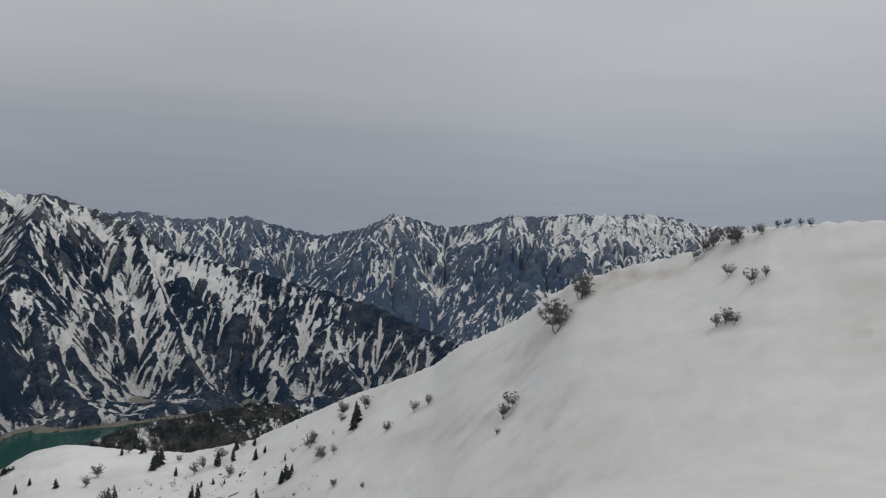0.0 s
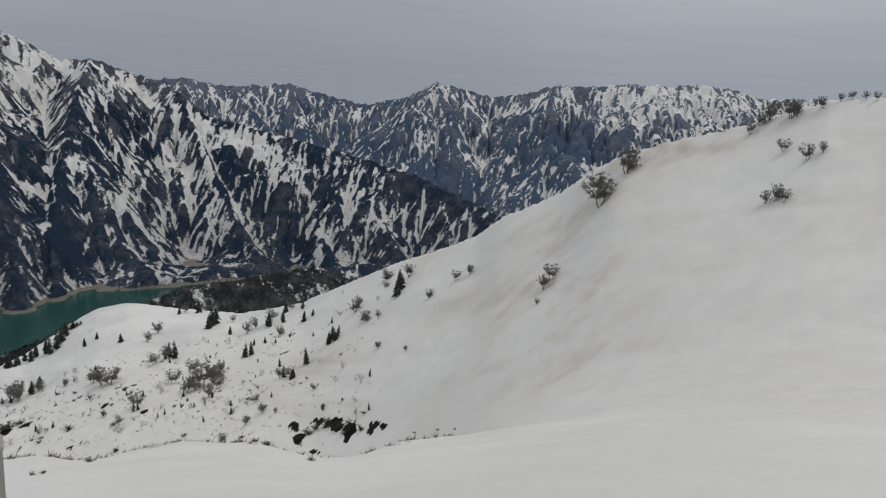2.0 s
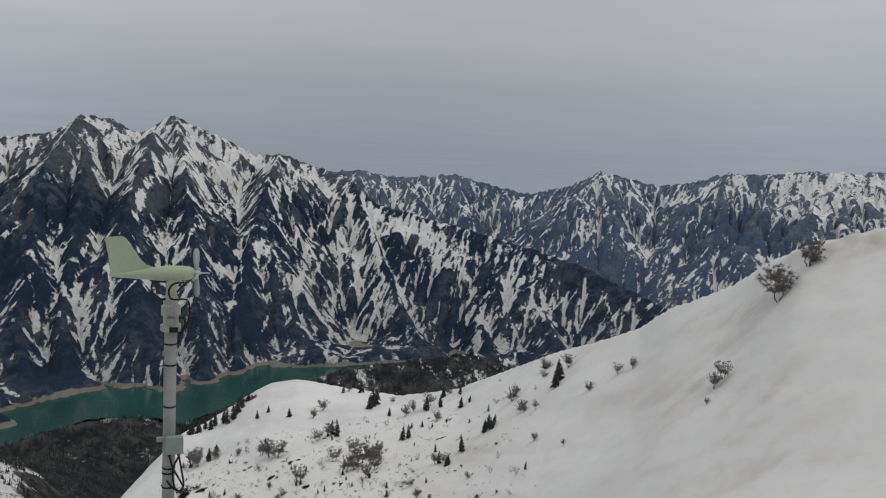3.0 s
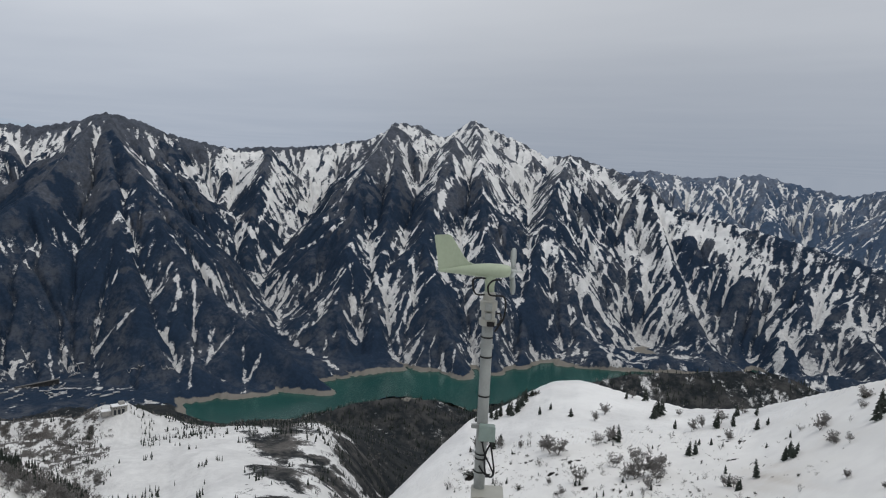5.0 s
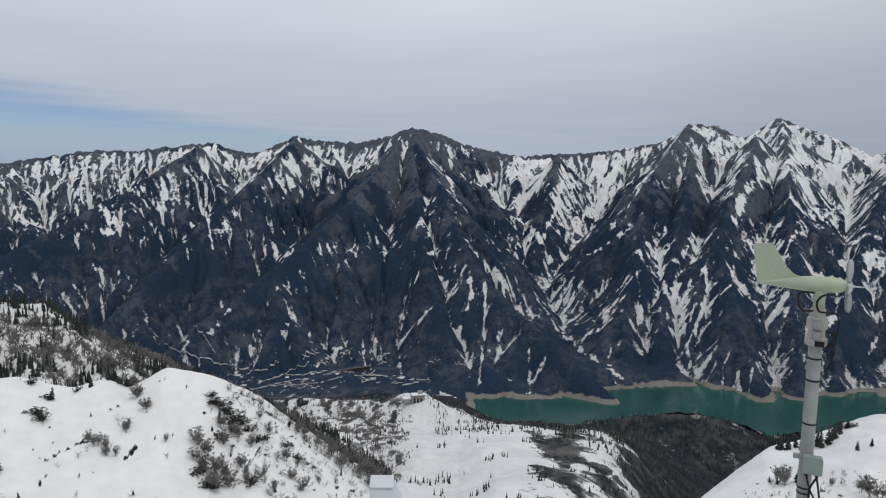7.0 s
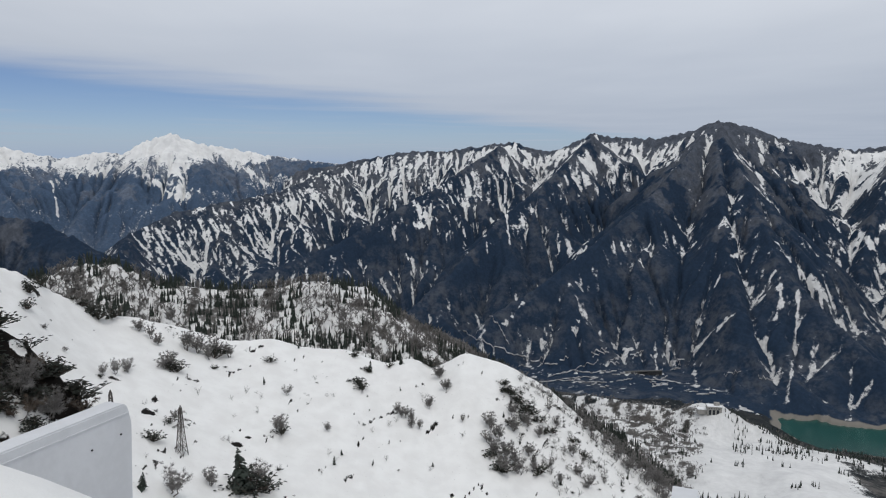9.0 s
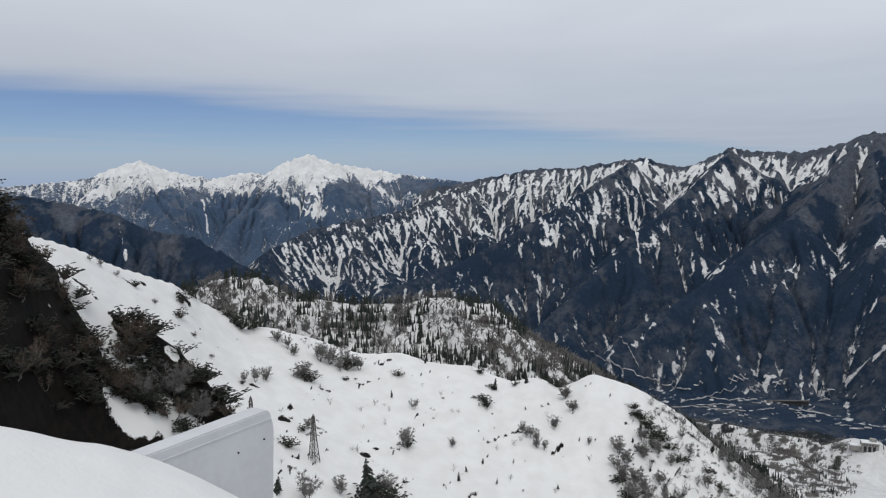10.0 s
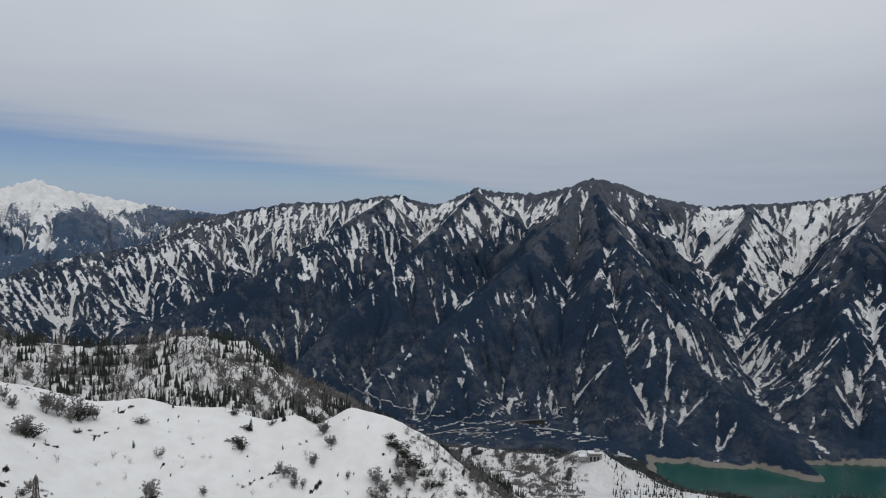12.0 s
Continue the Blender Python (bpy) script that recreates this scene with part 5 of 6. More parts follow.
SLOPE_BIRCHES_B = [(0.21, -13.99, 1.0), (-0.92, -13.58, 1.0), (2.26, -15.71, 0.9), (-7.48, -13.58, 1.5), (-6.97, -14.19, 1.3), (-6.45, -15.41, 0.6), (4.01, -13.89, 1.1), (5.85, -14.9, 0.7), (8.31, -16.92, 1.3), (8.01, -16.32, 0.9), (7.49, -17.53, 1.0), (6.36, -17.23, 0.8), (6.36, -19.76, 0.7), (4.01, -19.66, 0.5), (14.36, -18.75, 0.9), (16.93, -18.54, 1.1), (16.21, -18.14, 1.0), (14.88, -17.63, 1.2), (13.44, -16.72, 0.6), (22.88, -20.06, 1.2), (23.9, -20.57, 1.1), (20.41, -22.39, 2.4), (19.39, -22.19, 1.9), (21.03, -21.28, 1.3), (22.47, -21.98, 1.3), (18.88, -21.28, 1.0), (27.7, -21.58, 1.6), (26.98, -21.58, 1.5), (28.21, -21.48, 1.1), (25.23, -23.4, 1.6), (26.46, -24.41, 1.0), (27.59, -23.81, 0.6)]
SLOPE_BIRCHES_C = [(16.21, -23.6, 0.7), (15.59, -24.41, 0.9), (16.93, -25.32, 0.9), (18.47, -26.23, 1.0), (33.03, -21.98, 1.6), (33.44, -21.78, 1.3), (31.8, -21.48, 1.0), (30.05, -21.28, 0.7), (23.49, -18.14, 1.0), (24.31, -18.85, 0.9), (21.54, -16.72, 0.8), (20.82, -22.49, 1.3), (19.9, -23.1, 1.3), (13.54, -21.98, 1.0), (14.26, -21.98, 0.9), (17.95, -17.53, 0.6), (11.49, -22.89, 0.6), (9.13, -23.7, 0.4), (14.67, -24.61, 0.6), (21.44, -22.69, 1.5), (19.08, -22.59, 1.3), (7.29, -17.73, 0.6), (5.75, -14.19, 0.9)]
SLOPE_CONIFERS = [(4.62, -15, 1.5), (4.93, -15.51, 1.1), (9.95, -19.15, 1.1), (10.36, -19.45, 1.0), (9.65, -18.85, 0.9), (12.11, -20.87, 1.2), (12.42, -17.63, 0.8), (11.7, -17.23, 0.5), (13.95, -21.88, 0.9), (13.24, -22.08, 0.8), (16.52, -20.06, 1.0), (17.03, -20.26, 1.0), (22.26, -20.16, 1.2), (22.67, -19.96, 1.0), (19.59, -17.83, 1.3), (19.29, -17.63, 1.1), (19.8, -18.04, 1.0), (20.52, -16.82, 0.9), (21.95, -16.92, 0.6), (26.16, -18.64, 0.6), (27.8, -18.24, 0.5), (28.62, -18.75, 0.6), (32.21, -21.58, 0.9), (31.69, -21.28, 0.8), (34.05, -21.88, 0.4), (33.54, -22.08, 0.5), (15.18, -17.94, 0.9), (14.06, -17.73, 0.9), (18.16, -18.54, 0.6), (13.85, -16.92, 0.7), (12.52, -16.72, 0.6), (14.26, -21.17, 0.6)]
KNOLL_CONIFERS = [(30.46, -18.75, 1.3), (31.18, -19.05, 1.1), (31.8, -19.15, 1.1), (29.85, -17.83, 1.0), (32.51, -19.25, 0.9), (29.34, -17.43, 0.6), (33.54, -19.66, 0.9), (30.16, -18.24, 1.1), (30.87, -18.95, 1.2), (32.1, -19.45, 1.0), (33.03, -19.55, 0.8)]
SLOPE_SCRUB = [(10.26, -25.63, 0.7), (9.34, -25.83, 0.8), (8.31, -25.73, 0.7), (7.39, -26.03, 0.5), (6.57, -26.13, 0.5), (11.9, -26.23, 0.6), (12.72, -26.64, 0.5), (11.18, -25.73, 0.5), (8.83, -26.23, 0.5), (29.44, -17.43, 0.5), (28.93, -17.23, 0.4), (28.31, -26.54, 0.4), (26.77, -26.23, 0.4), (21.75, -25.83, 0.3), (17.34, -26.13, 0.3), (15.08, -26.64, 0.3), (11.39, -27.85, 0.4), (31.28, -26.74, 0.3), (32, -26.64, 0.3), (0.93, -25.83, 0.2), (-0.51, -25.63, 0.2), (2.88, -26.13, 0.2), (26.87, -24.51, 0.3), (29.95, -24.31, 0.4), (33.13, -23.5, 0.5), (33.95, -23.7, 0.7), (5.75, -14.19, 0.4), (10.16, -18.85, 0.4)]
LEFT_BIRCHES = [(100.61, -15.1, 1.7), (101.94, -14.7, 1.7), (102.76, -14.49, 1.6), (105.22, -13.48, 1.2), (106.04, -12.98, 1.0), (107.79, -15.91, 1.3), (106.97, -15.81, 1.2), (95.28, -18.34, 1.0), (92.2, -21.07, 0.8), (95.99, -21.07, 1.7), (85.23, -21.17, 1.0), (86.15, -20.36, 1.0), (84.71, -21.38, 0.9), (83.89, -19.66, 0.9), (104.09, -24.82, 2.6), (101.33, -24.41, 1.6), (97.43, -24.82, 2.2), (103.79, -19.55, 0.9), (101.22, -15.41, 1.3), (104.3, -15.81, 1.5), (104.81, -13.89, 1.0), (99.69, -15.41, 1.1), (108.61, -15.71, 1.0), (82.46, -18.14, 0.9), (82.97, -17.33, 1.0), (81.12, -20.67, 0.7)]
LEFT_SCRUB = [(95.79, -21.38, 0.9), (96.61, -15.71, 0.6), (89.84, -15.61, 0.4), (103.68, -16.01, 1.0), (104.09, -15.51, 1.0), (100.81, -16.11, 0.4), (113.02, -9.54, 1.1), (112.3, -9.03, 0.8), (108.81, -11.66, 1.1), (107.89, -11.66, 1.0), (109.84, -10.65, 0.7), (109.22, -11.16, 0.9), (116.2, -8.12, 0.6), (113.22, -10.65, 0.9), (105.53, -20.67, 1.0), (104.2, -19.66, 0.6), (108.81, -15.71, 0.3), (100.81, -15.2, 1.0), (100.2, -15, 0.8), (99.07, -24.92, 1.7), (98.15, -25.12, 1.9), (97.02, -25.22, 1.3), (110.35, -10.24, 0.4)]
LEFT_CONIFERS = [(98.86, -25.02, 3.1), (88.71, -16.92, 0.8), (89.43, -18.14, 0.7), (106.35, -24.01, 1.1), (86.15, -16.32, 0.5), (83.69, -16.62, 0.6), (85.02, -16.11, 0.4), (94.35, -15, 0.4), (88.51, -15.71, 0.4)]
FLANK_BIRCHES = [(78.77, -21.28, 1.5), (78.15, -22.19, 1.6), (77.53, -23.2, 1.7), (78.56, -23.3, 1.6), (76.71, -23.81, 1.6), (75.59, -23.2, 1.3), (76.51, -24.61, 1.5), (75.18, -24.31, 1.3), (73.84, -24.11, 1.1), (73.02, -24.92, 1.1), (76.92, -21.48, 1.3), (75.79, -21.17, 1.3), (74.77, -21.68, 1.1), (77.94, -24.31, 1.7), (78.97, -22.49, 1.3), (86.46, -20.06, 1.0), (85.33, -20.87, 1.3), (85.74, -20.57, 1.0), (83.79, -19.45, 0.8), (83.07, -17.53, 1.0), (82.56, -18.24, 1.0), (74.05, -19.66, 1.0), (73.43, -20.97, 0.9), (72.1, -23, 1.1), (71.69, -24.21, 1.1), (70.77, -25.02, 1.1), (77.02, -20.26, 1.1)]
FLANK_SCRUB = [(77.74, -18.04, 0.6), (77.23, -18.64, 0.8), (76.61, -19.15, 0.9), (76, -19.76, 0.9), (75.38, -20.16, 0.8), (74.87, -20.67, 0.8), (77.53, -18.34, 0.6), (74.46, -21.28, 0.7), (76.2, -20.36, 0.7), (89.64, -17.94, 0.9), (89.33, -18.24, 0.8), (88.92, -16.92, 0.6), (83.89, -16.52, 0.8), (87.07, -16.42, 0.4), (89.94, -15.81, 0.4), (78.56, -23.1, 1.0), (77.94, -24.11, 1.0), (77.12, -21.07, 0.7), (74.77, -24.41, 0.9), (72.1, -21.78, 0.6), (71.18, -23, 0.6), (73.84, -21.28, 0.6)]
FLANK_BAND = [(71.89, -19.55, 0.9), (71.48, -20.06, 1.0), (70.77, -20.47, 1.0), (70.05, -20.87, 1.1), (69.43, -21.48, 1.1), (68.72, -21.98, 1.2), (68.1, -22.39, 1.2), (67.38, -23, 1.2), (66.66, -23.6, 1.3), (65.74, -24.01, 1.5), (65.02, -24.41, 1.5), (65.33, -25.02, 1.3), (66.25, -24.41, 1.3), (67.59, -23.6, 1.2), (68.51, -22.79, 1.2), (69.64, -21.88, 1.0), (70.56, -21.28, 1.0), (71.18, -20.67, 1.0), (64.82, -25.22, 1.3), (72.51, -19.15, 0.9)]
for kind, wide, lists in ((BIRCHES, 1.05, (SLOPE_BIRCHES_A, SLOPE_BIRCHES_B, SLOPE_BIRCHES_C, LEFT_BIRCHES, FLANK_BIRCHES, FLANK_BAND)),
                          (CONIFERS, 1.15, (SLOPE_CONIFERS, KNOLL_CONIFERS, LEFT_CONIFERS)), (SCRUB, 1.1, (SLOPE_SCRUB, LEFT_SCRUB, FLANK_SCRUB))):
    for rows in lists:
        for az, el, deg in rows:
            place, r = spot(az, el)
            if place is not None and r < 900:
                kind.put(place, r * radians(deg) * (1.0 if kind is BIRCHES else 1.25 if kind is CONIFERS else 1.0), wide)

# the bank by the building
rng = random.Random(7)
for i in range(400):
    az = rng.uniform(107.3, 127) if i % 3 else rng.uniform(115, 127)
    top = float(np.interp(az, BANK[:, 0], BANK[:, 1]))
    place, r = spot(az, rng.uniform(max(-21, top - 13), top - 0.1), near)
    if place is None or not 25 < r < 75 or cloudy(np.array([place.x / 5.5]), np.array([place.y / 5.5]), 39, 3)[0] < -0.25:
        continue
    if i % 5 < 3:
        SCRUB.put(place, rng.uniform(0.7, 1.5), 1.3)
    elif i % 5 == 4:
        BROWN_SHRUBS.put(place, rng.uniform(1.2, 2.4), 1.1)
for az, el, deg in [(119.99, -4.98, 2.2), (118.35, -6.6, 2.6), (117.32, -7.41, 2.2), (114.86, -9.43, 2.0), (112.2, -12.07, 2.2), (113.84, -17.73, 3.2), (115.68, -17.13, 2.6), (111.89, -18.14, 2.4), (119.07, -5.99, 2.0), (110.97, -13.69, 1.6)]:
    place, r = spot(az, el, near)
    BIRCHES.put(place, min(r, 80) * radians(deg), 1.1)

# smaller trees and tufts strewn along the rills
rng = random.Random(19)
THICKET = []
strewn = 0
while strewn < 1000:
    az = 4 + 32 * math.sqrt(rng.random()) if strewn % 4 else rng.uniform(66, 106)
    lo, hi = (-25.0, float(np.interp(az, CREST[:, 0], CREST[:, 1])) - 0.4)
    el = rng.uniform(lo, hi)
    place, r = spot(az, el, near)
    strewn += 1
    if place is None or r < 90 or float(cloudy(np.array([place.x / 30]), np.array([place.y / 30]), 93, 2)[0]) < 0.0:
        continue
    if rng.random() < 0.72:
        THICKET.append((place, rng.uniform(1.8, 4.8)))
    elif rng.random() < 0.5:
        CONIFERS.put(place, rng.uniform(2, 4.5), 1.0)
    else:
        SCRUB.put(place, rng.uniform(0.6, 1.3), 1.3)

for i in range(560):
    az = rng.uniform(62.5, 76.5)
    crest = float(np.interp(az, CREST[:, 0], CREST[:, 1]))
    el = crest - (rng.uniform(0.1, 1.3) if i % 2 else rng.uniform(0.5, 8.0))
    place, r = spot(az, max(el, -27), near)
    if place is None or r < 120:
        continue
    if rng.random() < 0.75:
        THICKET.append((place, rng.uniform(2.0, 5.0)))
    elif i % 3 == 0:
        SCRUB.put(place, rng.uniform(0.8, 1.8), 1.3)

segs, twigs = [], []
for place, h in THICKET:
    one, fine = [], []
    grow(rng, one, fine, Vector((0, 0, -0.06)), Vector((rng.uniform(-0.4, 0.4), rng.uniform(-0.4, 0.4), 1)).normalized(), 0.5, 0.02, 1, Vector((0, 0, 0.1)))
    grow(rng, one, fine, Vector((0, 0, -0.06)), Vector((rng.uniform(-0.7, 0.7), rng.uniform(-0.7, 0.7), 1)).normalized(), 0.45, 0.02, 1, Vector((0, 0, 0.1)))
    f = h / max(b.z for _, b, _, _ in one + fine)
    segs += [(place + p * f, place + q * f, max(r0, 0.010) * h, max(r1, 0.008) * h if r1 else 0.0) for p, q, r0, r1 in one + fine]
tagged(new("birch_thicket", mesh_of("birch_thicket", *twigs_of(segs), TWIG)), "small grey leafless birches strewn over the snow slopes", "trees", kind="stuff")


# low brush along the edge of the near snow and in the rills below it
rng = random.Random(29)
segs = []


def tuft(place, h):
    for _ in range(6):
        d = Vector((rng.uniform(-1, 1), rng.uniform(-1, 1), rng.uniform(0.2, 1.0))).normalized()
        segs.append((place - Vector((0, 0, 0.05)), place + d * h * rng.uniform(0.6, 1.2), 0.05 * h + 0.012, 0.0))


def on_near(az, r):
    a = radians(az)
    return Vector((-r * math.sin(a), r * math.cos(a), float(height_on(near, np.array([az]), np.array([r]))[0])))


for i in range(2600):
    az = rng.uniform(-2, 36)
    along = float(cloudy(np.array([az / 1.7]), np.array([3.0]), 51, 3)[0]) + (0.25 if -1.2 < az < 7 or az > 14.2 else 0.0)
    if along < rng.uniform(-0.15, 0.3):
        continue
    edge = float(smooth_interp(np.array([az]), BROW, 1, 8)[0])
    tuft(on_near(az, edge * rng.gauss(0.985, 0.02)), rng.uniform(0.15, 0.5))
for i in range(2600):
    az, el = 4 + 32 * math.sqrt(rng.random()), rng.uniform(-26.3, -17.5)
    if el > float(np.interp(az, CREST[:, 0], CREST[:, 1])) - 0.3:
        continue
    place, r = spot(az, el, near)
    if place is None or r < 90:
        continue
    rill = abs(float(cloudy(np.array([(place.x * 0.62 + place.y * 0.78) / 10]), np.array([(place.y * 0.62 - place.x * 0.78) / 60]), 87, 2)[0]))
    if rill < 0.08 or (rng.random() < 0.12 and el < -21):
        for _ in range(3):
            tuft(place + Vector((rng.uniform(-1, 1), rng.uniform(-1, 1), 0.0)), rng.uniform(0.3, 0.9))
tagged(new("low_brush", mesh_of("low_brush", *twigs_of(segs), BROWN_TWIG)), "low leafless brush showing through the snow edge", "shrubs", kind="stuff")

# ---- weather mast with a propeller wind vane ----
CREAM = plain("cream_fibreglass", (0.37, 0.43, 0.31), 0.45, vary=0.06, scale=6)
GREY_PAINT = plain("grey_painted_steel", (0.25, 0.265, 0.255), 0.5, vary=0.12, scale=10, bump=0.1)
GREEN_BOX = plain("grey_green_cast_metal", (0.20, 0.26, 0.235), 0.55, vary=0.12, scale=14)
BEIGE = plain("beige_painted_steel", (0.36, 0.36, 0.32), 0.5, vary=0.08, scale=6)
BLACK = plain("black_rubber", (0.007, 0.007, 0.008), 0.85, vary=0.2, scale=20)
BLADE = plain("grey_plastic", (0.40, 0.43, 0.42), 0.45, vary=0.08, scale=10)
STEEL = plain("galvanised_steel", (0.42, 0.43, 0.43), 0.45, 0.6, vary=0.15, scale=10)


def loft(rings):
    """A skin over rings of equal count, closed at both ends."""
    n = len(rings[0])
    verts = [p for ring_ in rings for p in ring_]
    faces = []
    for k in range(len(rings) - 1):
        for i in range(n):
            j = (i + 1) % n
            faces.append((k * n + i, k * n + j, (k + 1) * n + j, (k + 1) * n + i))
    faces.append(tuple(reversed(range(n))))
    faces.append(tuple(range((len(rings) - 1) * n, len(rings) * n)))
    return verts, faces


def weather_mast(x, y, neck, turn):
    """neck: height at which the vane sits on its neck."""
    root = thing("weather_mast", "grey steel mast with a cream propeller wind vane and cable boxes", "weather station", pose(x, y, neck, 0, 0, 34) @ Matrix.Scale(1.05, 4))
    part("pole", lathe([(0.041, -3.4), (0.041, -0.34), (0.038, -0.335)], 28), GREY_PAINT, root, "grey painted steel tube", True)
    part("collar", lathe([(0.060, -0.345), (0.066, -0.34), (0.066, -0.30), (0.050, -0.29), (0.050, -0.24), (0.062, -0.235), (0.062, -0.17), (0.045, -0.16), (0.045, -0.11), (0.036, -0.10)], 28), BEIGE, root, "stepped pale cast collar")
    part("neck", lathe([(0.036, -0.11), (0.033, -0.06), (0.040, -0.015), (0.040, 0.02)], 24), CREAM, root, "", True)
    for z in (-0.27, -0.20):
        part("clamp", box_bm(0.05, 0.035, 0.05, (0.0, -0.068, z), 0.004), GREY_PAINT, root)
    part("name_plate", box_bm(0.055, 0.004, 0.035, (0.02, -0.069, -0.325), 0.001), BLACK, root, "small dark type plate")
    on = pose(-0.045, 0, 0.05, 0, -1.0, turn) @ Matrix.Diagonal((0.75, 1, 1, 1))
    # fuselage along +x: nose at 0.30, tail at -0.45
    rings = []
    for sx, rad, dz in [(0.255, 0.012, 0.004), (0.25, 0.028, 0.003), (0.225, 0.043, 0.0), (0.16, 0.050, 0.0), (0.05, 0.052, 0.0), (-0.08, 0.046, -0.002), (-0.2, 0.034, -0.006), (-0.32, 0.02, -0.012), (-0.42, 0.011, -0.016), (-0.445, 0.005, -0.017)]:
        rings.append([(sx, rad * math.cos(w), dz + rad * math.sin(w)) for w in (2 * math.pi * i / 20 for i in range(20))])
    part("fuselage", loft(rings), CREAM, root, "rounded cream vane body", True).matrix_basis = on
    fin = [(-0.06, 0.030), (-0.15, 0.055), (-0.20, 0.095), (-0.25, 0.155), (-0.30, 0.215), (-0.325, 0.238), (-0.355, 0.246), (-0.47, 0.240), (-0.485, 0.225), (-0.46, 0.12), (-0.44, 0.0), (-0.44, -0.022), (-0.3, -0.02), (-0.15, 0.0)]
    vs = [(px_, s * 0.007, pz_) for s in (-1, 1) for px_, pz_ in fin]
    n = len(fin)
    fs = [tuple(range(n)), tuple(reversed(range(n, 2 * n)))] + [(i, n + i, n + (i + 1) % n, (i + 1) % n) for i in range(n)]
    part("tail_fin", (vs, fs), CREAM, root, "tall swept cream fin").matrix_basis = on
    hub = part("propeller", lathe([(0.020, -0.02), (0.020, 0.0), (0.010, 0.025), (0.005, 0.035), (0.004, 0.085)], 16), BLADE, root, "four-bladed grey propeller", True)
    hub.matrix_basis = pose(-0.045, 0, 0.05, 0, -1.0, turn) @ pose(0.205, 0, 0, 0, 90, 0)
    for k in range(4):
        a0 = radians(8 + 90 * k)
        rings = []
        for rr, half, twist in [(0.018, 0.010, 72), (0.05, 0.017, 66), (0.10, 0.025, 60), (0.15, 0.024, 55), (0.172, 0.012, 52)]:
            c, s_ = math.cos(radians(twist)), math.sin(radians(twist))
            rings.append([(half * u * c + v * s_ * 0.003, rr, half * u * s_ + v * 0.003) for u, v in ((-1, 0), (0, 1), (1, 0), (0, -1))])
        blade = part("blade", loft(rings), BLADE, hub, "", True)
        blade.matrix_basis = Matrix.Rotation(a0, 4, "Z")
    # cables and boxes
    box = part("junction_box", box_bm(0.115, 0.075, 0.105, (0.035, -0.075, -1.115), 0.006), GREEN_BOX, root, "grey-green cable junction box")
    part("box_lid", box_bm(0.119, 0.012, 0.109, (0.035, -0.118, -1.115), 0.004), GREEN_BOX, box)
    for dx in (0.005, 0.065):
        part("cable_gland", lathe([(0.011, -0.03), (0.013, -0.01), (0.013, 0.0)], 12), BLACK, box).matrix_basis = pose(dx, -0.075, -1.165)
    part("bracket", box_bm(0.14, 0.03, 0.03, (-0.01, -0.03, -1.09), 0.003), GREY_PAINT, root)
    part("bracket", box_bm(0.10, 0.03, 0.03, (0.0, 0.0, -0.50), 0.003), GREY_PAINT, root)
    for z in (-0.43, -0.575, -0.865, -1.30, -1.335, -1.435):
        strap = part("strap", lathe([(0.044, -0.006), (0.045, 0.0), (0.044, 0.006)], 24, False), BLACK, root, "thin black cable tie")
        strap.matrix_basis = pose(0, 0, z, 3, 2, 0)
    cable("cable", [(0.08, -0.05, -0.005), (0.02, -0.08, -0.01), (-0.012, -0.085, -0.05), (0.0, -0.08, -0.11), (0.06, -0.06, -0.12)], 0.0068, BLACK, root, "looped black cable")
    cable("cable", [(-0.03, -0.06, 0.0), (-0.11, -0.05, -0.005), (-0.12, -0.055, -0.06), (-0.095, -0.06, -0.115), (-0.03, -0.06, -0.115)], 0.0068, BLACK, root)
    cable("cable", [(0.05, -0.05, -0.12), (0.105, -0.04, -0.13), (0.12, -0.04, -0.20), (0.11, -0.045, -0.28), (0.075, -0.055, -0.34), (0.05, -0.055, -0.38)], 0.0068, BLACK, root)
    cable("cable", [(0.05, -0.05, -0.25), (0.085, -0.055, -0.25), (0.09, -0.055, -0.30), (0.065, -0.06, -0.33)], 0.0068, BLACK, root)
    cable("cable", [(0.005, -0.075, -1.19), (0.03, -0.08, -1.28), (0.075, -0.08, -1.37), (0.095, -0.08, -1.42), (0.075, -0.075, -1.45), (0.03, -0.06, -1.43), (-0.01, -0.05, -1.38)], 0.0068, BLACK, root)
    cable("cable", [(0.065, -0.075, -1.19), (0.085, -0.08, -1.30), (0.10, -0.08, -1.40), (0.085, -0.08, -1.445), (0.04, -0.07, -1.42), (0.03, -0.055, -1.30), (0.065, -0.06, -1.21)], 0.0068, BLACK, root)
    case = part("equipment_cabinet", box_bm(0.22, 0.20, 0.42, (0.06, -0.06, -1.80), 0.012), BEIGE, root, "beige painted steel cabinet")
    part("cabinet_roof", box_bm(0.235, 0.225, 0.03, (0.06, -0.06, -1.58), 0.008), BEIGE, case)
    part("cabinet_door", box_bm(0.18, 0.01, 0.36, (0.06, -0.164, -1.80), 0.003), BEIGE, case)
    part("handle", box_bm(0.02, 0.02, 0.05, (0.10, -0.176, -1.77), 0.004), STEEL, case, "small steel latch")
    part("base_plate", box_bm(0.36, 0.36, 0.03, (0, 0, -3.4), 0.005), GREY_PAINT, root)
    return root


MAST = (-3.171, 4.809)
mast = weather_mast(MAST[0], MAST[1], -0.79, -4)


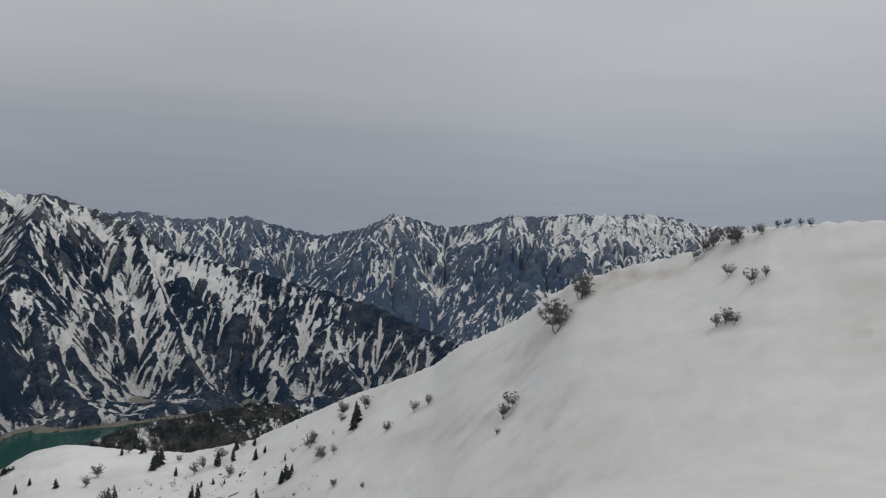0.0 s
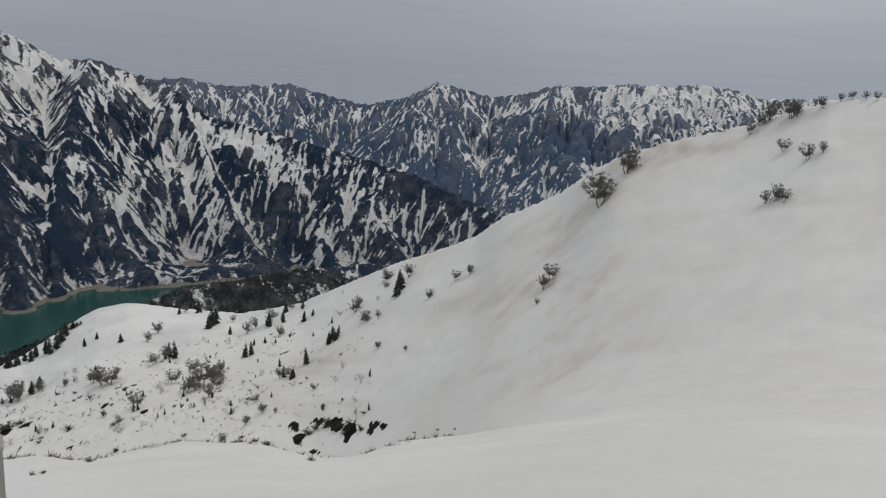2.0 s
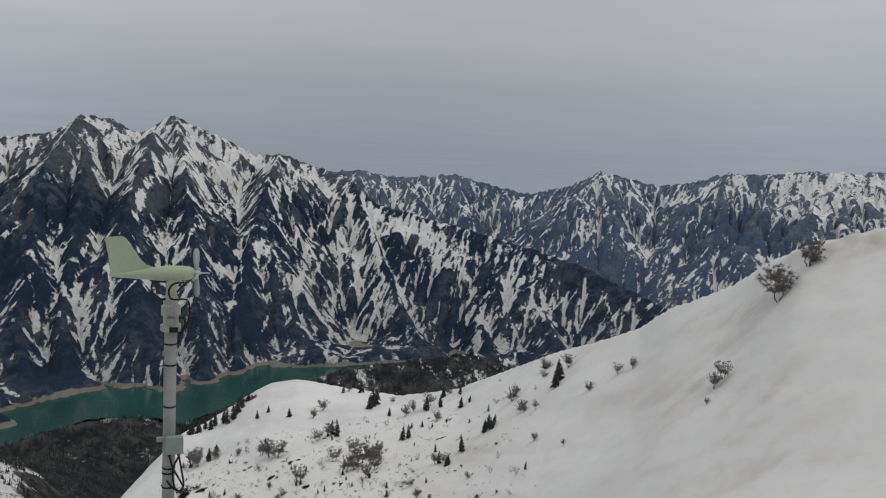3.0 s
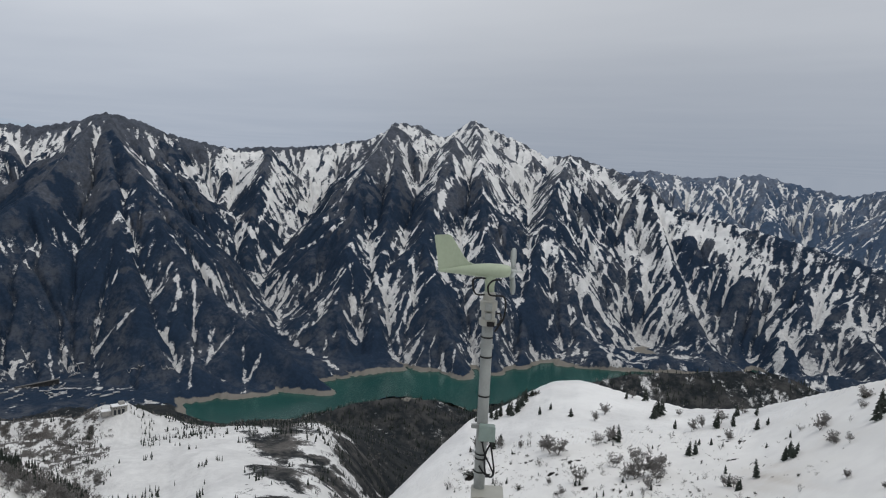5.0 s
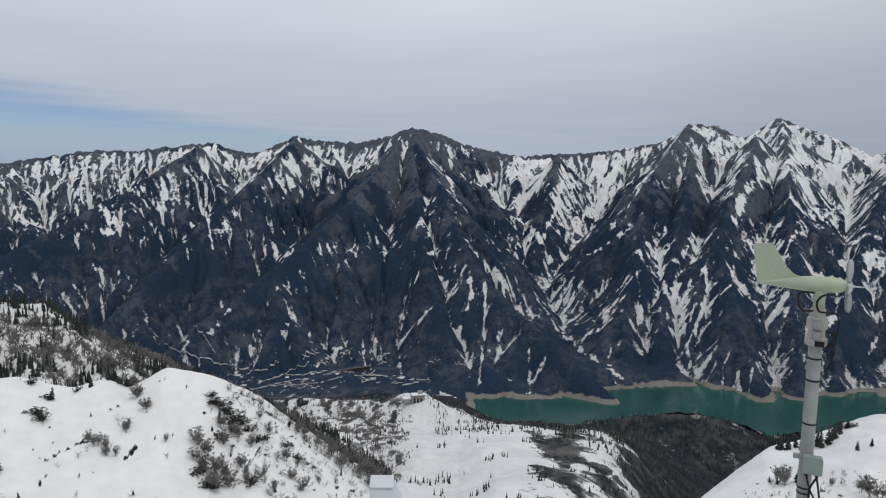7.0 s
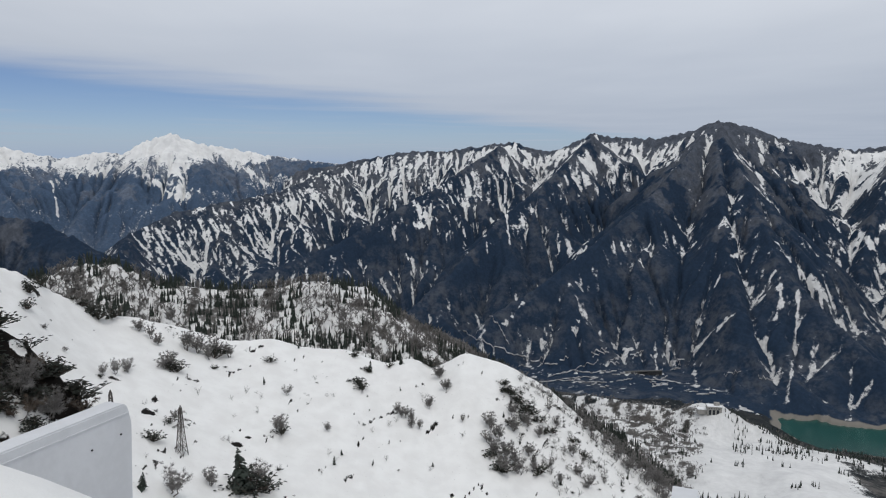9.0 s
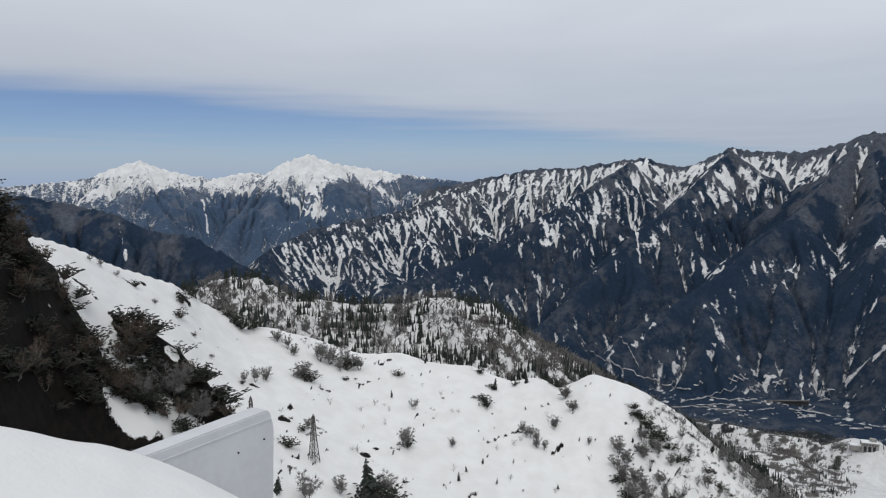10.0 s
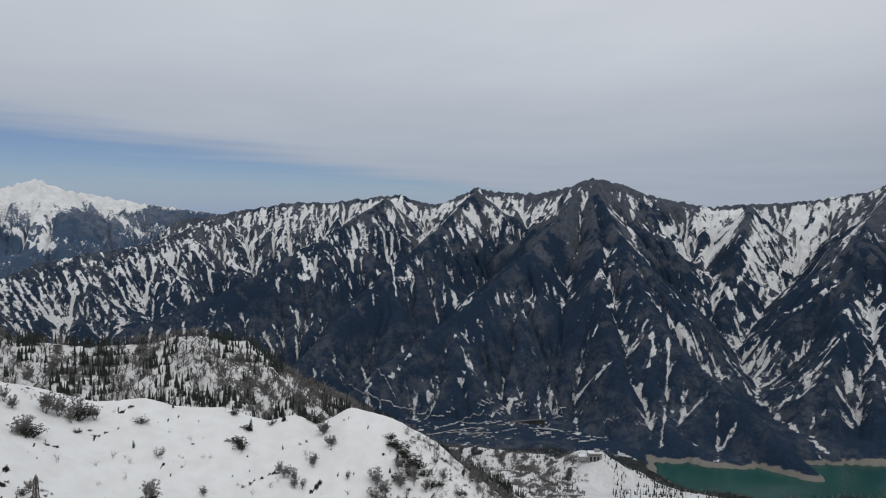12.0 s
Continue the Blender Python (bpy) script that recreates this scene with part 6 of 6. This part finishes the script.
# ---- parapet wall, end post ----
def white_wall():
    """A pale wall standing in the snow below the terrace, its free end cut off at the top corner."""
    eye = Vector((-ARM, 0, 0))
    a, b = eye + Vector(spot_at(106.75, 0, 10.0)), eye + Vector(spot_at(126, 0, 7.9))
    run = (b - a)
    length = run.length
    run.normalize()
    out = Vector((run.y, -run.x, 0))
    if out.dot(a) < 0:
        out = -out
    top, thick = 10.0 * math.tan(radians(-17.75)), 0.30
    root = thing("parapet_wall", "pale grey rendered wall with a cut top corner rising from the snow", "wall")
    rim = [(0.04, top - 2.6), (-0.02, top - 0.9), (-0.045, top - 0.30), (0.0, top - 0.10), (0.035, top - 0.02), (0.09, top), (length, top), (length, top - 2.6)]
    vs = [a + run * u + out * o + Vector((0, 0, z)) for o in (0, thick) for u, z in rim]
    n = len(rim)
    fs = [tuple(range(n)), tuple(reversed(range(n, 2 * n)))] + [(i, n + i, n + (i + 1) % n, (i + 1) % n) for i in range(n)]
    bm = bmesh.new()
    bv = [bm.verts.new(v) for v in vs]
    for f in fs:
        bm.faces.new([bv[i] for i in f])
    bmesh.ops.recalc_face_normals(bm, faces=bm.faces[:])
    bmesh.ops.bevel(bm, geom=[e for e in bm.edges], offset=0.018, segments=2, affect="EDGES")
    part("wall_slab", bm, RENDER, root)
    lip = [(0.02, top - 0.135), (0.02, top - 0.12), (length, top - 0.12), (length, top - 0.135)]
    vs = [a + run * u - out * o + Vector((0, 0, z)) for o in (0.0, 0.012) for u, z in lip]
    part("drip_edge", (vs, [(0, 1, 2, 3), (7, 6, 5, 4), (0, 4, 5, 1), (1, 5, 6, 2), (2, 6, 7, 3), (3, 7, 4, 0)]), RENDER, root)
    for u, z in ((0.62, top - 0.42), (0.16, top - 0.38), (0.9, top - 1.0)):
        bolt = part("bolt", lathe([(0.012, 0), (0.012, 0.012), (0.006, 0.016)], 10), BLACK, root, "small dark anchor hole")
        bolt.matrix_basis = Matrix.Translation(a + run * u - out * 0.002 + Vector((0, 0, z))) @ (-out).to_track_quat("Z", "Y").to_matrix().to_4x4()
    return root


RENDER = plain("pale_grey_render", (0.60, 0.61, 0.63), 0.8, vary=0.05, scale=1.2, bump=0.15)
white_wall()


def end_post():
    p = Vector((-0.3, 0.2, 0)) + Vector(spot_at(64.3, -24.7, 9.0))
    root = thing("wall_post", "pale grey splayed wall end below the terrace", "post", Matrix.Translation(p) @ Matrix.Rotation(radians(62), 4, "Z"))
    vs = [(-0.16, -0.10, 0), (0.13, -0.10, 0), (0.13, 0.25, 0), (-0.16, 0.25, 0), (-0.20, -0.14, -2.0), (1.0, -0.14, -2.0), (1.0, 0.3, -2.0), (-0.20, 0.3, -2.0)]
    bm = bmesh.new()
    bv = [bm.verts.new(v) for v in vs]
    for f in ((0, 1, 2, 3), (7, 6, 5, 4), (4, 5, 1, 0), (5, 6, 2, 1), (6, 7, 3, 2), (7, 4, 0, 3)):
        bm.faces.new([bv[i] for i in f])
    bmesh.ops.bevel(bm, geom=bm.edges[:], offset=0.012, segments=2, affect="EDGES")
    part("post_block", bm, RENDER, root)
    part("cap", box_bm(0.31, 0.37, 0.02, (-0.015, 0.075, 0.014), 0.006), RENDER, root)


end_post()


# ---- power pylons ----
def pylon(place, height, turn):
    root = thing("power_pylon", "brown steel lattice pylon standing on the snow slope", "pylon", Matrix.Translation(place) @ Matrix.Rotation(radians(turn), 4, "Z") @ Matrix.Scale(height, 4), "power pylons")
    levels = [(0.0, 0.085), (0.16, 0.070), (0.31, 0.058), (0.45, 0.047), (0.57, 0.039), (0.68, 0.033), (0.78, 0.028), (0.87, 0.023), (0.95, 0.016)]
    legs = [[(sx * w, sy * w, z) for z, w in levels] for sx, sy in ((1, 1), (-1, 1), (-1, -1), (1, -1))]
    for leg in legs:
        part("leg", tubes([(a, b, 0.0085, 0.0075) for a, b in zip([(leg[0][0], leg[0][1], -0.05)] + leg, leg)], 4), PYLON_STEEL, root)
    braces = []
    for i in range(4):
        a, b = legs[i], legs[(i + 1) % 4]
        for k in range(len(levels) - 1):
            braces += [(a[k], b[k + 1], 0.005, 0.005), (b[k], a[k + 1], 0.005, 0.005), (a[k + 1], b[k + 1], 0.0045, 0.0045)]
    part("bracing", tubes(braces, 3), PYLON_STEEL, root, "crossed lattice bracing")
    part("peak", tubes([((0, 0, 0.93), (0, 0, 1.0), 0.007, 0.004)] + [(leg[-1], (0, 0, 1.0), 0.004, 0.004) for leg in legs], 3), PYLON_STEEL, root)
    for z, reach in ((0.86, 0.13), (0.70, 0.24), (0.56, 0.14)):
        for s in (-1, 1):
            arm = part("cross_arm", tubes([((s * 0.03, 0.03, z), (s * reach, 0, z + 0.005), 0.004, 0.003), ((s * 0.03, -0.03, z), (s * reach, 0, z + 0.005), 0.004, 0.003), ((s * 0.03, 0, z + 0.05), (s * reach, 0, z + 0.005), 0.004, 0.003)], 3), PYLON_STEEL, root)
            part("insulator", tubes([((s * reach, 0, z + 0.003), (s * reach, 0, z - 0.035), 0.005, 0.005)], 5), BLADE, arm)


PYLON_STEEL = plain("weathered_pylon_steel", (0.085, 0.075, 0.068), 0.65, 0.2, vary=0.2, scale=1)
place, r = spot(103.4, -22.0)
pylon(place, r * (math.tan(radians(21.8)) - math.tan(radians(18.3))), 70)
place, r = spot(108.2, -20.4)
pylon(place, r * (math.tan(radians(20.2)) - math.tan(radians(16.5))), 35)


# ---- woods in the middle distance ----
GREY_WOOD = plain("grey_bare_wood", (0.17, 0.16, 0.152), 0.9, vary=0.25, scale=0.05)


def rough_fir(rng, verts, faces, p, h):
    """A small far-off fir: stacked ragged cones."""
    w = h * rng.uniform(0.11, 0.2)
    for lo, hi, wide in ((0.05, 0.5, 1.0), (0.28, 0.75, 0.72), (0.55, 1.0, 0.45)):
        k = len(verts)
        a0 = rng.uniform(0, 6.28)
        for i in range(5):
            a = a0 + i * 1.2566
            r = w * wide * rng.uniform(0.6, 1.25)
            verts.append((p[0] + r * math.cos(a), p[1] + r * math.sin(a), p[2] + h * (lo + rng.uniform(-0.05, 0.05))))
        verts.append((p[0], p[1], p[2] + h * hi))
        faces += [(k + i, k + (i + 1) % 5, k + 5) for i in range(5)]


def rough_bare(rng, segs, p, h):
    """A small far-off leafless tree: a stem and upswept limbs."""
    p = Vector(p)
    top = p + Vector((rng.uniform(-0.15, 0.15) * h, rng.uniform(-0.15, 0.15) * h, h * 0.75))
    segs.append((p - Vector((0, 0, 0.4)), top, 0.035 * h, 0.03 * h))
    for i in range(5):
        a, t = rng.uniform(0, 6.28), rng.uniform(0.3, 1.0)
        q = p.lerp(top, t)
        e = q + Vector((math.cos(a) * 0.32 * h, math.sin(a) * 0.32 * h, rng.uniform(0.15, 0.4) * h))
        segs.append((q, e, 0.04 * h, 0.02 * h))


def wood(mask, count, seed, size, share, clump, keep=lambda az, r, n: True):
    """Places for trees over the cells of the middle distance that mask marks: firs and bare trees."""
    rng = random.Random(seed)
    rows, cols = np.nonzero(mask[:, : int((mid["az"][0] < 131).sum())])
    weight = mid["r"][rows, cols] * np.gradient(mid["r"][:, 0])[rows]
    cum = np.cumsum(weight) / weight.sum()
    firs, firs_f, bare = [], [], []
    picks = np.searchsorted(cum, [rng.random() for _ in range(count)])
    clumps = cloudy(mid["x"][rows[picks], cols[picks]] / clump, mid["y"][rows[picks], cols[picks]] / clump, seed, 3)
    for k, n in zip(picks.tolist(), clumps.tolist()):
        i, j = rows[k], cols[k]
        x_, y_, z_ = mid["x"][i, j] + rng.uniform(-2, 2), mid["y"][i, j] + rng.uniform(-2, 2), mid["z"][i, j] - 0.5
        if not keep(mid["az"][i, j], mid["r"][i, j], n):
            continue
        h = rng.uniform(*size)
        if n + rng.uniform(-0.15, 0.15) > share:
            rough_fir(rng, firs, firs_f, (x_, y_, z_), h)
        else:
            rough_bare(rng, bare, (x_, y_, z_), h * 0.8)
    return (firs, firs_f), tubes(bare, 3, False)


def plant(firs, bare, fir_label, bare_label):
    if firs[0]:
        tagged(new("fir_wood", mesh_of("fir_wood", *firs, NEEDLES)), fir_label, "trees", kind="stuff")
    if bare[0]:
        tagged(new("bare_wood", mesh_of("bare_wood", *bare, GREY_WOOD)), bare_label, "trees", kind="stuff")


plant(*wood(hill & (mid["r"] < 1010), 12000, 5, (6, 18), 0.03, 60), "dark firs covering a snowy wooded hill", "grey leafless trees covering a snowy wooded hill")
plateau = floor & (mid["r"] > 700) & (mid["r"] < 1650) & (mid["az"] > 43.9) & (mid["az"] < 84.9)


def on_plateau(az, r, n):
    if az > 60.9 + 3 * n:
        return False
    if 44.9 < az < 61.8 and 1130 < r < 1500:
        return n > -0.1 and not (59.9 < az < 61.9 and r < 1290)
    return n > 0.34


plant(*wood(plateau, 7000, 6, (6, 11), 0.02, 45, on_plateau), "scattered small dark firs on a snowy plateau", "grey leafless wood on a snowy plateau")
plant(*wood(plateau & station_wood & (mid["az"] < 79.8), 4200, 16, (6, 10), 0.42, 45), "few dark firs beside the station", "dense grey leafless wood beside the station")
shore_wood = (mid["which"] == MASSIFS.index("shore_wood")) | hum
plant(*wood(shore_wood, 2800, 8, (9, 17), -0.3, 80), "dark fir wood along the lake shore", "grey leafless trees along the lake shore")
gorge_sides = floor & (np.abs(mid["az"] - 40.8) < 7) & (mid["r"] < 1900) & (mid["r"] > 520)
plant(*wood(gorge_sides, 1100, 9, (6, 11), -0.05, 60), "dark firs on the sides of a gorge", "grey leafless trees on the sides of a gorge")

# ---- station building on the plateau ----
CONCRETE = plain("weathered_concrete", (0.30, 0.29, 0.27), 0.85, vary=0.15, scale=0.3)
ROAD = plain("dirty_road_snow", (0.34, 0.34, 0.345), 0.9, vary=0.6, scale=0.06)
ROOF_SNOW = plain("roof_snow", (0.76, 0.77, 0.78), 0.8, vary=0.04, scale=0.5)
DARK_GLASS = plain("dark_window_glass", (0.02, 0.024, 0.03), 0.15, vary=0.1, scale=1)


def station():
    az, r = 61.49, 1302.0
    base = Vector(spot_at(az, 0, r)) + Vector((0, 0, float(height_on(mid, np.array([az]), np.array([r]))[0]) - 1))
    root = thing("station_building", "grey concrete ropeway station with dark openings and snow on its roof", "building", Matrix.Translation(base) @ Matrix.Rotation(radians(az + 12), 4, "Z"))
    part("wall", box_bm(24, 16, 15, (0, 0, 7.5), 0.3), CONCRETE, root)
    part("roof", box_bm(25.5, 17.5, 1.2, (0, 0, 15.6), 0.3), CONCRETE, root, "flat overhanging roof")
    part("roof_snow", box_bm(24, 16, 0.8, (0, 0, 16.6), 0.3), ROOF_SNOW, root)
    annex = part("annex", box_bm(16, 12, 8, (-19, 4, 4), 0.3), CONCRETE, root)
    part("annex_snow", box_bm(16.4, 12.4, 1.2, (-19, 4, 8.6), 0.4), ROOF_SNOW, annex)
    part("tower", box_bm(9, 8, 5, (5, 2, 19), 0.3), CONCRETE, root)
    for x_ in (-7.5, -1.0, 5.5):
        w = part("window", box_bm(4.2, 0.5, 9, (x_, -8.1, 6.8), 0.1), DARK_GLASS, root, "tall dark opening")
        part("frame", box_bm(4.8, 0.4, 0.5, (x_, -8.3, 11.5), 0.08), CONCRETE, w)
    for x_ in (-9, -5, -1, 3, 7):
        part("window", box_bm(2.2, 0.4, 1.4, (x_, -8.05, 13.2), 0.05), DARK_GLASS, root)
    part("door", box_bm(2.4, 0.4, 3.2, (9.6, -8.05, 2.6), 0.05), DARK_GLASS, root)


station()


# ---- works road and gallery across the valley ----
def works_road(nodes, wide):
    pts = []
    for (a0, e0), (a1, e1) in zip(nodes, nodes[1:]):
        for k in range(8):
            pts.append(valley_place(a0 + (a1 - a0) * k / 8, e0 + (e1 - e0) * k / 8) + Vector((0, 0, 2.5)))
    vs, fs = [], []
    for k, p in enumerate(pts):
        vs += [p + Vector((0, 0, wide / 2)), p - Vector((0, 0, wide / 2)) - p.normalized() * wide * 0.8, p - Vector((0, 0, wide)) + p.normalized() * 4]
        if k:
            b = 3 * (k - 1)
            fs += [(b, b + 1, b + 4, b + 3), (b + 1, b + 2, b + 5, b + 4), (b + 2, b, b + 3, b + 5)]
    tagged(new("works_road", mesh_of("works_road", vs, fs, ROAD)), "snow-covered works road cut across a wooded mountain side", "road", kind="structure")


for nodes, wide in (([(81.12, -13.69), (79.38, -14.7), (77.53, -15.3), (75.28, -16.01), (73.23, -16.22)], 7), ([(74.25, -17.02), (72.2, -16.42), (70.77, -16.52), (69.54, -16.22)], 6),
                    ([(74.05, -17.33), (71.79, -16.92), (70.15, -16.82)], 5), ([(73.02, -16.72), (71.38, -16.11), (70.15, -15.71)], 5), ([(75.28, -17.53), (73.43, -17.23), (71.18, -17.23), (69.33, -17.13)], 5),
                    ([(78.97, -12.47), (78.15, -13.38), (77.33, -15)], 9), ([(66.66, -16.72), (65.02, -16.62), (63.79, -16.72)], 6)):
    works_road(nodes, wide * 0.55)
rng = random.Random(61)
for i in range(34):
    a, e = rng.gauss(69.0, 3.6), rng.uniform(-17.6, -14.6)
    run, rise = rng.uniform(0.3, 1.5), rng.uniform(-0.05, 0.5)
    works_road([(a, e), (a - run * 0.5, e + rise * 0.6 + rng.uniform(-0.1, 0.1)), (a - run, e + rise)], rng.uniform(2.0, 5.0))


# a darker grey than the station's concrete
DARK_CONCRETE = plain("dark_grey_concrete", (0.10, 0.10, 0.10), 0.9, vary=0.25, scale=0.2)


def gallery():
    a, b = valley_place(68.1, -16.2), valley_place(65.4, -16.2)
    run = b - a
    m = Matrix.Translation((a + b) / 2 - ((a + b) / 2).normalized() * 12) @ Matrix.Rotation(math.atan2(run.y, run.x), 4, "Z")
    root = thing("avalanche_gallery", "long grey concrete road gallery on pillars below a dark mountain side", "gallery", m)
    n = run.length
    part("roof_slab", box_bm(n, 10, 2.2, (0, 0, 9), 0.2), DARK_CONCRETE, root)
    part("back_wall", box_bm(n, 1, 16, (0, 5, 0), 0.1), DARK_CONCRETE, root)
    first = part("pillar", box_bm(2.2, 2.2, 18, (0, 0, 0), 0.2), DARK_CONCRETE, root)
    first.location = (-n / 2 + 3, -4, -0.5)
    for k in range(1, 9):
        p = first.copy()
        scene.collection.objects.link(p)
        p.location = (-n / 2 + 3 + k * (n - 6) / 8, -4, -0.5)


gallery()


# ---- the terrace underfoot ----
def terrace():
    root = thing("terrace", "grey concrete viewing terrace slab on a short pier", "terrace")
    part("deck", box_bm(3.6, 3.6, 0.22, (0, 0, -1.71), 0.02), CONCRETE, root)
    part("pier", box_bm(2.2, 2.2, 1.6, (0, 0, -2.6), 0.02), CONCRETE, root)
    for k in range(4):
        ob = part("edge_trim", box_bm(3.64, 0.04, 0.10, (0, -1.82, -1.68), 0.008), STEEL, root)
        ob.matrix_basis = Matrix.Rotation(radians(90 * k), 4, "Z")


terrace()
